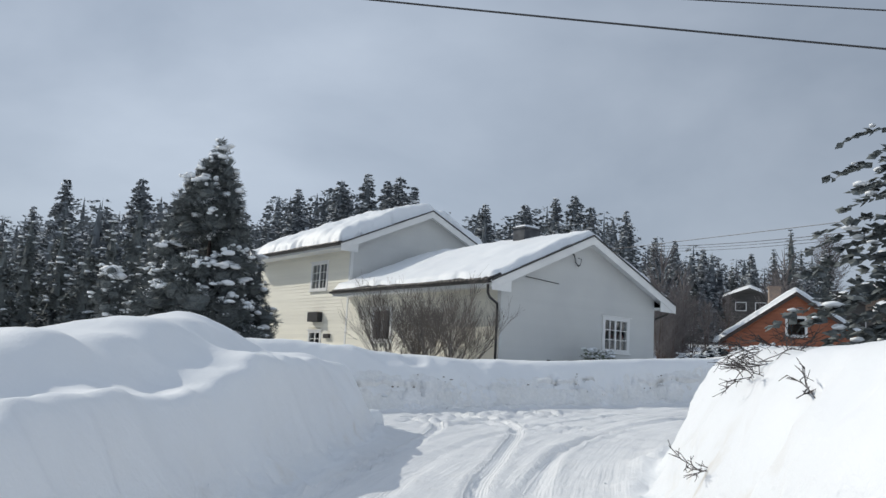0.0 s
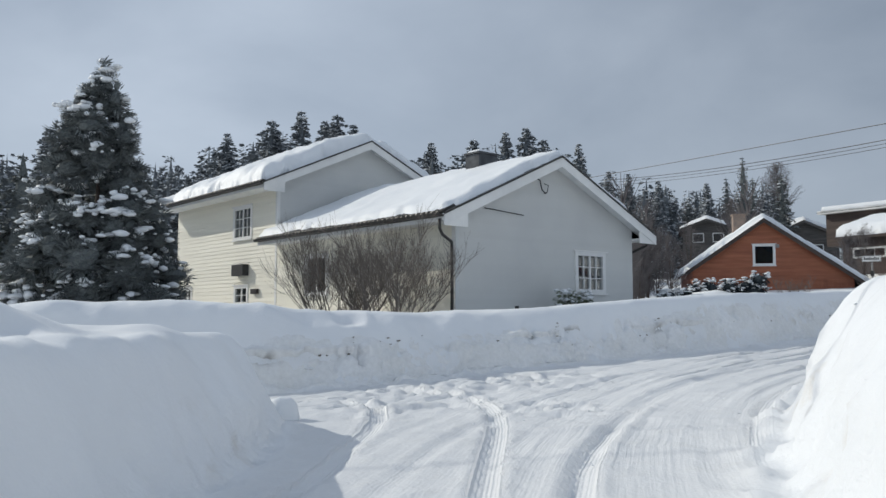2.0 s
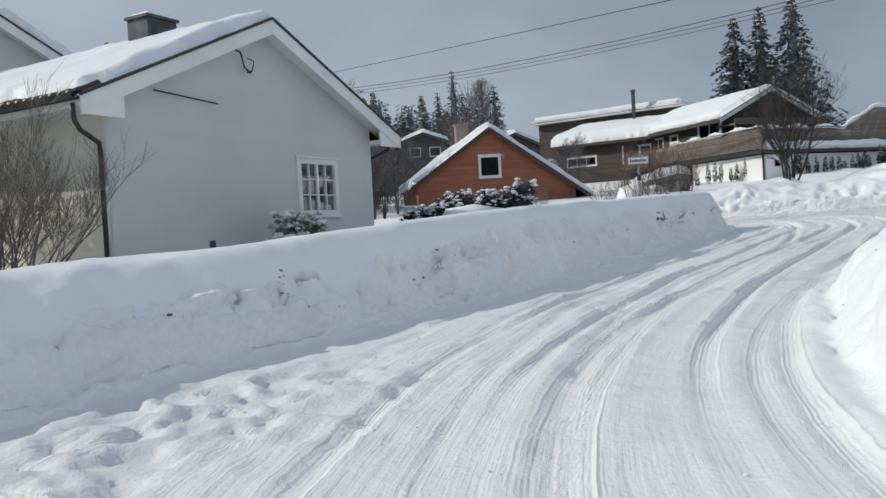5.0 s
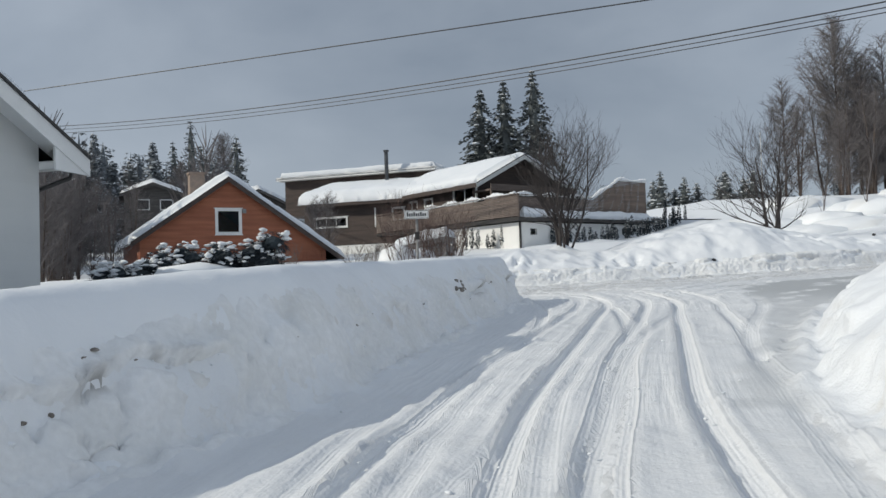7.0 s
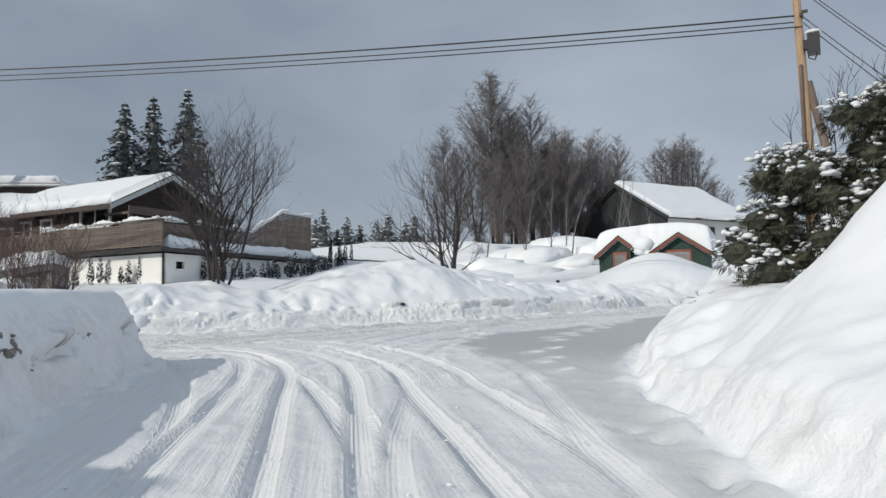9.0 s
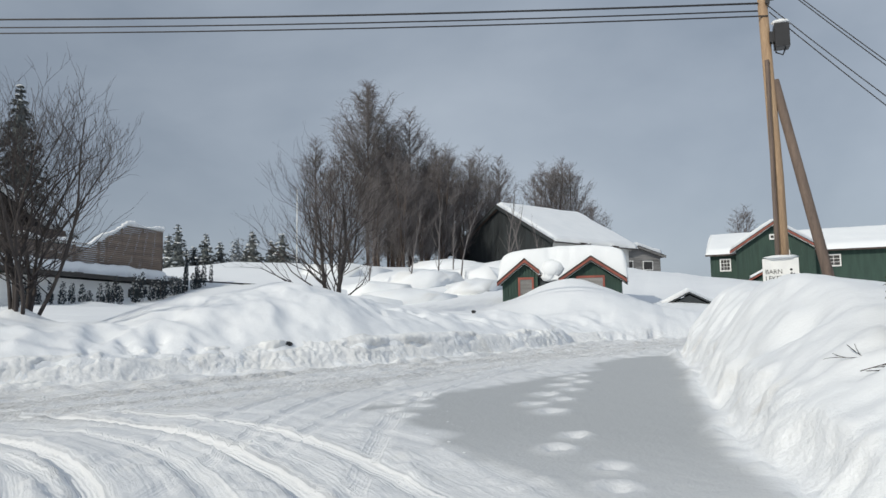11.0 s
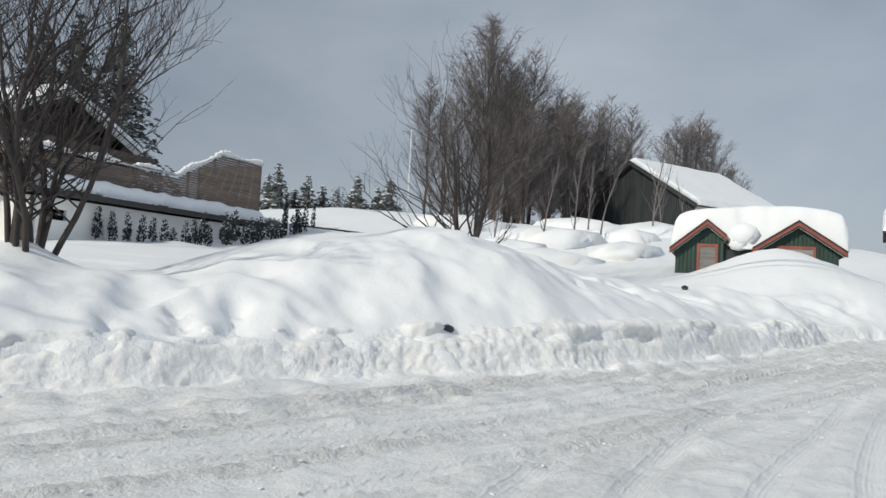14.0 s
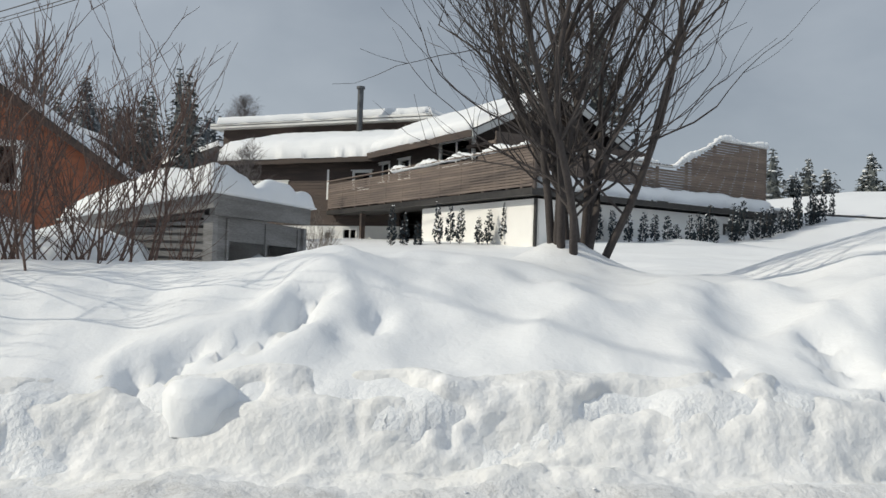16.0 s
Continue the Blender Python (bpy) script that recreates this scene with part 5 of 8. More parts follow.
part("rear_walls", MB().box(9.1, 9.3, 6.2, 16, 5.6, 8.6).box(1.4, 9.3, 16, 16.2, 5.6, 8.6).box(1.6, 9.1, 6.4, 16, 5.6, 5.65).box(1.6, 9.1, 10.9, 11.0, 5.65, 8.6), M_BROWN, brown_house)
window(brown_house, "W", 1.4, 6.0, 8.55, 7.3, 8.33, 2, 1, 0.07)
window(brown_house, "W", 1.4, 11.2, 12.2, 7.05, 7.95, 1, 1, 0.07)
window(brown_house, "W", 1.4, 13.2, 14.7, 7.05, 7.95, 2, 1, 0.07)
window(brown_house, "S", 6.2, 2.6, 4.4, 6.2, 7.7, 2, 1, 0.07, M_BROWN)
window(brown_house, "S", 6.2, 5.6, 7.2, 5.8, 7.7, 2, 1, 0.07, M_BROWN)
gable_roof(brown_house, M_DARKM, 5.3, 10.75, bs_, 4.65, 4.65, 5.0, 16.2, 0.16)
barge(brown_house, M_TRIMG, 5.3, 10.75, bs_, 4.65, 4.65, 4.995, 0.34, label="weathered grey barge board")
part("fascia", box(0.62, 0.66, 5.0, 14.6, 8.15, 8.44), M_BROWN, brown_house)
part("gable_balcony", MB().box(1.2, 9.6, 4.1, 4.16, 8.0, 8.32).box(1.2, 9.6, 4.1, 6.2, 7.85, 7.98).box(1.2, 1.32, 4.1, 4.22, 5.6, 8.0).box(9.48, 9.6, 4.1, 4.22, 5.6, 8.0), M_SLAT, brown_house, "slatted balcony front under the gable")
roof_snow(BH, "smooth thick snow over the wide gable roof", 0.62, 9.95, 5.3, 10.77, bs_, 4.95, 16.2, 0.42, 31, res=0.2, sag=0.2, calm=0.4)
# the bent west wing and its upper flat-roofed storey
AW = BH @ Matrix.Translation((0.65, 14.1, 0)) @ pose(0, 0, 0, 0, 0, 124.3)
west_wing = thing("house_wing", "brown timber wing with low snowy roof and flat-roofed storey", "house", AW)
# in this frame x runs along the eave away from the gable, and y is outward
w_h = [(5.2, 8.0, 6.4, 7.12), (0.2, 1.15, 6.75, 7.6)]
part("wing_wall", wall_core(MB(), "N", -0.7, [4.85, 8.1], flat(-1.5, 9.0), w_h), M_BROWN, west_wing)
mb = MB()
boards(west_wing, M_BROWN, "N", -0.7, 4.9, 8.1, flat(-1.5, 9.0), [(5.1, 8.1, 6.3, 7.22), (0.1, 1.25, 6.65, 7.7)], 0.17, 0.03, joined=mb)
part("cladding", mb, M_BROWN, west_wing)
part("plinth", wall_core(MB(), "N", -0.72, [2.4, 4.85], flat(-1.5, 9.0), [(0.9, 1.7, 3.85, 4.7), (2.4, 2.8, 3.85, 4.55)]), M_RENDER, west_wing, "white rendered basement wall")
part("wing_end", MB().box(8.8, 9.0, -8, -0.88, 2.4, 8.3).box(-1.5, 8.8, -8, -7.8, 2.4, 8.3).box(-1.5, 8.8, -7.8, -0.9, 5.0, 5.1), M_BROWN, west_wing)
window(west_wing, "N", -0.7, 5.2, 8.0, 6.4, 7.12, 3, 1, 0.09)
window(west_wing, "N", -0.7, 0.2, 1.15, 6.75, 7.6, 1, 1, 0.08)
window(west_wing, "N", -0.72, 0.9, 1.7, 3.85, 4.7, 2, 1, 0.05)
window(west_wing, "N", -0.72, 2.4, 2.8, 3.85, 4.55, 1, 1, 0.05)
part("trim_board", wbox(MB(), "N", -0.7, 2.6, 2.72, 0.031, 0.05, 6.2, 7.75), M_WHITE, west_wing, "white vertical trim board")
part("downpipe", MB().tube([(0.55, -0.55, 4.9), (0.5, -0.6, 4.7), (0.5, -0.62, 2.6)], [0.05] * 3, 8), M_DARKM, west_wing, "dark metal downpipe", smooth=True)
part("wing_roof", MB().prism([(0.0, 8.28), (-6.5, 9.9), (-6.5, 9.75), (0.0, 8.12)], "x", -3.0, 9.35), M_DARKM, west_wing)
part("wing_fascia", box(-1.5, 9.35, 0.0, 0.04, 8.02, 8.28), M_BROWN, west_wing)
part("upper_storey", MB().box(-0.6, 13.9, -13.5, -6.3, 8.0, 11.2), M_BROWN, west_wing)
part("flat_roof", MB().box(-0.9, 14.4, -14, -5.6, 11.2, 11.5), M_WHITE, west_wing, "flat roof with a white fascia")
part("fascia_strip", MB().box(-0.93, 14.43, -5.6, -5.56, 11.33, 11.36), M_DARKM, west_wing)
part("stove_pipe", MB().tube([(3.3, -4.9, 9.2), (3.3, -4.9, 12.9)], [0.17, 0.17], 12).tube([(3.3, -4.9, 12.9), (3.3, -4.9, 13.05)], [0.24, 0.24], 12), M_TIN, west_wing, "dark metal stove pipe", smooth=False)
AS = AW @ pose(0, 0, 0, 0, 0, -90)
roof_snow(AS, "deep rounded snow on the low wing roof", -0.08, 6.4, 6.4, 9.92, 1.62 / 6.5, -2.6, 9.4, 0.95, 41, res=0.2, calm=0.35)
roof_snow(AS, "level snow on the flat roof", 5.55, 13.9, 13.9, 11.52, 0.0, -0.8, 14.3, 0.42, 42, res=0.25, calm=0.3)
# snow on the garage roof and along the screen
roof_snow(BH, "lumpy snow on the garage roof in front of the screen", 0.0, 12.7, 12.7, 5.64, 0.0, -0.40, 0.16, 0.66, 43, res=0.08)
def rail_snow(wall, c, a0, a1, top, seed):
    rnd = random.Random(seed)
    mb = MB()
    n = int((a1 - a0) / 0.14)
    for i in range(n + 1):
        a = a0 + (a1 - a0) * i / n
        h = 0.15 + 0.09 * math.sin(i * 0.37 + seed) + rnd.uniform(-0.03, 0.03)
        p = spot(wall, c, a, -0.02, top(a) + h * 0.35)
        mb.lump(p, 0.15, 0.15, max(h, 0.06), rnd)
    solid("rail_snow", mb, M_SNOW, "ridge of snow lying along the terrace rail", "snow", BH, smooth=True)


rail_snow("W", -0.42, 0.0, 9.5, lambda a: 6.98 + 0.12 * max(0, 1 - a / 8), 3)
rail_snow("S", 0.25, -0.3, 12.9, lambda a: 7.08 if a < 7.2 else min(7.08 + (a - 7.2) * 0.52, 8.48), 5)

# ---- grey shed ----
SH = pose(28.2, 45.0, 0, 0, 0, 42)
grey_shed = thing("grey_shed", "weathered grey timber shed, slatted side, lumpy snow on sloping roof", "shed", SH)


def shed_top(u, v):
    return 3.58 + 0.02 * u - 0.18 * v


part("front_fascia", MB().prism([(-0.1, shed_top(0, 0) - 0.3), (3.5, shed_top(3.4, 0) - 0.28), (3.5, shed_top(3.4, 0)), (-0.1, shed_top(0, 0))], "y", -0.12, -0.04), M_GREYWOOD, grey_shed)
part("side_fascia", MB().prism([(-0.12, shed_top(0, 0)), (2.15, shed_top(0, 2.15)), (2.15, shed_top(0, 2.15) - 0.2), (-0.12, shed_top(0, 0) - 0.2)], "x", -0.14, -0.06), M_GREYWOOD, grey_shed)
hexa(mb := MB(), [(u, v, shed_top(u, v) - 0.12) for u, v in ((-0.06, -0.04), (3.5, -0.04), (3.5, 2.2), (-0.06, 2.2))], [(u, v, shed_top(u, v) - 0.02) for u, v in ((-0.06, -0.04), (3.5, -0.04), (3.5, 2.2), (-0.06, 2.2))])
part("roof_slab", mb, M_GREYWOOD, grey_shed)
for i in range(14):
    z = 1.95 + i * 0.108
    part("plank", MB().prism([(0.06, z), (1.62, z), (1.62, min(z + 0.07, shed_top(0, 1.6) - 0.2)), (0.06, z + 0.07)], "x", -0.05, -0.02), M_GREYWOOD, grey_shed, "bleached grey slat" if not i else "")
part("corner_post", box(-0.06, 0.08, -0.08, 0.06, 1.6, 3.28), M_GREYWOOD, grey_shed)
part("corner_post", box(3.3, 3.44, -0.08, 0.06, 1.6, 3.3), M_GREYWOOD, grey_shed)
part("front_panel", MB().box(0.08, 0.5, -0.03, 0.03, 1.6, 3.3).box(0.5, 3.3, -0.03, 0.03, 2.95, 3.3).box(3.1, 3.3, -0.03, 0.03, 1.6, 2.95), M_GREYWOOD, grey_shed)
part("back_panel", MB().box(0.3, 3.3, 0.55, 0.61, 1.6, 3.1), M_GREYWOOD, grey_shed)
part("side_wall", MB().box(0.0, 0.05, 0.06, 2.2, 1.6, 3.1).box(3.32, 3.4, 0.06, 2.2, 1.6, 3.1).box(0.05, 3.32, 2.12, 2.2, 1.6, 3.0), M_GREYWOOD, grey_shed)
for u in (0.42, 1.75, 3.1):
    part("batten", box(u, u + 0.07, -0.055, -0.031, 1.7, 3.27), M_GREYWOOD, grey_shed)
solid("snow_mound", MB().lump((1.75, 0.05, 1.75), 1.05, 0.45, 1.25, random.Random(5), 18), M_SNOW, "heap of snow blown against the shed front", "snow", SH, smooth=True)


def snow_cap(m, label, us, vs, base, top, seed, rim_w, lumps=0.06, front=0.0):
    """A thick cap: from the roof's surface base(u, v) up to top(u, v), rounded at its rims."""
    U, V = np.meshgrid(us, vs)
    b_, t_ = base(U, V), top(U, V)
    edge = np.minimum(np.minimum(U - us[0], us[-1] - U), np.minimum(V - vs[0], vs[-1] - V))
    edge = np.maximum(edge + 0.10 * fbm(U, V, 0.6, seed, 3) * (edge > 0), 0)
    rim_ = np.sqrt(np.clip(1 - (1 - np.clip(edge / rim_w, 0, 1)) ** 2, 0, 1))
    t_ = b_ + np.maximum(t_ - b_, 0.05) * rim_ + lumps * fbm(U, V, 0.7, seed + 3, 3) * rim_
    k = U.size
    hang = front * (V == vs[0])
    co = np.concatenate([np.stack([U, V, t_], -1).reshape(-1, 3), np.stack([U, V, b_ - 0.02 - hang], -1).reshape(-1, 3)])
    ii = np.arange(k).reshape(U.shape)
    q = np.stack([ii[:-1, :-1], ii[:-1, 1:], ii[1:, 1:], ii[1:, :-1]], -1).reshape(-1, 4)
    ring = np.concatenate([ii[0, :], ii[1:, -1], ii[-1, -2::-1], ii[-2:0:-1, 0]])
    nxt = np.roll(ring, -1)
    me = bpy.data.meshes.new("roof_snow")
    me.from_pydata(co.tolist(), [], q.tolist() + (q[:, ::-1] + k).tolist() + np.stack([ring, ring + k, nxt + k, nxt], -1).tolist())
    me.materials.append(M_SNOW)
    me.polygons.foreach_set("use_smooth", [True] * len(me.polygons))
    me.update()
    ob = new("roof_snow", me)
    ob.matrix_world = m
    return tagged(ob, label, "roof snow")


snow_cap(SH, "lumpy thick snow on the shed roof", np.arange(-0.2, 3.66, 0.08), np.arange(-0.18, 2.25, 0.08), shed_top,
         lambda u, v: shed_top(u, v) + 0.22 + 0.14 * np.exp(-((u - 0.3) / 0.7) ** 2) + 0.22 * fbm(u, v, 1.0, 5, 3), 51, 0.14, 0.16)

# ---- twin-gabled playhouse ----
TS = pose(53.15, 29.8, 0, 0, 0, -88)
twin_shed = thing("garden_shed", "green boarded twin-gabled shed with red-brown trim, deep in snow", "shed", TS)
for ridge, zr, hl, hr, sl in ((0.0, 5.78, 1.50, 1.58, 0.67), (-3.05, 5.76, 1.30, 0.68, 0.82)):
    part("gable_wall", MB().prism([(ridge - hl * 0.84, 3.2), (ridge + hr * 0.84, 3.2), (ridge + hr * 0.84, zr - sl * hr * 0.84 - 0.05), (ridge, zr - 0.05), (ridge - hl * 0.84, zr - sl * hl * 0.84 - 0.05)], "y", 0.25, 0.35), M_GREEN, twin_shed)
    a = ridge - hl * 0.82
    while a < ridge + hr * 0.8:
        part("board", box(a, a + 0.10, 0.22, 0.249, 3.2, zr - sl * abs(a + 0.06 - ridge) - 0.12), M_GREEN, twin_shed)
        a += 0.14
    gable_roof(twin_shed, M_BROWN, ridge, zr, sl, hl, hr, 0.0, 3.6, 0.08)
    barge(twin_shed, M_RED, ridge, zr + 0.02, sl, hl, hr, -0.005, 0.19, label="red-brown barge board")
    barge(twin_shed, M_SIGN, ridge, zr - 0.18, sl, hl * 0.95, hr * 0.95, 0.0, 0.045)
# flat panel; the shade of the gap between the gables is in its colour
part("link_wall", MB().box(-2.5, -1.2, 0.4, 0.5, 3.2, 4.95), M_DGREEN, twin_shed, "dark panel between the gables, coloured like a shaded recess")
part("link_roof", MB().box(-2.5, -1.2, 0.1, 3.6, 4.95, 5.02), M_BROWN, twin_shed)
part("side_wall", MB().box(1.25, 1.32, 0.36, 3.4, 3.2, 4.75).box(-4.15, -4.08, 0.36, 3.4, 3.2, 4.75).box(-4.08, 1.25, 3.3, 3.4, 3.2, 4.75), M_GREEN, twin_shed)
for a0, a1 in ((-0.62, 0.5), (-3.3, -2.75)):
    mb = MB()
    wbox(mb, "S", 0.25, a0 - 0.09, a1 + 0.09, 0.03, 0.07, 4.82, 4.92)
    wbox(mb, "S", 0.25, a0 - 0.09, a0, 0.03, 0.07, 3.4, 4.82)
    wbox(mb, "S", 0.25, a1, a1 + 0.09, 0.03, 0.07, 3.4, 4.82)
    part("door_frame", mb, M_RED, twin_shed)
    part("door_leaf", wbox(MB(), "S", 0.25, a0, a1, 0.03, 0.045, 3.4, 4.82), M_GREYWOOD, twin_shed)


def twin_base(u, v):
    big = 5.80 - 0.67 * np.abs(u)
    small = 5.78 - 0.82 * np.abs(u + 3.05)
    return np.maximum(np.maximum(big, small), 4.78)


snow_cap(TS, "one huge rounded snow cap over both gables", np.arange(-4.32, 1.66, 0.07), np.arange(0.02, 3.8, 0.09), twin_base,
         lambda u, v: 6.36 - 0.42 * ((u + 1.2) / 2.9) ** 4 - 0.10 * np.exp(-((u + 2.9) / 0.9) ** 2) + 0.09 * fbm(u, v, 1.2, 7, 2), 61, 0.30, 0.04)
solid("snow_tongue", MB().lump((-1.8, 0.16, 5.22), 0.62, 0.26, 0.62, random.Random(4), 18).lump((-2.0, 0.14, 4.9), 0.34, 0.2, 0.34, random.Random(5), 14), M_SNOW, "bulge of snow hanging out between the two gables", "snow", TS, smooth=True)

# ---- dark hall behind ----
DH = pose(91.7, 41.8, 0, 0, 0, -125)
dark_house = thing("dark_house", "dark boarded house with a long plain snowy roof", "house", DH)
ds = 0.57
part("gable_wall", MB().prism([(-6.5, 5), (6.5, 5), (6.5, 10.75), (0, 14.45), (-6.5, 10.75)], "y", 0.5, 0.7), M_DGREEN, dark_house)
for i in range(72):
    a = -6.45 + i * 0.18
    part("board", box(a, a + 0.12, 0.46, 0.499, 5, 14.35 - abs(a + 0.06) * ds), M_DGREEN, dark_house)
part("side_wall", MB().box(6.3, 6.5, 0.7, 11.6, 5, 10.6).box(-6.5, -6.3, 0.7, 11.6, 5, 10.6).box(-6.3, 6.3, 11.4, 11.6, 5, 10.8), M_RENDER, dark_house, "pale rendered side wall")
for a0 in (5.0, 8.4):
    part("window", wbox(wbox(MB(), "E", 6.5, a0, a0 + 1.9, 0.0, 0.05, 8.5, 9.9), "E", 6.5, a0 + 0.1, a0 + 1.8, 0.05, 0.06, 8.6, 9.8), M_DARKM, dark_house)
gable_roof(dark_house, M_BROWN, 0, 14.7, ds, 7.2, 7.2, 0.0, 12.2, 0.2)
barge(dark_house, M_DGREEN, 0, 14.7, ds, 7.2, 7.2, -0.005, 0.34)
roof_snow(DH, "even snow cover on the long roof", -7.2, 7.2, 0, 14.72, ds, 0.05, 12.2, 0.34, 71, res=0.25, calm=0.5, ragged=0.3)

# ---- green house ----
GH = pose(86.4, 18.3, 0, 0, 0, -97)
green_house = thing("green_house", "dark green boarded house with white windows and red-brown trim", "house", GH)
gs = 0.655
part("body_wall", MB().box(-4.6, 9.5, 1.2, 1.4, 4, 8.85).box(-4.6, -4.4, 1.4, 9, 4, 8.85).box(9.3, 9.5, 1.4, 9, 4, 8.85).box(-4.4, 9.3, 8.8, 9, 4, 8.85), M_GREEN, green_house)
part("side_gable", MB().prism([(1.2, 8.85), (9.0, 8.85), (5.1, 10.5)], "x", -4.6, -4.45).prism([(1.2, 8.85), (9.0, 8.85), (5.1, 10.5)], "x", 9.35, 9.5), M_GREEN, green_house)
part("gable_wall", MB().prism([(-2.5, 4), (3.5, 4), (3.5, 9.1), (0.5, 11.05), (-2.5, 9.1)], "y", 0.4, 1.2), M_GREEN, green_house)
for i in range(37):
    a = -2.45 + i * 0.16
    part("board", box(a, a + 0.11, 0.37, 0.399, 4, 10.95 - abs(a + 0.05 - 0.5) * gs), M_GREEN, green_house)
for i in range(12):
    a = -4.55 + i * 0.16
    part("board", box(a, a + 0.11, 1.17, 1.199, 4, 8.8), M_GREEN, green_house)
for a0, a1, z0, z1, nx_, ny_, c_ in ((-3.85, -2.95, 7.35, 8.42, 3, 3, 1.17), (0.6, 1.65, 7.6, 8.85, 3, 3, 0.37), (0.15, 1.1, 9.75, 10.2, 3, 1, 0.37), (4.3, 5.4, 7.4, 8.4, 2, 3, 1.17)):
    win = part("window", wbox(MB(), "S", c_, a0, a1, 0.0, 0.05, z0, z1), M_WHITE, green_house, "white-framed window with small panes")
    for i in range(nx_):
        for j in range(ny_):
            x0, x1 = a0 + 0.11 + (a1 - a0 - 0.18) * i / nx_, a0 + 0.07 + (a1 - a0 - 0.18) * (i + 1) / nx_
            y0, y1 = z0 + 0.11 + (z1 - z0 - 0.18) * j / ny_, z0 + 0.07 + (z1 - z0 - 0.18) * (j + 1) / ny_
            part("pane", wbox(MB(), "S", c_, x0, x1, 0.051, 0.06, y0, y1), M_DARKM, win)
gable_roof(green_house, M_BROWN, 0.5, 11.2, gs, 3.45, 3.45, 0.0, 5.0, 0.15)
barge(green_house, M_RED, 0.5, 11.2, gs, 3.45, 3.45, -0.005, 0.22)
barge(green_house, M_SIGN, 0.5, 10.96, gs, 3.3, 3.3, 0.0, 0.07)
part("main_roof", MB().prism([(0.7, 8.78), (5.1, 10.6), (9.5, 8.78), (9.5, 8.63), (5.1, 10.45), (0.7, 8.63)], "x", -4.95, 9.9), M_BROWN, green_house)
part("porch_gable", MB().prism([(-1.2, 4.5), (2.5, 4.5), (2.5, 6.3), (0.45, 7.35), (-1.2, 6.3)], "y", -1.4, 0.36), M_GREEN, green_house)
gable_roof(green_house, M_BROWN, 0.45, 7.5, 0.54, 2.1, 2.2, -1.7, 0.36, 0.1)
barge(green_house, M_RED, 0.45, 7.5, 0.54, 2.1, 2.2, -1.705, 0.16)
part("porch_door", box(-0.3, 1.4, -1.44, -1.401, 4.6, 6.5), M_DARKM, green_house)
roof_snow(GH, "snow on the green house's front gable", -2.95, 3.95, 0.5, 11.22, gs, 0.05, 5.0, 0.36, 81, res=0.2, sag=0.1)
snow_cap(GH, "deep snow on the green house's main roof", np.arange(-4.95, 9.95, 0.22), np.arange(0.68, 9.5, 0.22), lambda u, v: 10.61 - 0.4136 * np.abs(v - 5.1),
         lambda u, v: 10.98 - 0.4136 * np.abs(v - 5.1) + 0.06 * fbm(u, v, 2.0, 8, 2), 83, 0.35, 0.05)
roof_snow(GH, "snow on the porch roof", -1.6, 2.6, 0.45, 7.52, 0.54, -1.68, 0.3, 0.24, 82, res=0.15)

# ---- small hut roof in the snow ----
HT = pose(55.3, 25.5, 0, 0, 0, -85)
hut = thing("garden_hut", "small dark hut buried in snow up to its eaves", "hut", HT)
part("hut_wall", MB().prism([(-1.0, 2.6), (1.0, 2.6), (1.0, 3.5), (0, 4.0), (-1.0, 3.5)], "y", 0.1, 2.4), M_DGREEN, hut)
part("hut_hatch", box(-0.35, 0.45, 0.06, 0.099, 3.1, 3.5), M_GREYWOOD, hut)
gable_roof(hut, M_DGREEN, 0, 4.15, 0.5, 1.35, 1.35, 0.0, 2.6, 0.08)
roof_snow(HT, "snow on the small hut", -1.35, 1.35, 0, 4.16, 0.5, 0.25, 2.6, 0.18, 91, res=0.12)

# ---- houses up the hill ----
def hill_house(x, y, z, turn, w, d, h, rise, material, label, seed):
    m = pose(x, y, z, 0, 0, turn)
    ob = thing("hill_house", label, "house", m)
    s = rise / (w / 2 + 0.5)
    part("wall", MB().box(-w / 2, w / 2, 0, d, -3, h).prism([(-w / 2, h), (w / 2, h), (0, h + rise * 0.9)], "y", 0, d), material, ob)
    for i in range(int(h / 0.3)):
        part("log", box(-w / 2 - 0.02, w / 2 + 0.02, -0.05, -0.001, i * 0.3, i * 0.3 + 0.24), material, ob)
    for a0 in (-w * 0.3, w * 0.12):
        win = part("window", box(a0, a0 + 1.3, -0.10, -0.051, h * 0.35, h * 0.35 + 1.1), M_WHITE, ob)
        part("pane", box(a0 + 0.1, a0 + 1.2, -0.115, -0.101, h * 0.35 + 0.1, h * 0.35 + 1.0), M_DARKM, win)
    gable_roof(ob, M_BROWN, 0, h + rise, s, w / 2 + 0.5, w / 2 + 0.5, -0.5, d + 0.5, 0.18)
    barge(ob, material, 0, h + rise, s, w / 2 + 0.5, w / 2 + 0.5, -0.505, 0.28)
    roof_snow(m, "snow on a hillside roof", -w / 2 - 0.5, w / 2 + 0.5, 0, h + rise + 0.02, s, -0.45, d + 0.5, 0.45, seed, res=0.3)
    return ob


hill_house(37.6, 100.0, 8.95, -20, 5.4, 7, 2.4, 1.2, M_LOG, "dark log house on the slope, snow on its roof", 101)
hill_house(49.0, 99.5, 7.4, -10, 8, 9, 3, 2, M_LOG, "grey hillside house among the trees", 102)
hill_house(150.0, 40.0, 11.0, -80, 8, 8, 3, 1.8, M_RENDER, "pale rendered house beyond the trees", 104)
hill_house(185.0, 150.0, 13.0, -45, 10, 9, 3, 2, M_RENDER, "pale house far across the field", 105)
hill_house(112.0, 29.5, 8.6, -60, 6.0, 7, 2.6, 1.1, M_GREYWOOD, "small grey house with a snowy roof beyond the sheds", 106)


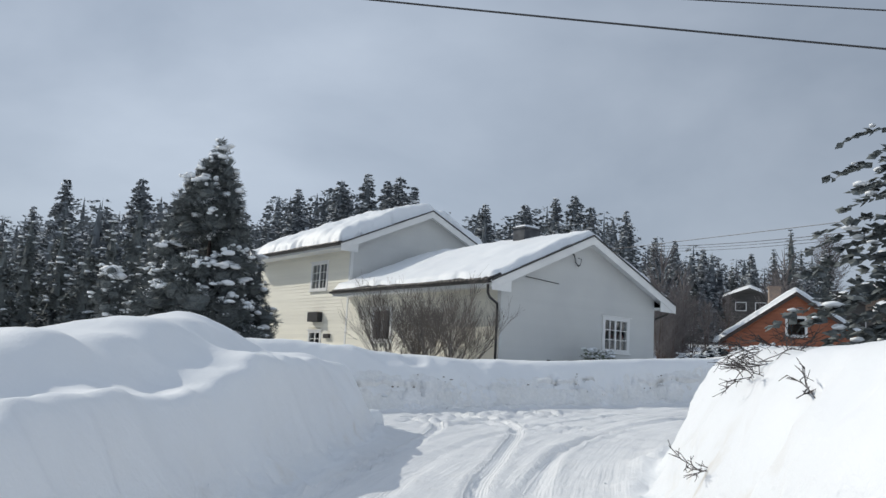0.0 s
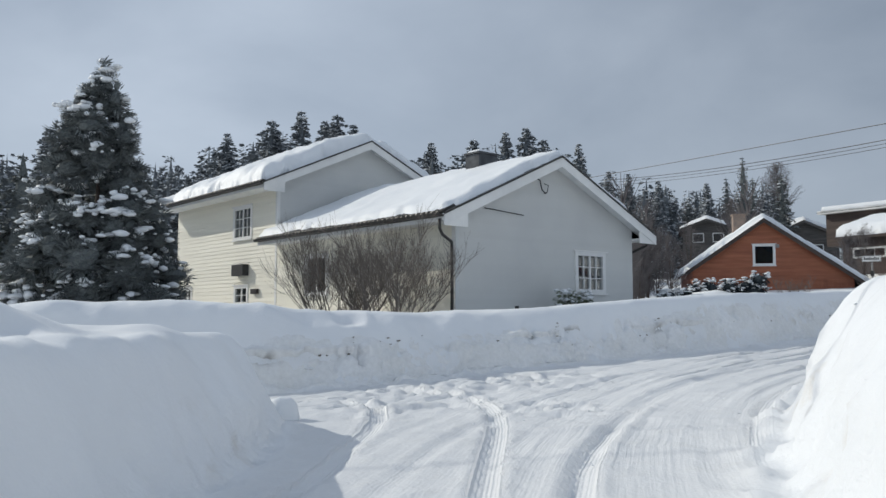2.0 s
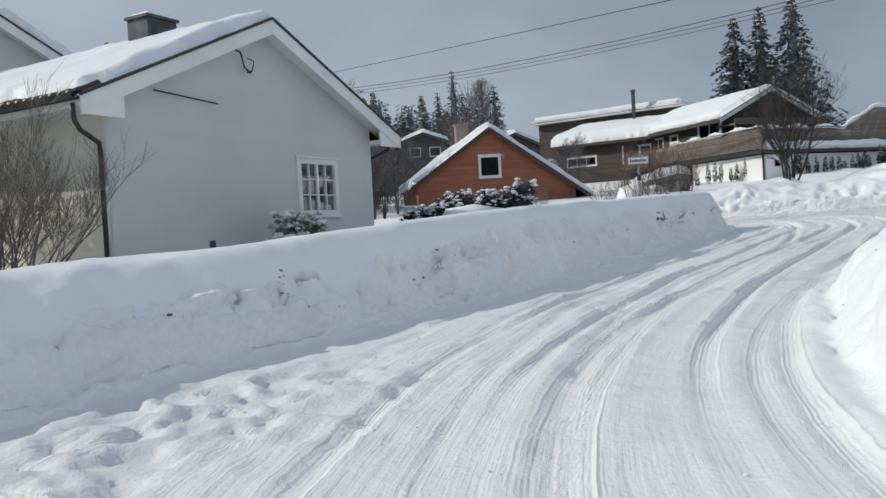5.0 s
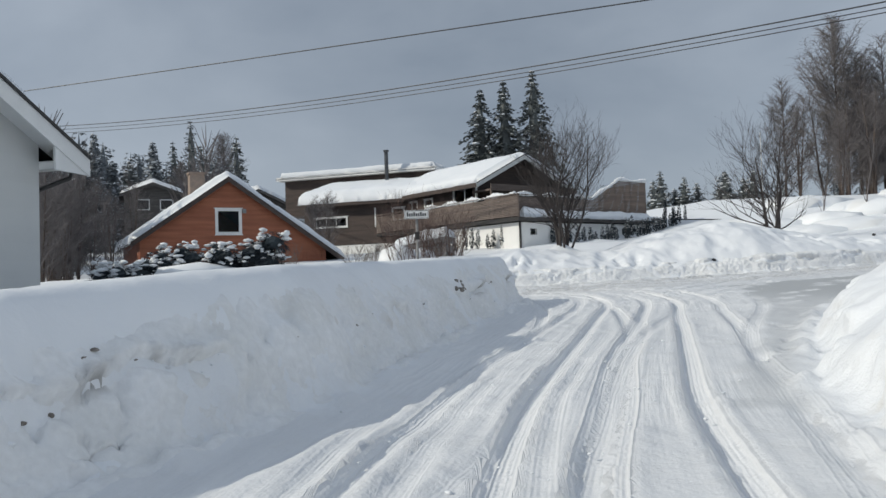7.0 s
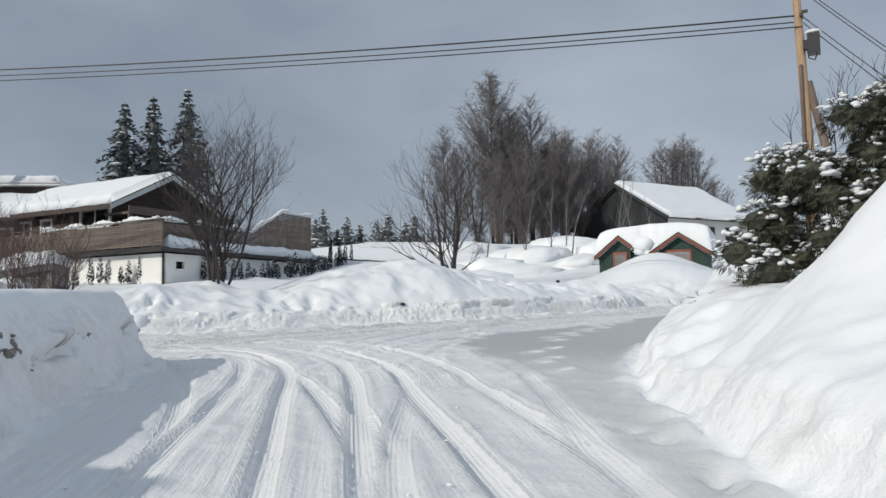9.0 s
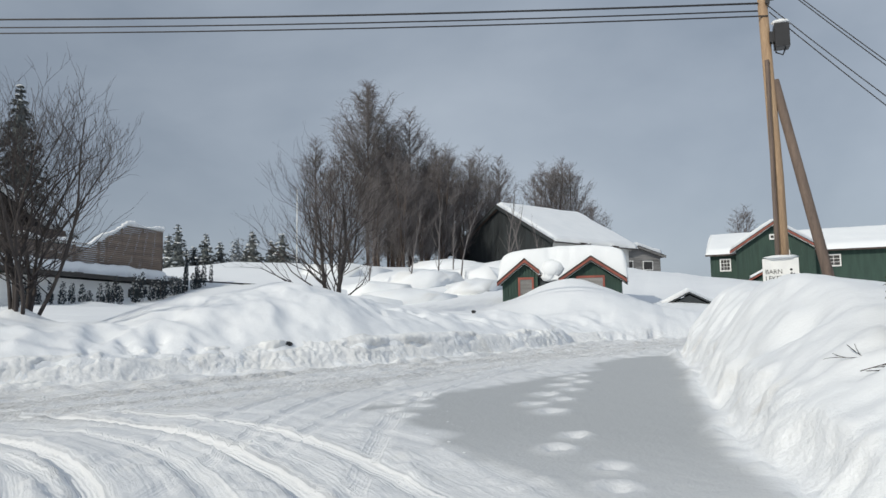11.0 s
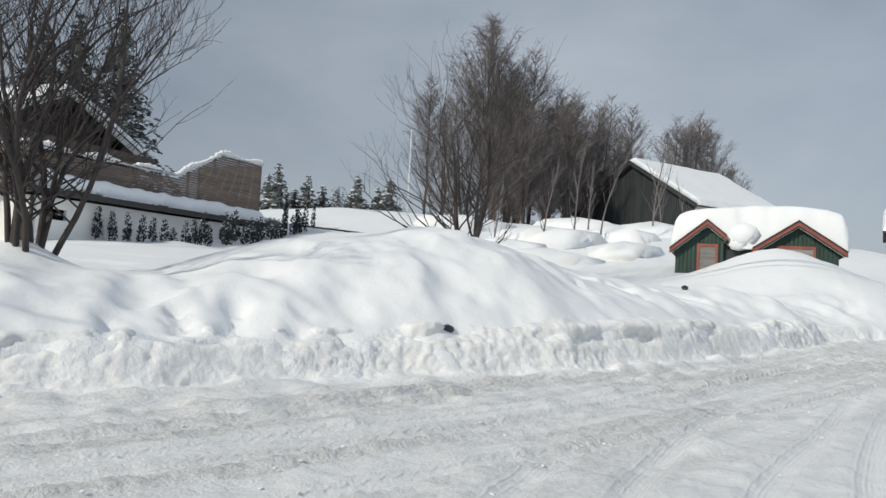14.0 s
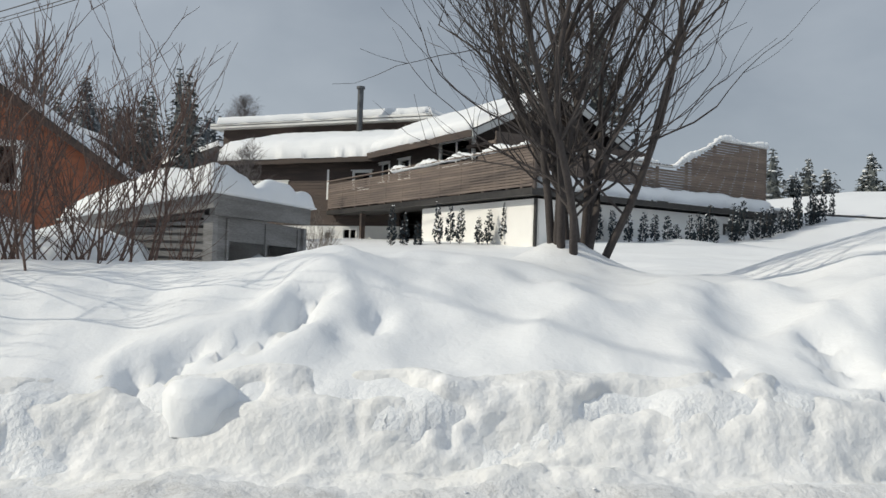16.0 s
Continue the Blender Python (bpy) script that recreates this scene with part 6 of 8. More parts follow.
# ---- utility pole, wires, signs ----
PX, PY = 39.7, 23.45
pole = thing("utility_pole", "leaning wooden utility pole with a dark prop and a black box", "utility pole", pose(PX, PY, 0))
part("shaft", MB().tube([(0.2, -0.08, 1.6), (0.1, -0.04, 6.5), (0.0, 0.14, 12.4)], [0.19, 0.165, 0.13], 14), M_POLE, pole, smooth=True)
part("prop", MB().tube([(-0.15, -1.6, 1.4), (0.1, -0.10, 9.35)], [0.16, 0.13], 12), M_PROP, pole, "dark slanting prop pole", smooth=True)
part("cable_guard", MB().tube([(-0.10, 0.12, 1.8), (-0.13, 0.10, 9.9)], [0.06, 0.06], 8), M_PROP, pole)
part("junction_box", MB().box(-0.30, 0.12, -0.52, -0.13, 10.22, 10.90).box(-0.2, 0.05, -0.13, 0.0, 10.4, 10.7), M_BLACK, pole, "black junction box")
part("box_loop", MB().tube([(-0.1, -0.12, 10.4), (-0.1, -0.16, 10.1), (-0.1, -0.34, 10.02), (-0.1, -0.42, 10.22)], [0.025] * 4, 6), M_BLACK, pole)
part("bracket", MB().box(-0.2, 0.2, -0.06, 0.06, 11.55, 11.65).box(-0.06, 0.06, -0.2, 0.2, 11.7, 11.78), M_DARKM, pole)
solid("box_snow", MB().lump((PX - 0.1, PY - 0.32, 10.95), 0.2, 0.26, 0.12, random.Random(3)), M_SNOW, "small cap of snow on the junction box", "snow", smooth=True)


def wire(a, b, sag, r, group):
    a, b = Vector(a), Vector(b)
    n = 28
    pts = [a.lerp(b, i / n) - Vector((0, 0, 4 * sag * (i / n) * (1 - i / n))) for i in range(n + 1)]
    solid("overhead_wire", MB().tube(pts, [r] * (n + 1), 5), M_BLACK, "thin black overhead cable sagging between poles", "cable", group=group)


for k, (dx, dz) in enumerate(((0.0, 0.0), (0.12, -0.18), (-0.1, -0.42))):
    wire((PX + dx, PY, 11.62 + dz), (26 + 1.5 * dx, 104, 17.7 + 1.6 * dz), 1.25, 0.022 if k else 0.03, "cables to the hill")
wire((37, -9, 6.8), (-3, 103, 13.0), 0.4, 0.018, "cables across the road")
wire((-40, 27.2, 16.0), (46, 10.0, 4.2), 0.9, 0.024, "cables across the road")
wire((-40, 30.5, 16.4), (46, 9.0, 5.4), 0.5, 0.018, "cables across the road")
for k in range(2):
    wire((PX + 0.15 * k, PY - 0.05, 11.35 + 0.25 * k), (39.4 + 0.1 * k, 14.2 - 0.2 * k, 2.2 + 0.35 * k), 0.25, 0.016, "service lines")
    wire((PX + 0.2 * k, PY + 0.1, 12.6 + 0.2 * k), (39.2 + 0.1 * k, 13.0, 2.3 + 0.3 * k), 0.25, 0.016, "service lines")

# street-name plate: the name is left as plain bars
sign = thing("street_sign", "white street-name plate on a grey post behind the bank", "street sign", pose(18.5, 35.0, 0, 0, 0, -40))
part("post", MB().tube([(0, 0, 1.4), (0, 0, 3.35)], [0.035, 0.035], 10), M_GREYWOOD, sign, smooth=True)
part("post_cap", box(-0.06, 0.06, -0.05, 0.05, 2.75, 2.95), M_DARKM, sign)
part("plate", box(-0.31, 0.31, -0.07, -0.045, 3.28, 3.50), M_SIGN, sign, "white enamel plate with a dark border")
mb = MB()
for x0, x1, z0, z1 in ((-0.29, 0.29, 3.478, 3.49), (-0.29, 0.29, 3.29, 3.302), (-0.295, -0.285, 3.29, 3.49), (0.285, 0.295, 3.29, 3.49)):
    mb.box(x0, x1, -0.075, -0.0702, z0, z1)
part("border", mb, M_BLACK, sign)
for i in range(9):
    part("bar", box(-0.25 + i * 0.057, -0.21 + i * 0.057, -0.075, -0.0702, 3.34, 3.42 if i % 3 else 3.45), M_BLACK, sign)

# children-at-play board by the pole
play = thing("play_sign", "white board with dark lettering and a small figure in the snow", "sign board", pose(39.2, 23.55, 0, 0, 0, -95))
part("board", box(-0.46, 0.46, 0.0, 0.03, 3.45, 4.22), M_SIGN, play)
part("stake", MB().box(-0.3, -0.24, 0.03, 0.08, 2.2, 4.1).box(0.24, 0.3, 0.03, 0.08, 2.2, 4.1), M_GREYWOOD, play)
for txt, zz in (("BARN", 3.80), ("LEKER", 3.62)):
    cu = bpy.data.curves.new("lettering", "FONT")
    cu.body, cu.size, cu.extrude = txt, 0.17, 0.002
    tx = new("lettering", cu)
    tx.data.materials.append(M_BLACK)
    tx.parent = play
    tx.matrix_local = pose(-0.40, -0.004, zz, 90, 0, 0)
part("figure", MB().tube([(0.28, -0.008, 3.66), (0.26, -0.008, 3.82)], [0.035, 0.03], 6).tube([(0.26, -0.008, 3.68), (0.2, -0.008, 3.55)], [0.018, 0.014], 5).tube([(0.28, -0.008, 3.68), (0.34, -0.008, 3.56)], [0.018, 0.014], 5)
     .tube([(0.2, -0.008, 3.72), (0.35, -0.008, 3.80)], [0.014, 0.014], 5).lump((0.26, -0.008, 3.90), 0.04, 0.006, 0.045, random.Random(2)), M_BLACK, play)
solid("board_snow", MB().lump((39.2, 23.55, 4.25), 0.2, 0.45, 0.07, random.Random(5)), M_SNOW, "snow along the top of the board", "snow", smooth=True)


# ---- plants ----
def grow(mb, p, d, length, r, level, rnd, kids, spread, up, n=4, taper=0.55, segs=3, kink=0.10):
    """One limb and, from it, the next ones."""
    pts, rad = [p.copy()], [r]
    q, dd = p.copy(), d.normalized()
    for i in range(segs):
        dd = (dd + Vector((rnd.gauss(0, kink), rnd.gauss(0, kink), rnd.gauss(0, kink * 0.7) + up * 0.12))).normalized()
        q = q + dd * (length / segs)
        pts.append(q.copy())
        rad.append(r * (1 - (1 - taper) * (i + 1) / segs) if level else max(r * (1 - 0.85 * (i + 1) / segs), 0.0025))
    mb.tube(pts, rad, n if level > 1 else 3, cap=False)
    if not level:
        return
    cnt = kids[level - 1]
    for k in range(cnt):
        f = rnd.uniform(0.25, 1.0) if k else 1.0
        i = min(int(f * segs), segs - 1)
        o = pts[i].lerp(pts[i + 1], f * segs - i)
        ax = Vector((rnd.gauss(0, 1), rnd.gauss(0, 1), rnd.gauss(0, 0.6))).normalized()
        nd = (dd + ax * spread * rnd.uniform(0.6, 1.25)).normalized()
        nd.z += up * 0.3
        grow(mb, o, nd, length * rnd.uniform(0.48, 0.78), max(r * rnd.uniform(0.36, 0.55), 0.0045), level - 1, rnd, kids, spread, up, n, taper, max(2, segs - 1), kink)


def bare_tree(stems, height, lean, r, kids, spread, up, seed, base=0.2, twig=0.62, kink=0.10, wander=0.05, fork=0.0):
    """Trunk part and crown part of a leafless tree with one or more stems."""
    rnd = random.Random(seed)
    trunk, crown = MB(), MB()
    for s in range(stems):
        a = 2 * math.pi * s / stems + rnd.uniform(-0.4, 0.4)
        tilt = lean * rnd.uniform(0.35, 1.2) if stems > 1 else lean * 0.2
        d = Vector((math.cos(a) * tilt, math.sin(a) * tilt, 1)).normalized()
        p = Vector((math.cos(a) * base, math.sin(a) * base, -0.5)) if stems > 1 else Vector((0, 0, -0.5))
        L = height * rnd.uniform(0.75, 1.05)
        todo = [(p, d, L * 0.8, r, 0)]
        while todo:
            p0, d0, run, r0, gen = todo.pop()
            n = 7 if wander < 0.06 else 12
            pts, rad, q, dd, drift = [p0], [r0], p0.copy(), d0, Vector((0, 0, 0))
            for i in range(n):
                drift = drift * 0.6 + Vector((rnd.gauss(0, wander), rnd.gauss(0, wander), 0))
                dd = (dd + drift + Vector((0, 0, 0.05 * up * 7 / n))).normalized()
                q = q + dd * (run / n)
                pts.append(q.copy())
                rad.append(r0 * (1 - 0.8 * (i + 1) / n))
                if gen < 2 and 0.2 < i / n < 0.75 and rnd.random() < fork:
                    side = Vector((rnd.gauss(0, 1), rnd.gauss(0, 1), 0.2)).normalized()
                    todo.append((q.copy(), (dd + side * rnd.uniform(0.3, 0.6)).normalized(), run * (1 - i / n) * rnd.uniform(0.75, 1.05), rad[-1] * 0.75, gen + 1))
            trunk.tube(pts, rad, 7)
            m = int((5 + height * 1.6) * run / (L * 0.8))
            for k in range(m):
                f = rnd.uniform(0.22, 1.0)
                i = min(int(f * n), n - 1)
                o = pts[i].lerp(pts[i + 1], f * n - i)
                b = rnd.uniform(0, 2 * math.pi)
                nd = Vector((math.cos(b) * spread, math.sin(b) * spread, 0.35 + 0.6 * f + up * 0.3))
                grow(crown, o, nd, L * twig * (0.20 + 0.30 * (1 - f)) * rnd.uniform(0.7, 1.2) * (0.55 + 0.45 * run / (L * 0.8)), max(r0 * (1 - 0.8 * f) * 0.42, 0.006), len(kids), rnd, kids, 0.55, up, 4, segs=3 if kink < 0.12 else 5, kink=kink)
    return trunk, crown


def deciduous(name, label, x, y, z, args, bark, twigs, group="", turn=0, category="bare tree"):
    t, c = bare_tree(**args)
    ob = thing(name, label, category, pose(x, y, z, 0, 0, turn), group)
    part("trunk", t, bark, ob, smooth=True)
    part("crown", c, twigs, ob)
    return ob


def conifer_mesh(h, r, seed, whorls=26, arms=9, droop=0.35, skirt=0.06, shape=0.85, snow=0.3, sprays=5, spray=0.34, ragged=0.25, flat=False, core=0.0):
    """Needle sprays on drooping arms, trunk, and clumps of snow lying on them."""
    rnd = random.Random(seed)
    crown, snowy, trunk = MB(), MB(), MB()
    trunk.tube([(0, 0, -0.4), (0, 0, h * 0.5), (0, 0, h * 0.98)], [0.045 * r + 0.03 * h * 0.3, 0.02 * h, 0.01], 8)
    for t in range(int(8 if core else 0)):
        # the dense inside of the crown, as ragged skirts
        f = t / 8
        k, n = len(crown.v), 9
        a0 = rnd.uniform(0, 6.28)
        for j in range(n):
            a = a0 + 2 * math.pi * j / n
            q = r * (1 - f) ** shape * core * rnd.uniform(0.6, 1.2)
            crown.v.append((q * math.cos(a), q * math.sin(a), h * (skirt + (1 - skirt) * f) - h * rnd.uniform(0.0, 0.06)))
        crown.v.append((0, 0, h * min(1.0, skirt + (1 - skirt) * (f + 0.24))))
        crown.f += [(k + j, k + (j + 1) % n, k + n) for j in range(n)]
    for w in range(whorls):
        f = (w + rnd.uniform(-0.4, 0.4)) / whorls
        f = min(max(f, 0.0), 0.985)
        z = h * (skirt + (1 - skirt) * f)
        reach = r * (1 - f) ** shape * (1 - 0.25 * max(0, 0.12 - f) / 0.12)
        z0 = z
        for a in range(max(4, int(arms * (1 - 0.45 * f)))):
            az = rnd.uniform(0, 2 * math.pi)
            z = z0 + rnd.uniform(-1.1, 1.1) * h / whorls * (1 - f)
            L = reach * rnd.uniform(1 - ragged, 1 + ragged * 0.55) + 0.06
            out = Vector((math.cos(az), math.sin(az), 0))
            side = Vector((-out.y, out.x, 0))
            dr = droop * rnd.uniform(0.5, 1.4)
            tip = out * L + Vector((0, 0, z - dr * L + 0.15 * dr * L))
            root = Vector((0, 0, z))
            for s in range(sprays):
                g = rnd.uniform(0.30, 1.0)
                c = root.lerp(tip, g) + Vector((0, 0, 0.10 * L * math.sin(math.pi * g)))
                ln = spray * rnd.uniform(0.6, 1.3) * (0.3 + 0.7 * reach / r)
                wd = ln * rnd.uniform(0.28, 0.5)
                fw = (out * rnd.uniform(0.4, 1.0) + side * rnd.uniform(-0.9, 0.9) + Vector((0, 0, rnd.uniform(-0.55, 0.25)))).normalized()
                sd = fw.cross(Vector((rnd.gauss(0, 0.5), rnd.gauss(0, 0.5), 1))).normalized()
                nn = sd.cross(fw)
                e = c + fw * ln
                m1, m2 = c + fw * ln * 0.45 + sd * wd, c + fw * ln * 0.45 - sd * wd
                k = len(crown.v)
                if flat:
                    crown.v += [tuple(c), tuple(m1), tuple(e), tuple(m2)]
                    crown.f += [(k, k + 1, k + 2), (k, k + 2, k + 3)]
                    continue
                mid = c + fw * ln * 0.5 + nn * wd * 0.35
                crown.v += [tuple(c), tuple(m1), tuple(e), tuple(m2), tuple(mid)]
                crown.f += [(k, k + 1, k + 4), (k + 1, k + 2, k + 4), (k + 2, k + 3, k + 4), (k + 3, k, k + 4)]
            if rnd.random() < snow:
                g = rnd.uniform(0.55, 0.98)
                c = root.lerp(tip, g) + Vector((0, 0, 0.10 * L * math.sin(math.pi * g) + 0.05))
                s = spray * rnd.uniform(0.22, 0.62) * (0.6 + 0.4 * reach / r)
                snowy.lump(c, s * rnd.uniform(0.8, 1.5), s * rnd.uniform(0.8, 1.5), s * 0.55, rnd, 5)
    return trunk, crown, snowy


def conifer(name, label, x, y, z, material=None, group="", category="conifer", turn=0, **kw):
    t, c, s = conifer_mesh(**kw)
    ob = thing(name, label, category, pose(x, y, z, 0, 0, turn), group)
    part("trunk", t, M_BARK, ob, smooth=True)
    part("crown", c, material or M_NEEDLE, ob)
    if s.v:
        part("snow_clumps", s, M_SNOW, ob, "clumps of snow on the branches", smooth=True)
    return ob


def bush_mesh(blobs, seed, frond, density, snow, rise=0.1, sag=0.5, clump=0.5, core=0.78):
    """Leafy sprays all over a heap of rounded masses, dark inside, snow lying on the upper sides."""
    rnd = random.Random(seed)
    crown, snowy = MB(), MB()
    for bx, by, bz, br, bh in blobs:
        crown.lump((bx, by, bz), br * core, br * core, bh * core * 1.15, rnd, 8)
        for k in range(int(density * 12 * br * (br + bh) / 2)):
            d = Vector((rnd.gauss(0, 1), rnd.gauss(0, 1), rnd.gauss(0, 1))).normalized()
            p = Vector((bx + d.x * br * (q := rnd.uniform(0.74, 1.0)), by + d.y * br * q, bz + d.z * bh * q))
            fw = (d * rnd.uniform(0.5, 1.0) + Vector((rnd.gauss(0, 0.4), rnd.gauss(0, 0.4), rise + rnd.gauss(0, 0.25)))).normalized()
            ln = frond * rnd.uniform(0.55, 1.25)
            sd = fw.cross(Vector((rnd.gauss(0, 0.6), rnd.gauss(0, 0.6), 1))).normalized()
            end = p + fw * ln - Vector((0, 0, sag * ln * rnd.uniform(0.3, 1.0)))
            mid = p + fw * ln * 0.55
            for wd, off in ((0.09, 0.0), (0.065, 0.36), (0.065, -0.36)):
                e = mid + (end - mid) * (1 - abs(off)) + sd * ln * off
                j = len(crown.v)
                r0 = p + sd * ln * off * 0.3
                crown.v += [tuple(r0), tuple(r0.lerp(e, 0.5) + sd * ln * wd), tuple(e), tuple(r0.lerp(e, 0.5) - sd * ln * wd)]
                crown.f += [(j, j + 1, j + 2, j + 3)]
            if d.z > -0.05 and rnd.random() < snow * (0.25 + d.z) and q > 0.86:
                c = clump * frond * rnd.uniform(0.35, 1.3)
                for j in range(rnd.choice((1, 2, 4))):
                    o = Vector((rnd.gauss(0, 0.8), rnd.gauss(0, 0.8), rnd.gauss(0.25, 0.45))) * c
                    e = c * rnd.uniform(0.5, 1.1)
                    snowy.lump(mid + o, e * rnd.uniform(0.7, 1.5), e * rnd.uniform(0.7, 1.5), e * rnd.uniform(0.5, 0.9), rnd, 5)
    return crown, snowy


def evergreen(name, label, x, y, z, blobs, material, category="evergreen", group="", trunk=1.0, **kw):
    c, sn = bush_mesh(blobs, **kw)
    ob = thing(name, label, category, pose(x, y, z), group)
    part("trunk", MB().tube([(0, 0, -0.5), (0, 0, trunk)], [0.05 * trunk ** 0.5, 0.03], 7), M_BARK, ob, smooth=True)
    part("crown", c, material, ob)
    if sn.v:
        part("snow_clumps", sn, M_SNOW, ob, "clumps of snow on the branches", smooth=True)
    return ob


rk = random.Random(77)
tall = []
for k in range(120):
    f = rk.random() ** 1.25
    rr_ = 2.6 * (1 - f) ** 0.58 * rk.uniform(0.55, 1.0)
    a = rk.uniform(0, 6.28)
    b_ = 0.36 + 0.42 * (1 - f)
    tall.append((rr_ * math.cos(a), rr_ * math.sin(a), 0.5 + 7.6 * f, b_ * rk.uniform(0.75, 1.15), b_ * 0.8))
tall += [(0.1, 0.05, 8.3, 0.26, 0.42), (0.05, 0.0, 8.7, 0.15, 0.3), (0.62, -0.5, 7.6, 0.24, 0.45), (0.66, -0.52, 8.05, 0.11, 0.32)]
evergreen("conifer", "tall dark bushy conifer dusted with snow beside the white house", -8.6, 32.6, gz(-8.6, 32.6) - 0.2, tall, M_NEEDLE, "conifer", trunk=7.5, seed=1, frond=0.33, density=52, snow=0.15, rise=0.3, sag=0.45, clump=0.5)
heap = [(0.3 * math.cos(2.4 * k) * (1 - 0.05 * k), 0.3 * math.sin(2.4 * k), 0.5 + 0.17 * k, 0.36 - 0.012 * k, 0.24) for k in range(11)]
bowed = evergreen("young_spruce", "small conifer bowed under heavy caps of snow by the bank", -11.7, 31.2, 1.75, heap, M_NEEDLE, "conifer", trunk=1.8, seed=2, frond=0.24, density=70, snow=0.3, rise=0.1, sag=0.8, clump=0.45)
part("snow_cap", MB().lump((0.0, 0.0, 2.27), 0.42, 0.38, 0.26, random.Random(4), 12).lump((0.25, -0.15, 2.05), 0.34, 0.3, 0.22, random.Random(6), 10), M_SNOW, bowed, "thick cap of snow", smooth=True)
ry = random.Random(66)
for k, (x, y, top, rad) in enumerate(((-20.3, 41.6, 7.4, 1.5), (-20.6, 45.9, 8.3, 1.9), (-16.1, 41.4, 7.6, 1.6), (-14.3, 40.0, 8.0, 1.7), (-12.4, 38.5, 7.9, 1.6), (-19.3, 37.6, 5.9, 1.3), (-15.4, 37.3, 5.9, 1.3), (-11.9, 35.5, 5.9, 1.2), (-17.6, 39.4, 6.6, 1.4))):
    zb = gz(x, y) - 0.3
    conifer("young_spruce", "young spruce with snow lying on its branches", x, y, zb, group="young spruces behind the bank", h=top - zb, r=rad, seed=500 + k, whorls=24, arms=10, droop=0.4, shape=0.75, snow=0.3, sprays=11, spray=0.36, core=0.5, ragged=0.4)
conifer("spruce", "snowy conifer at the road's edge", 4.95, 7.6, gz(4.95, 7.6) - 0.3, h=3.05, r=1.25, seed=3, whorls=16, arms=11, droop=0.3, shape=0.6, snow=0.7, sprays=40, spray=0.13, ragged=0.45)
rk = random.Random(78)
for x, y, rad, top, n, sd_ in ((23.5, 23.4, 1.05, 2.5, 26, 4), (23.2, 22.4, 1.1, 3.1, 28, 6), (22.9, 21.6, 1.5, 3.7, 38, 5)):
    heap = []
    for k in range(n):
        f = rk.random()
        a, rr_ = rk.uniform(0, 6.28), rad * (1 - 0.6 * f * f) * rk.uniform(0.3, 1.0)
        b_ = rk.uniform(0.26, 0.46)
        heap.append((rr_ * math.cos(a), rr_ * math.sin(a), 0.0 + (top - 0.3) * f, b_, b_ * 0.75))
    evergreen("thuja", "bushy thuja weighed down with snow", x, y, gz(x, y) - 0.3, heap, M_THUJA, seed=sd_, frond=0.13, density=150, snow=0.30, rise=0.1, sag=0.7, clump=0.46, trunk=1.5)
    mb = MB()
    for k in range(4):
        grow(mb, Vector((rk.uniform(-0.5, 0.5), rk.uniform(-0.5, 0.5), top - 0.5)), Vector((rk.gauss(0, 0.25), rk.gauss(0, 0.25), 1)), 0.5, 0.010, 2, rk, (3, 4), 0.7, 0.5, 4)
    solid("bare_shoot", mb, M_TWIG, "leafless twigs sticking up through the thuja", "twigs", pose(x, y, gz(x, y) - 0.15))
rs = random.Random(8)
for k, (x, y, h, r) in enumerate(((79.8, 86.3, 20.8, 7.6), (76.9, 88.5, 19.7, 6.2), (74.8, 90.5, 18.7, 6.6))):
    conifer("spruce", "tall spruce lightly dusted with snow behind the brown house", x, y, 6.6, group="spruces behind the brown house", h=h, r=r * 0.9, seed=20 + k, whorls=46, arms=15, droop=0.42, shape=0.98, snow=0.12, sprays=12, spray=0.8, core=0.4, ragged=0.45)
for k, (x, y, top, r) in enumerate(((46.0, 98.2, 17.9, 2.4), (43.0, 99.3, 15.9, 2.0), (38.5, 108.5, 16.4, 2.6), (31.5, 103, 14.6, 2.6), (64, 92, 14.4, 1.8), (103, 35, 13.6, 1.2), (57, 134, 27.0, 3.4), (60, 137, 24.0, 3.0), (53, 131, 23.0, 3.0))):
    zb = gz(x, y) - 0.5
    conifer("spruce", "dark spruce on the slope", x, y, zb, group="spruces on the slope", h=top - zb, r=r, seed=40 + k, whorls=34, arms=11, droop=0.35, snow=0.25, sprays=7, spray=0.6, core=0.45, ragged=0.4)

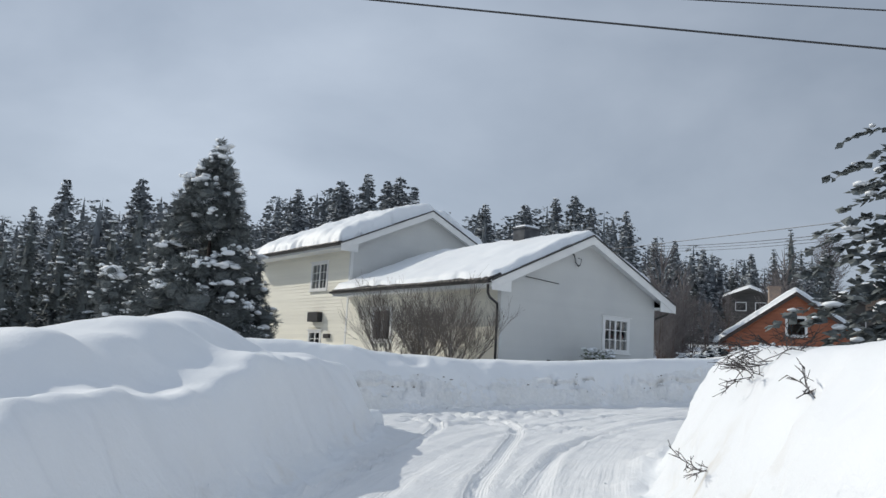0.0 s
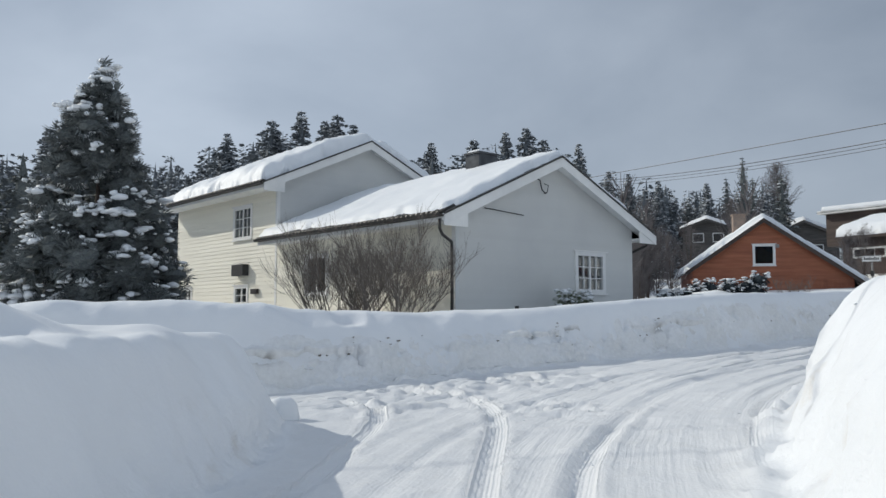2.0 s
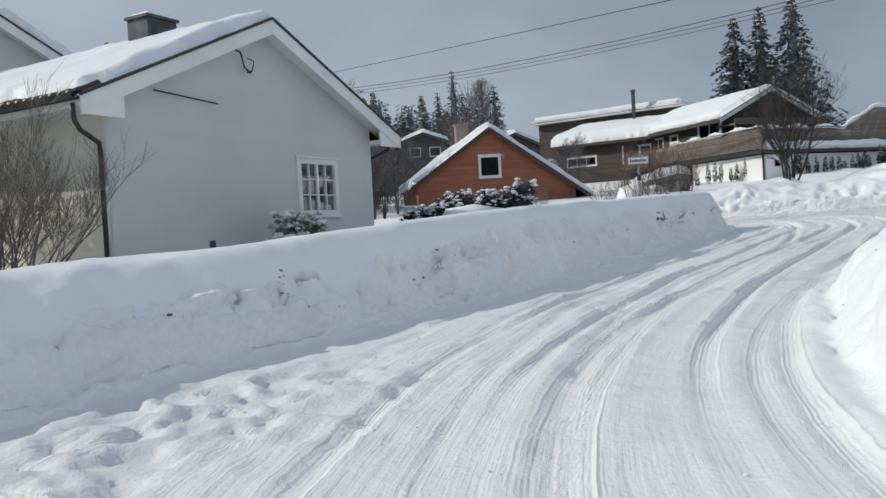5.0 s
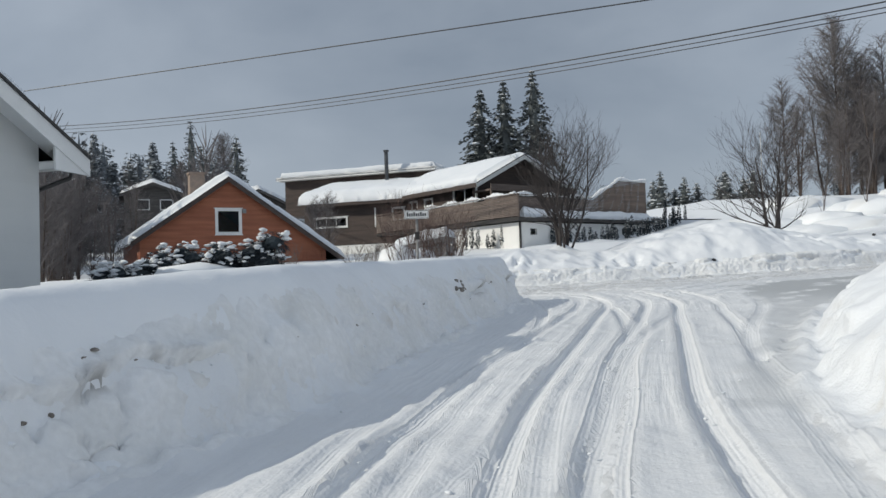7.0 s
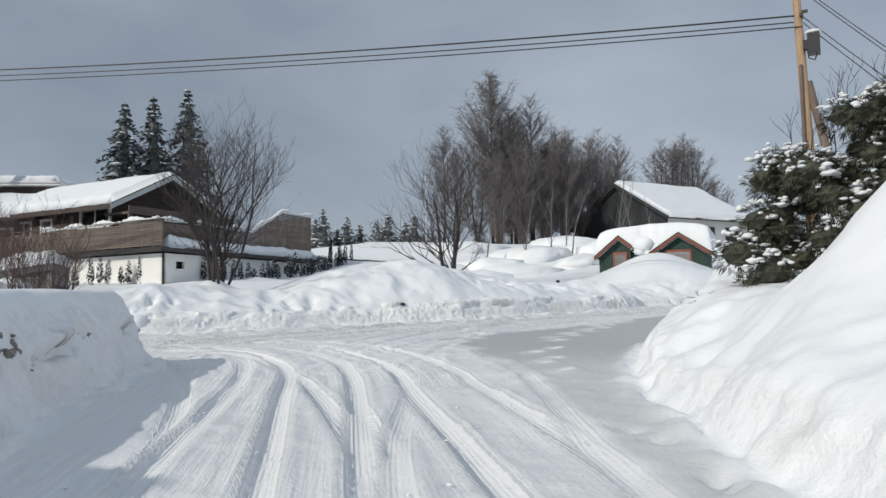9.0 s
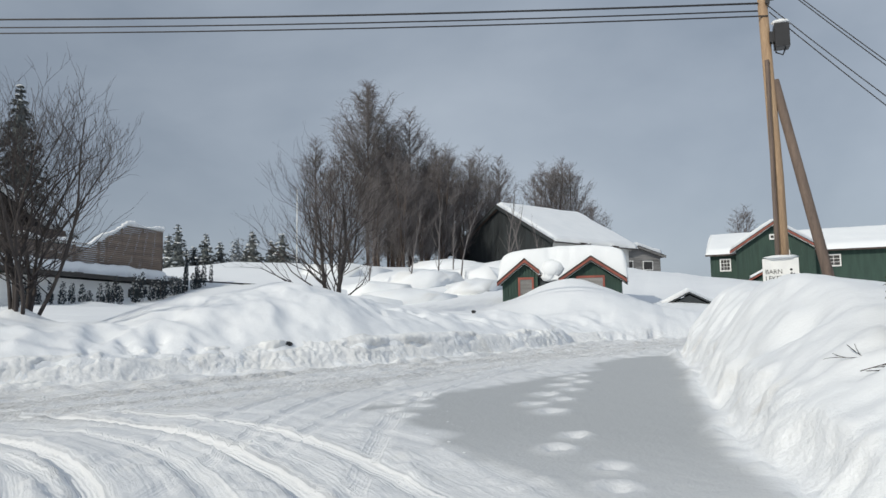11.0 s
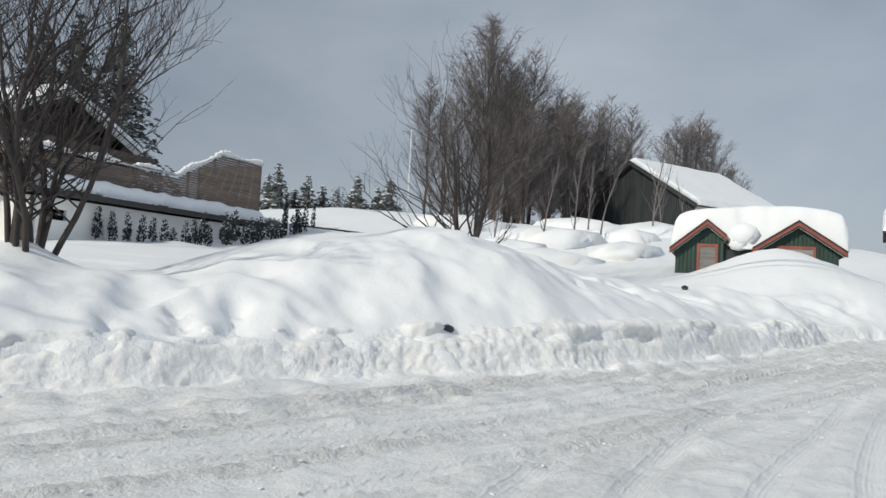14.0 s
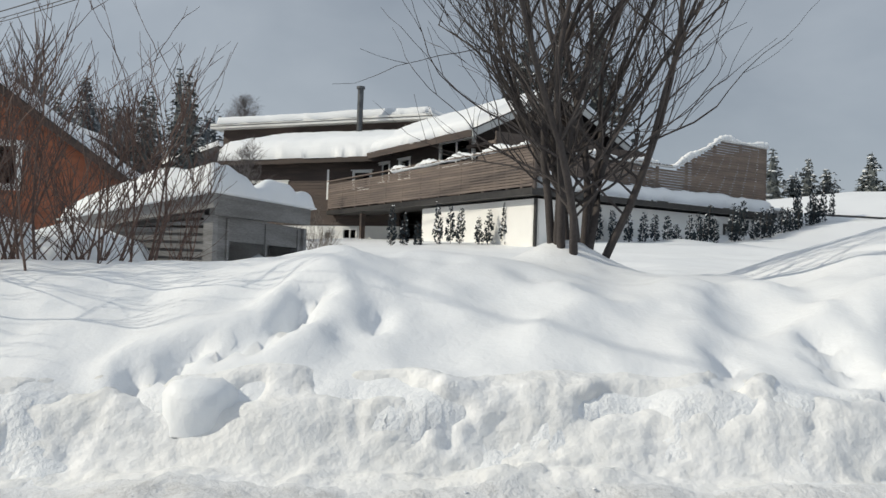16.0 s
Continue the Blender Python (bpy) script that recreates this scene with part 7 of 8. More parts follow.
# nearer spruces that rise over the house roofs
near_firs = []
for k in range(4):
    near_firs.append(conifer("spruce", "dark spruce dusted with snow behind the white house", 0, 0, -60, M_WOODS, group="spruces behind the houses", h=10.0, r=(2.2, 2.6, 2.0, 2.4)[k], seed=400 + k, whorls=60, arms=10, droop=0.35, shape=(0.9, 0.8, 0.95, 0.72)[k], snow=0.10, sprays=10, spray=0.55, core=0.6, ragged=0.45))
rq = random.Random(90)
for k, (x, y, top) in reversed(list(enumerate([(-30.0, 65.0, 14.4), (-27.2, 73.5, 16.6), (-33.2, 66.6, 12.3), (-30.2, 73.7, 13.5), (-14.1, 79.1, 17.6), (-8.4, 67.6, 16.1), (-6.1, 66.7, 16.6), (-5.8, 84.9, 20.2), (-3.8, 72.3, 17.8), (-2.5, 71.8, 16.8), (4.6, 88.6, 19.0), (7.8, 76.8, 16.8), (11.7, 84.4, 19.2), (12.5, 76.3, 17.8), (14.5, 79.6, 17.5), (22.0, 97.8, 21.0), (27.9, 107.3, 19.5), (31.7, 111.6, 20.0), (33.0, 103.3, 17.7), (40.1, 106.0, 17.9)]))):
    zb = float(land(np.array([x]), np.array([y]))[0]) + 0.3
    m = pose(x, y, zb, 0, 0, rq.uniform(0, 360)) @ Matrix.Scale((top - zb) / 10.0, 4)
    if k < 4:
        near_firs[k].matrix_world = m
    else:
        copy_thing(near_firs[rq.randrange(4)], m)
# snow-laden evergreens on the house bank
for k, (x, y, h, r) in enumerate(((11.5, 35.35, 0.8, 0.34), (12.0, 35.5, 1.0, 0.36), (12.6, 35.3, 1.05, 0.36), (13.2, 34.9, 1.0, 0.34), (13.75, 34.3, 1.1, 0.4), (10.9, 35.5, 0.7, 0.3))):
    rr = random.Random(60 + k)
    heap = [(rr.uniform(-0.2, 0.2), rr.uniform(-0.2, 0.2), h * (0.3 + 0.1 * j), r * (1.1 - 0.1 * j), 0.22) for j in range(5)]
    evergreen("yew_bush", "dark evergreen bush bowed under snow", x, y, gz(x, y) - 0.1, heap, M_YEW, "bush", "bushes on the house bank", trunk=0.4, seed=60 + k, frond=0.14, density=150, snow=0.35, rise=0.2, sag=0.9, clump=0.5)
solid("snow_mound", MB().lump((12.5, 34.75, gz(12.5, 34.75) + 0.0), 1.25, 0.6, 0.55, random.Random(9), 18), M_SNOW, "rounded heap of snow between the evergreen bushes", "snow", smooth=True)
for k in range(4):
    rr = random.Random(80 + k)
    q = WH @ Vector((-1.2 + 0.42 * k + rr.uniform(-0.1, 0.1), -1.1 + rr.uniform(-0.25, 0.25), 0))
    heap = [(rr.uniform(-0.25, 0.25), rr.uniform(-0.25, 0.25), rr.uniform(0.2, 0.7), 0.17, 0.14) for j in range(9)]
    evergreen("rhododendron", "low rhododendron with drooping leaves and snow caps", q.x, q.y, gz(q.x, q.y) - 0.1, heap, M_LEAF, "shrub", "shrubs below the gable", trunk=0.5, seed=90 + k, frond=0.13, density=90, snow=0.5, rise=0.2, sag=0.8, clump=0.62, core=0.4)

# row of small thujas before the garage
hedge = []
for k in range(5):
    t, c, s = conifer_mesh(0.95, 0.24, 120 + k, whorls=14, arms=9, droop=-0.5, shape=0.6, snow=0.07, sprays=5, spray=0.13)
    hedge.append((t, c, s))
hedge_ob = []
for k in range(5):
    ob = thing("young_thuja", "small upright thuja in a row before the white wall", "evergreen", pose(0, 0, -50), "row of young thujas")
    for nm, mbx, mt in zip(("trunk", "crown", "snow_clumps"), hedge[k], (M_BARK, M_YEW, M_SNOW)):
        part(nm, mbx, mt, ob)
    hedge_ob.append(ob)
rr = random.Random(33)
for k in reversed(range(44)):
    f = k / 43
    lp = Vector((-3.2 + 17.8 * f, 4.5 - 6.5 * min(1, f * 2.2) + 1.5 * max(0, f - 0.6), 0))
    q = BH @ lp
    m = pose(q.x + rr.uniform(-0.15, 0.15), q.y + rr.uniform(-0.15, 0.15), gz(q.x, q.y) - 0.08 + rr.uniform(-0.05, 0.1), rr.uniform(-4, 4), rr.uniform(-4, 4), rr.uniform(0, 360)) @ Matrix.Diagonal((0.62, 0.62, rr.uniform(1.0, 1.7), 1))
    if k < 5:
        hedge_ob[k].matrix_world = m
    else:
        copy_thing(hedge_ob[k % 5], m)

# low grey panel and a thin rail in the snow beside the garage, young spruces beyond
panel = thing("low_wall", "low weathered grey screen wall at the end of the white garage", "wall", BH)
part("wall_panel", box(12.75, 14.8, 0.3, 0.45, 4.2, 5.83), M_GREYWOOD, panel)
part("coping", box(12.72, 14.83, 0.27, 0.48, 5.83, 5.88), M_SIGN, panel, "thin pale coping")
solid("snow_ridge", MB().lump((13.8, 0.38, 5.88), 1.0, 0.13, 0.10, random.Random(3), 12), M_SNOW, "thin strip of snow on the low wall", "snow", BH, smooth=True)
rail = thing("garden_rail", "thin dark sloping rail standing in deep snow", "rail")
part("rail_bar", MB().tube([(57.7, 53.3, 5.68), (60.4, 50.4, 5.52), (62.6, 48.2, 5.36)], [0.045, 0.045, 0.045], 6), M_BLACK, rail)
for x, y, top in ((57.9, 53.1, 5.66), (60.4, 50.4, 5.5), (62.4, 48.4, 5.36)):
    part("rail_post", MB().tube([(x, y, gz(x, y) - 0.4), (x, y, top)], [0.035, 0.035], 6), M_BLACK, rail)
for u, v, k in ((15.0, -0.6, 1), (16.0, -0.9, 2), (13.6, -0.9, 0), (15.6, 0.6, 3)):
    q = BH @ Vector((u, v, 0))
    copy_thing(hedge_ob[k], pose(q.x, q.y, gz(q.x, q.y) - 0.05, 0, 0, 70 * k) @ Matrix.Diagonal((0.7, 0.7, 1.35, 1)))
for k, (x, y, top, r) in enumerate(((77.5, 68.0, 11.5, 1.5), (76.6, 66.5, 12.2, 1.6), (78.3, 66.0, 10.4, 1.3), (78.2, 64.8, 11.5, 1.4), (80.2, 64.6, 10.9, 1.4), (81.5, 62.2, 11.2, 1.5), (80.6, 61.6, 11.9, 1.5), (82.0, 60.4, 11.0, 1.3), (81.6, 59.2, 11.7, 1.6))):
    zb = gz(x, y) - 0.4
    conifer("young_spruce", "young dark spruce with snow on its branches beyond the garden", x, y, zb, group="young spruces beyond the garden", h=top - zb, r=r, seed=700 + k, whorls=22, arms=9, droop=0.35, snow=0.3, sprays=7, spray=0.4, core=0.5, ragged=0.4)

# bare trees and shrubs
for k, (u, v) in enumerate(((-6.2, 0.9), (-6.4, 3.1))):
    q = WH @ Vector((u, v, 0))
    deciduous("lilac_bush", "wide leafless lilac bush with many stems by the house wall", q.x, q.y, gz(q.x, q.y), dict(stems=20, height=3.55, lean=0.75, r=0.028, kids=(4, 4), spread=0.6, up=0.45, seed=5 + k, base=0.45, twig=0.85), M_TWIGP, M_TWIGP, "lilacs by the wall", category="shrub")
deciduous("bare_tree", "many-stemmed leafless tree rising from a mound of snow", 30.4, 40.3, gz(30.4, 40.3) - 0.35, dict(stems=12, height=7.0, lean=0.25, r=0.052, kids=(2, 3), spread=0.8, up=0.5, seed=17, base=0.12, twig=0.55, kink=0.17, wander=0.075, fork=0.13), M_TWIG, M_TWIG)
deciduous("bare_tree", "spreading leafless tree with two pale trunks", 46.9, 39.7, gz(46.9, 39.7), dict(stems=3, height=7.2, lean=0.30, r=0.12, kids=(3, 3, 3), spread=1.15, up=0.36, seed=9, base=0.2, twig=1.0, kink=0.15, wander=0.07, fork=0.09), M_TWIG, M_TWIG)
deciduous("bare_shrub", "thin reddish leafless shrub by the shed", 26.0, 42.6, gz(26.0, 42.6), dict(stems=9, height=3.0, lean=0.5, r=0.018, kids=(2, 2), spread=0.5, up=0.6, seed=11, base=0.5, twig=0.7), M_TWIGR, M_TWIGR, category="shrub")
deciduous("bare_shrub", "thin reddish leafless shrub by the shed", 24.8, 43.4, gz(24.8, 43.4), dict(stems=8, height=3.3, lean=0.5, r=0.018, kids=(2, 2), spread=0.5, up=0.6, seed=12, base=0.5, twig=0.7), M_TWIGR, M_TWIGR, category="shrub")
for k, (x, y, h_) in enumerate(((25.6, 41.9, 2.6), (26.6, 42.9, 2.2), (25.2, 42.6, 3.4), (24.3, 42.3, 2.9))):
    deciduous("bare_shrub", "thin reddish leafless shrub by the shed", x, y, gz(x, y) - 0.1, dict(stems=7, height=h_, lean=0.6, r=0.015, kids=(2, 2), spread=0.6, up=0.5, seed=15 + k, base=0.35, twig=0.75, kink=0.15), M_TWIGR, M_TWIGR, category="shrub")
for x, y, w_, h_ in ((26.3, 44.3, 0.8, 0.75), (25.3, 44.6, 0.9, 0.9), (26.9, 45.4, 0.7, 0.8)):
    solid("snow_mound", MB().lump((0, 0, 0.1), w_, w_ * 0.8, h_, random.Random(int(x * 10)), 16), M_SNOW, "heap of snow among the bare shrubs", "snow", pose(x, y, gz(x, y)), smooth=True)
for k, (x, y) in enumerate(((27.5, 48.5), (33.5, 53.0), (31.0, 55.0), (36.0, 57.5), (23.0, 50.0))):
    deciduous("bare_shrub", "leafless garden shrub dusted with snow", x, y, gz(x, y) - 0.1, dict(stems=9, height=1.9, lean=0.7, r=0.016, kids=(2, 3), spread=0.6, up=0.4, seed=140 + k, base=0.4, twig=0.8), M_TWIGP, M_TWIGP, "shrubs by the orange house", category="shrub")

def birch_mesh(h, wide, seed, stems=1, limbs=95, twigs=20, droop=0.3, low=0.26, oval=1.5):
    """A straight trunk, rising limbs and very many thin hanging twigs."""
    rnd = random.Random(seed)
    trunk, crown = MB(), MB()
    for s_ in range(stems):
        a0 = 6.28 * s_ / stems + rnd.uniform(-0.5, 0.5)
        lean = 0.0 if stems == 1 else rnd.uniform(0.04, 0.12)
        H = h * rnd.uniform(0.82, 1.0) if s_ else h
        top = Vector((math.cos(a0) * lean * H, math.sin(a0) * lean * H, H))
        axis_pts = [top * (i / 6) + Vector((rnd.gauss(0, 0.06), rnd.gauss(0, 0.06), -0.4 if i == 0 else 0)) for i in range(7)]
        trunk.tube(axis_pts, [0.011 * H * (1 - 0.93 * i / 6) for i in range(7)], 7)
        for k in range(limbs // stems):
            f = low + (1 - low) * rnd.random()
            o = top * f
            prof = (0.5 + 0.5 * min(1, (f - low) / 0.25)) * max(0.04, 1 - ((f - low) / (1.02 - low)) ** oval)
            ln = 1.35 * wide * prof * rnd.uniform(0.5, 1.2) + 0.2
            a = rnd.uniform(0, 6.28)
            up = rnd.uniform(0.6, 1.7)
            d = Vector((math.cos(a), math.sin(a), up)).normalized()
            m1 = o + d * ln * 0.6
            e = o + d * ln + Vector((0, 0, 0.15 * ln))
            crown.tube([o, m1, e], [0.0022 * H, 0.0014 * H, 0.0006 * H], 3, cap=False)
            for j in range(max(4, int(twigs * 1.5 * ln / wide))):
                g = rnd.uniform(0.25, 1.0)
                q = o.lerp(m1, g / 0.6) if g < 0.6 else m1.lerp(e, (g - 0.6) / 0.4)
                b = rnd.uniform(0, 6.28)
                tl = rnd.uniform(0.4, 1.0) * (0.5 + 0.045 * H)
                t1 = q + (d * 0.3 + Vector((math.cos(b) * 0.6, math.sin(b) * 0.6, rnd.uniform(-0.2, 0.6)))) * tl * 0.6
                t2 = t1 + (d * 0.15 + Vector((math.cos(b) * 0.45 + rnd.gauss(0, 0.2), math.sin(b) * 0.45 + rnd.gauss(0, 0.2), rnd.uniform(-0.2, 0.6) - 0.7 * droop))) * tl * 0.6
                crown.tube([q, t1, t2], [0.013, 0.010, 0.005], 3, cap=False)
    return trunk, crown


def birch(label, group, x, y, z, **kw):
    t, c = birch_mesh(**kw)
    ob = thing("birch", label, "bare tree", pose(x, y, z), group)
    part("trunk", t, M_BARK, ob, smooth=True)
    part("crown", c, M_BIRCH, ob)
    return ob


variants = []
for k, kw in enumerate((dict(h=17.0, wide=3.5, limbs=190, twigs=30, droop=0.4, oval=2.6), dict(h=14.5, wide=3.2, limbs=95, twigs=24, droop=0.2), dict(h=12.0, wide=3.0, stems=2, limbs=105, twigs=22, droop=0.1, low=0.1), dict(h=10.5, wide=2.8, stems=3, limbs=100, twigs=21, droop=-0.1, oval=1.9, low=0.08))):
    variants.append(birch("tall leafless birch with fine brown twigs", "birch wood", 87.4, 53.2, 8.3, seed=160 + k, **kw))
rb = random.Random(6)
spots = [(87.4, 53.2, 0, 1.06), (92, 50.5, 1, 1.12), (85, 57.5, 1, 0.9), (84, 51, 3, 0.9), (88.5, 49.5, 2, 1.0), (93, 47.5, 2, 1.05), (89, 46.5, 3, 1.0), (95, 45, 3, 1.15), (98, 47.5, 2, 1.1), (82.5, 55, 3, 0.95),
         (90, 56, 2, 1.1), (97, 42.5, 1, 0.8), (101, 46, 3, 1.1), (104, 43, 2, 0.9), (80, 50, 3, 0.7), (110, 38.5, 3, 1.35), (113, 36.8, 3, 1.4), (108, 40, 3, 1.25), (116, 37, 3, 0.9), (111, 34.5, 3, 0.95), (114, 39, 3, 1.38), (118, 34, 2, 0.8), (99, 19, 3, 0.75), (94, 53, 3, 1.2), (86, 47.6, 3, 0.8),
         (90.5, 52, 1, 1.0), (91, 48.5, 3, 1.1), (95.5, 48, 2, 1.15), (99.5, 44.5, 2, 1.0), (87, 50, 2, 0.85), (93, 45.6, 3, 0.9), (89.5, 51, 2, 1.0), (91.5, 46.8, 3, 1.15), (94, 49.5, 3, 1.1), (86.5, 52.2, 3, 0.95), (97, 45.6, 3, 0.95), (88.2, 47.8, 3, 0.8), (92.6, 52.6, 2, 1.05), (85, 49.4, 3, 0.75)]
for k, (x, y, v, s) in enumerate(spots):
    m = pose(x, y, gz(x, y) - 0.3, 0, 0, rb.uniform(0, 360)) @ Matrix.Scale(s, 4)
    if k < 1:
        variants[v].matrix_world = m
    else:
        copy_thing(variants[v], m)
for v in (1, 2, 3):
    x, y = ((88, 51.5), (96, 50), (83.5, 48.5))[v - 1]
    variants[v].matrix_world = pose(x, y, gz(x, y) - 0.3, 0, 0, 40 * v)
for k in range(17):
    f = rb.random()
    x, y = 14.2 + 6.3 * f + rb.uniform(-1.2, 1.2), 54 + 12 * f + rb.uniform(-2.5, 2.5)
    copy_thing(variants[rb.choice((2, 3, 3))], pose(x, y, gz(x, y) - 0.4, 0, 0, rb.uniform(0, 360)) @ Matrix.Scale(rb.uniform(0.36, 0.62), 4))
for x, y, v, sc in ((83, 176, 0, 1.15), (44, 108, 0, 0.55), (47, 112, 1, 0.6), (27.5, 78, 3, 0.6), (37.5, 70, 3, 0.45), (40, 72, 3, 0.5)):
    copy_thing(variants[v], pose(x, y, gz(x, y) - 0.4, 0, 0, rb.uniform(0, 360)) @ Matrix.Scale(sc, 4))
# slim young trunks on the slope below the wood
for k in range(9):
    x, y = 62 + 2.2 * k + rb.uniform(-1, 1), 44 - 1.1 * k + rb.uniform(-1.5, 1.5)
    deciduous("sapling", "slim leafless sapling on the snowy slope", x, y, gz(x, y) - 0.2, dict(stems=1, height=rb.uniform(6, 9.5), lean=0.2, r=0.06, kids=(2,), spread=0.4, up=0.7, seed=200 + k, twig=0.35), M_BIRCH, M_BIRCH, "saplings on the slope")

# ---- far woods ----
FIRS = []
for k in range(7):
    t, c, s = conifer_mesh(1.0, (0.17, 0.20, 0.16, 0.22, 0.18, 0.15, 0.24)[k], 300 + k, whorls=30, arms=7, droop=0.4, shape=(0.9, 0.8, 1.0, 0.7, 0.85, 0.95, 0.6)[k], skirt=(0.04, 0.1, 0.03, 0.2, 0.06, 0.05, 0.15)[k], snow=0, sprays=5, spray=0.082, flat=True, core=0.42, ragged=0.45)
    trunk = MB().tube([(0, 0, -0.1), (0, 0, 0.7)], [0.012, 0.004], 4)
    n = len(c.v)
    FIRS.append((np.array(c.v + trunk.v), c.f + [tuple(i + n for i in f) for f in trunk.f]))


def woods(name, label, places, seed):
    """Very many trees in one mesh, turned and sized one by one."""
    rnd = random.Random(seed)
    vs, fs, k = [], [], 0
    for x, y, z, h, r in places:
        v, f = FIRS[rnd.randrange(7)]
        a = rnd.uniform(0, 6.28)
        ca, sa, wd = math.cos(a) * h * r, math.sin(a) * h * r, 0
        vs.append(np.stack([x + v[:, 0] * ca - v[:, 1] * sa, y + v[:, 0] * sa + v[:, 1] * ca, z + v[:, 2] * h], 1))
        fs += [tuple(i + k for i in q) for q in f]
        k += len(v)
    me = bpy.data.meshes.new(name)
    me.from_pydata(np.concatenate(vs).tolist(), [], fs)
    me.materials.append(M_WOODS)
    me.update()
    return tagged(new(name, me), label, "woodland", kind="stuff")


rf = random.Random(17)
places = []
SKYLINE = [(1.0, 0.15), (1.2, 0.160), (1.262, 0.160), (1.326, 0.172), (1.387, 0.200), (1.449, 0.215), (1.511, 0.203), (1.56, 0.198), (1.653, 0.215), (1.71, 0.222), (1.772, 0.20), (1.825, 0.187), (1.974, 0.175), (2.051, 0.160), (2.114, 0.132), (2.7, 0.12)]
while len(places) < 620:
    az, dist = rf.uniform(math.radians(66), math.radians(150)), 62 + 120 * rf.random() ** 1.2
    x, y = 1.8 + dist * math.cos(az), 0.85 + dist * math.sin(az)
    if 22 < x < 60 and y < 112 or (az < math.radians(88) and dist < 95):
        continue
    z = float(land(np.array([x]), np.array([y]))[0]) + 0.5
    room = float(np.interp(az, [q[0] for q in SKYLINE], [q[1] for q in SKYLINE])) * dist + 0.87 - z
    h = room * (rf.uniform(0.62, 0.86) if rf.random() < 0.8 else rf.uniform(0.86, 1.02))
    if h < 3.0 or h > 22:
        continue
    places.append((x, y, z, h, rf.uniform(0.85, 1.3)))
woods("hill_woods", "dense snow-dusted spruce wood on the hillside", places, 1)
places = []
while len(places) < 300:
    az, dist = rf.uniform(math.radians(5), math.radians(66)), rf.uniform(150, 330)
    x, y = 10 + dist * math.cos(az), 20 + dist * math.sin(az)
    h = rf.uniform(6, 12)
    places.append((x, y, float(land(np.array([x]), np.array([y]))[0]) + 0.5, h, rf.uniform(0.9, 1.4)))
woods("far_woods", "distant snow-dusted wood across the fields", places, 2)
bt = MB()
for k in range(90):
    az, dist = rf.uniform(math.radians(66), math.radians(140)), rf.uniform(58, 150)
    x, y = 4 + dist * math.cos(az), 10 + dist * math.sin(az)
    z = float(land(np.array([x]), np.array([y]))[0]) + 0.5
    h = rf.uniform(6, 11)
    bt.tube([(x, y, z), (x, y, z + h * 0.8)], [0.12, 0.03], 3)
    for j in range(46):
        f = rf.uniform(0.25, 0.85)
        a = rf.uniform(0, 6.28)
        ln = h * 0.26 * (1.15 - f)
        bt.tube([(x, y, z + h * f), (x + ln * math.cos(a) * 0.6, y + ln * math.sin(a) * 0.6, z + h * f + ln), (x + ln * math.cos(a), y + ln * math.sin(a), z + h * f + ln * 1.8)], [0.05, 0.03, 0.012], 3, cap=False)
tagged(new("bare_wood", bt.mesh("bare_wood", M_BIRCH)), "bare grey-brown deciduous trees among the spruces", "woodland", kind="stuff")

flagpole = thing("flagpole", "slim white flagpole standing in the snowy garden", "flagpole", pose(71.8, 53.2, gz(71.8, 53.2) - 0.2))
part("mast", MB().tube([(0, 0, 0), (0, 0, 5.6)], [0.05, 0.03], 8), M_WHITE, flagpole, smooth=True)
part("knob", MB().lump((0, 0, 5.66), 0.07, 0.07, 0.08, random.Random(1)), M_WHITE, flagpole, smooth=True)
rm = random.Random(55)
for x, y, w_, h_ in ((58, 40, 2.6, 0.9), (61.5, 43.5, 2.2, 0.8), (55.5, 41.5, 2.0, 0.7), (66, 42.5, 2.8, 1.1), (70.5, 39, 2.4, 1.0), (63.5, 37.5, 2.3, 0.8), (75, 37.5, 3.0, 1.2), (59.5, 47, 2.4, 0.7), (68, 47.5, 2.6, 0.9), (78.5, 43, 2.8, 1.0), (52.5, 45, 2.2, 0.5)):
    solid("snow_mound", MB().lump((0, 0, -0.75 * h_), w_ * 1.5, w_ * rm.uniform(0.9, 1.2), h_ * 1.75, rm, 20), M_SNOW, "soft mound of snow over a buried shrub", "snow", pose(x, y, gz(x, y), 0, 0, rm.uniform(0, 180)), group="mounds in the garden", smooth=True)

# ---- small things in the snow ----
def marker(x, y, top):
    ob = thing("snow_marker", "short dark marker post with a yellow band in snow", "marker post", pose(x, y, 0))
    part("post", box(-0.05, 0.05, -0.05, 0.05, top - 0.8, top), M_BLACK, ob)
    part("band", box(-0.053, 0.053, -0.053, 0.053, top - 0.32, top - 0.26), mat("yellow_paint", (0.7, 0.55, 0.08)), ob)


marker(4.3, 28.2, gz(4.3, 28.2) + 0.3)
solid("stump", MB().lump((40.8, 32.5, gz(40.8, 32.5) + 0.03), 0.12, 0.09, 0.08, random.Random(8)), M_BLACK, "dark stub sticking out of the bank", "stub")
rt = random.Random(12)


def twigs(x, y, z, ln, cnt, label):
    mb = MB()
    for k in range(cnt):
        a = rt.uniform(0, 6.28)
        d = Vector((math.cos(a), math.sin(a), rt.uniform(-0.2, 0.6)))
        grow(mb, Vector((rt.uniform(-0.2, 0.2), rt.uniform(-0.2, 0.2), 0)), d, ln * rt.uniform(0.6, 1.1), 0.0042, 2, rt, (3, 4), 0.7, 0.0, 4)
    solid("bare_twig", mb, M_TWIG, label, "twigs", pose(x, y, z))


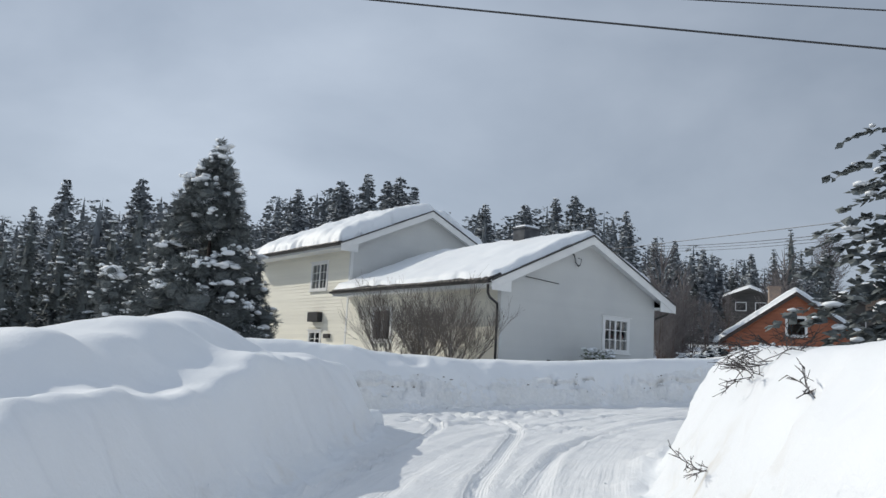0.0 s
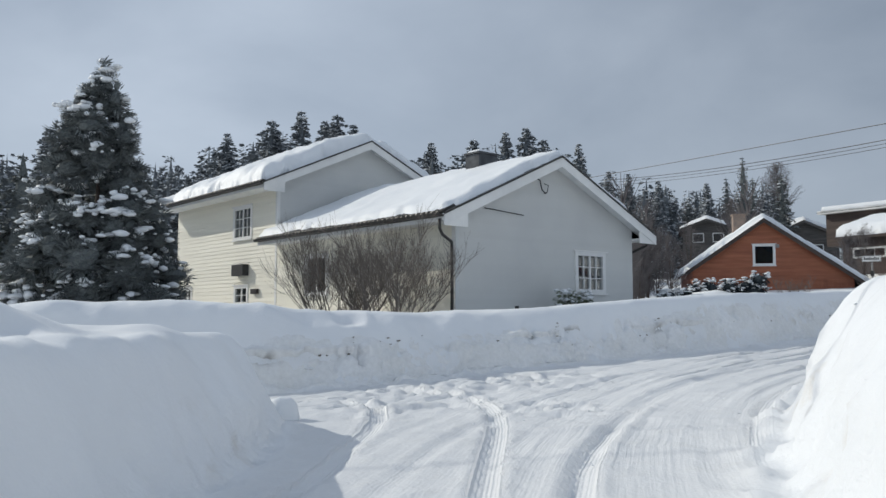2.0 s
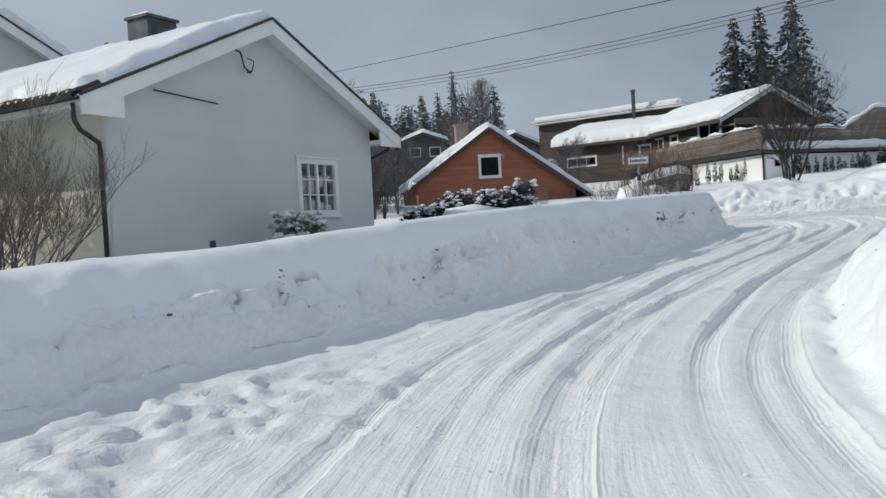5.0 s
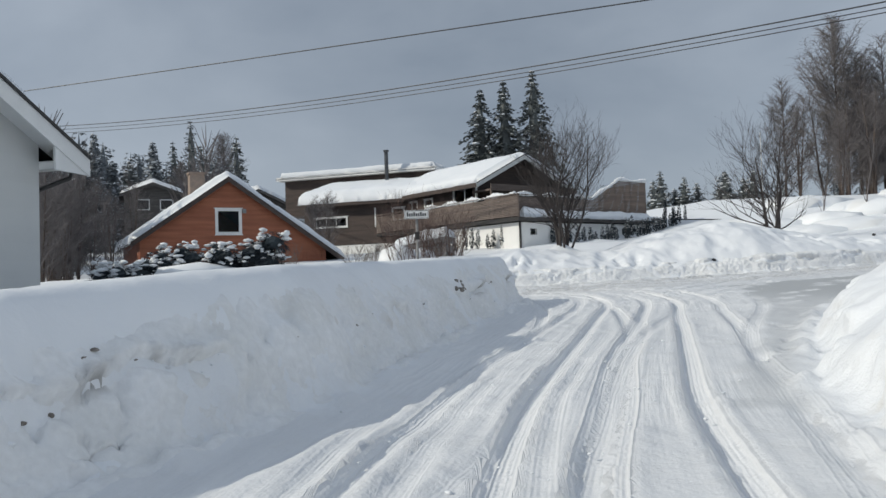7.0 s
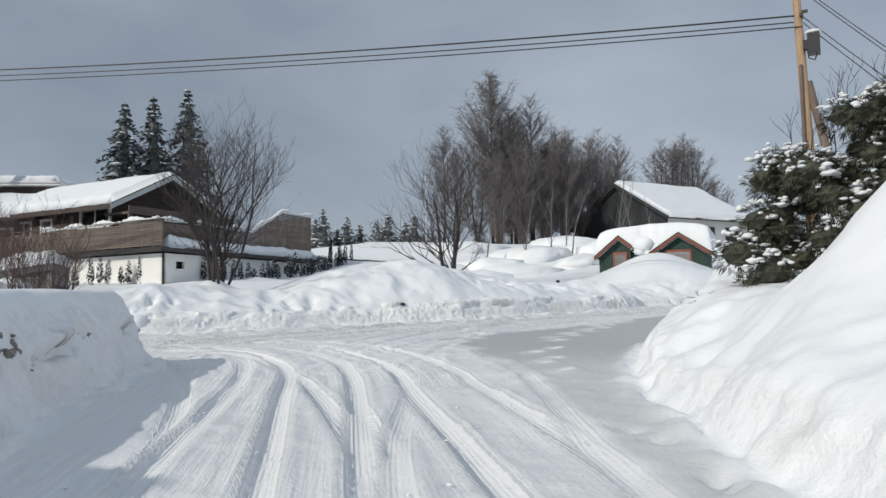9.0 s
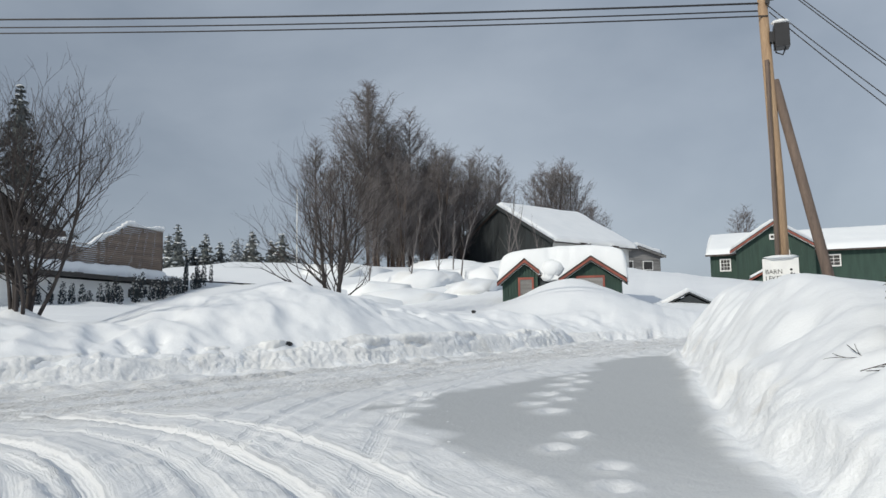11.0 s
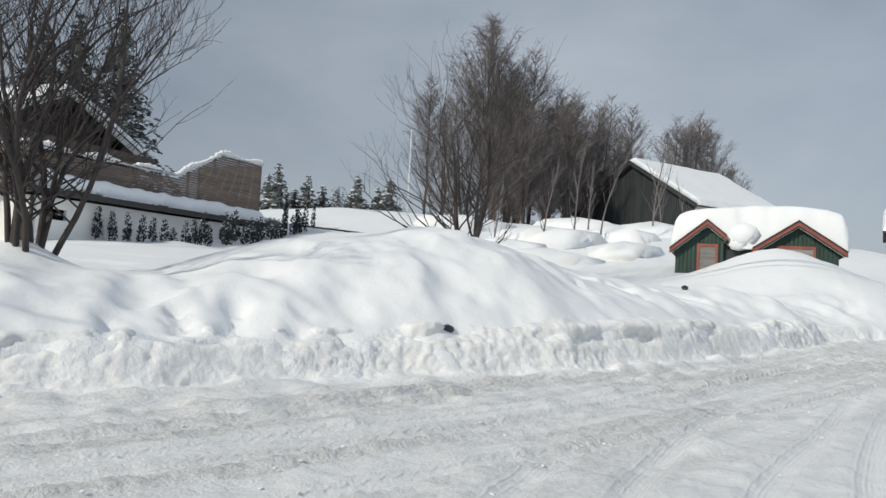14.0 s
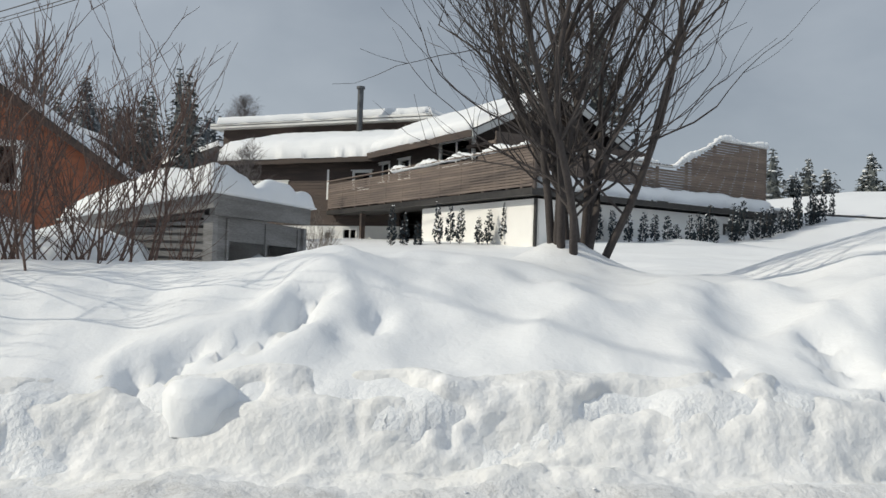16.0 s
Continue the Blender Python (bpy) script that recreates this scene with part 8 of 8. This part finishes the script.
twigs(3.75, 8.2, gz(3.75, 8.2) - 0.02, 0.45, 6, "bare twigs poking out of the snow bank")
twigs(2.75, 6.6, gz(2.75, 6.6) - 0.02, 0.25, 3, "bare twigs poking out of the snow bank")
twigs(4.3, 9.2, gz(4.3, 9.2) - 0.02, 0.4, 4, "bare twigs poking out of the snow bank")
rt2 = random.Random(31)
for x, y, a, n, ln, high, big in ((15.5, 30.1, 34, 16, 0.4, 0.70, 0.10), (17.35, 31.3, 36, 9, 0.22, 0.66, 0.06), (0.7, 21.9, 24, 11, 1.1, 0.70, 0.032), (4.46, 23.6, 28, 7, 0.25, 0.70, 0.028), (5.74, 24.1, 28, 8, 0.25, 0.5, 0.028), (7.1, 24.95, 28, 8, 0.4, 0.78, 0.028), (8.9, 25.9, 30, 6, 0.4, 0.6, 0.024)):
    for j in range(n):
        f = rt2.gauss(0, 0.5) * ln
        q = [x + f * math.cos(math.radians(a)) + 0.9 * math.sin(math.radians(a)), y + f * math.sin(math.radians(a)) - 0.9 * math.cos(math.radians(a))]
        lift, want = 0, rt2.gauss(high, 0.06)
        while heights(np.array([q[0]]), np.array([q[1]]))[0][0] < want and lift < 80:
            q = [q[0] - 0.03 * math.sin(math.radians(a)), q[1] + 0.03 * math.cos(math.radians(a))]
            lift += 1
        sz = rt2.uniform(0.25, 1.0) * big
        solid("soil_clod", MB().lump((0, 0, 0), sz * 1.5, sz, sz * 0.7, rt2, 6), M_DIRT, "dark clod of soil and ice in the cut bank", "soil", pose(q[0], q[1], gz(*q) + 0.01, rt2.uniform(-30, 30), 0, a), group="soil in the bank")
for x, y, ln, cnt in ((3.5, 7.6, 0.35, 7), (3.2, 6.9, 0.3, 5), (4.0, 8.6, 0.45, 6), (3.0, 5.6, 0.22, 4), (22.9, 24.9, 0.3, 4)):
    twigs(x, y, gz(x, y) - 0.03, ln, cnt, "bare twigs poking out of the snow bank")

# broken crumbs of snow, and darker ones of soil, in the cut face before the houses
zone = EDGE_S[(EDGE_S[:, 0] > -1.5) & (EDGE_S[:, 0] < 20) & (EDGE_S[:, 1] > 20) & (EDGE_S[:, 1] < 33.2)]
nr_ = np.random.RandomState(14)
pick = zone[nr_.randint(0, len(zone), 5200)]
fx_, fy_ = pick[:, 0] - nr_.uniform(-0.1, 0.6, 5200) * 0.52, pick[:, 1] + nr_.uniform(-0.1, 0.6, 5200) * 0.85
hh_ = heights(fx_, fy_)[0]
good = (hh_ > 0.30) & (hh_ < 0.72) & (fbm(fx_, fy_, 1.4, 300, 2) > 0.03)
fx_, fy_ = fx_[good][:520], fy_[good][:520]
pts_ = np.stack([fx_, fy_, surface(fx_, fy_)], 1)
clods("face_crumbs", "broken crumbs of snow along the cut bank", pts_[:440].tolist(), 0.012, 0.055, 15)
soil = clods("soil_crumbs", "small dark crumbs of soil in the cut bank", pts_[440:].tolist(), 0.012, 0.045, 16)
soil.data.materials[0] = M_DIRT
def snow_block(x, y, rx, ry, rz, turn, seed, lift):
    rnd = random.Random(seed)
    k, n = MB(), 12
    for i, (zz, rr) in enumerate(((-0.6, 0.92), (-0.2, 1.0), (0.25, 0.97), (0.5, 0.8), (0.62, 0.45))):
        for j in range(n):
            a = 2 * math.pi * j / n
            q = rr * (abs(math.cos(a)) ** 4 + abs(math.sin(a)) ** 4) ** -0.25 * rnd.uniform(0.93, 1.07)
            k.v.append((rx * q * math.cos(a), ry * q * math.sin(a), rz * (zz + rnd.uniform(-0.05, 0.05))))
    for i in range(4):
        k.f += [(i * n + j, i * n + (j + 1) % n, (i + 1) * n + (j + 1) % n, (i + 1) * n + j) for j in range(n)]
    k.f.append(tuple(range(4 * n, 5 * n)))
    solid("snow_block", k, M_SNOW, "broken block of packed snow on the bank", "snow", pose(x, y, gz(x, y) + lift + rz * 0.25, rnd.uniform(-8, 8), rnd.uniform(-8, 8), turn), smooth=True)


snow_block(26.0, 39.1, 0.25, 0.22, 0.27, 55, 3, -0.16)
snow_block(-0.5, 16.75, 0.2, 0.19, 0.32, 35, 4, -0.02)
solid("stone", MB().lump((32.2, 34.75, gz(32.2, 34.75) + 0.0), 0.13, 0.09, 0.09, random.Random(21), 9), M_BLACK, "dark stone lodged in the bank's face", "stone")
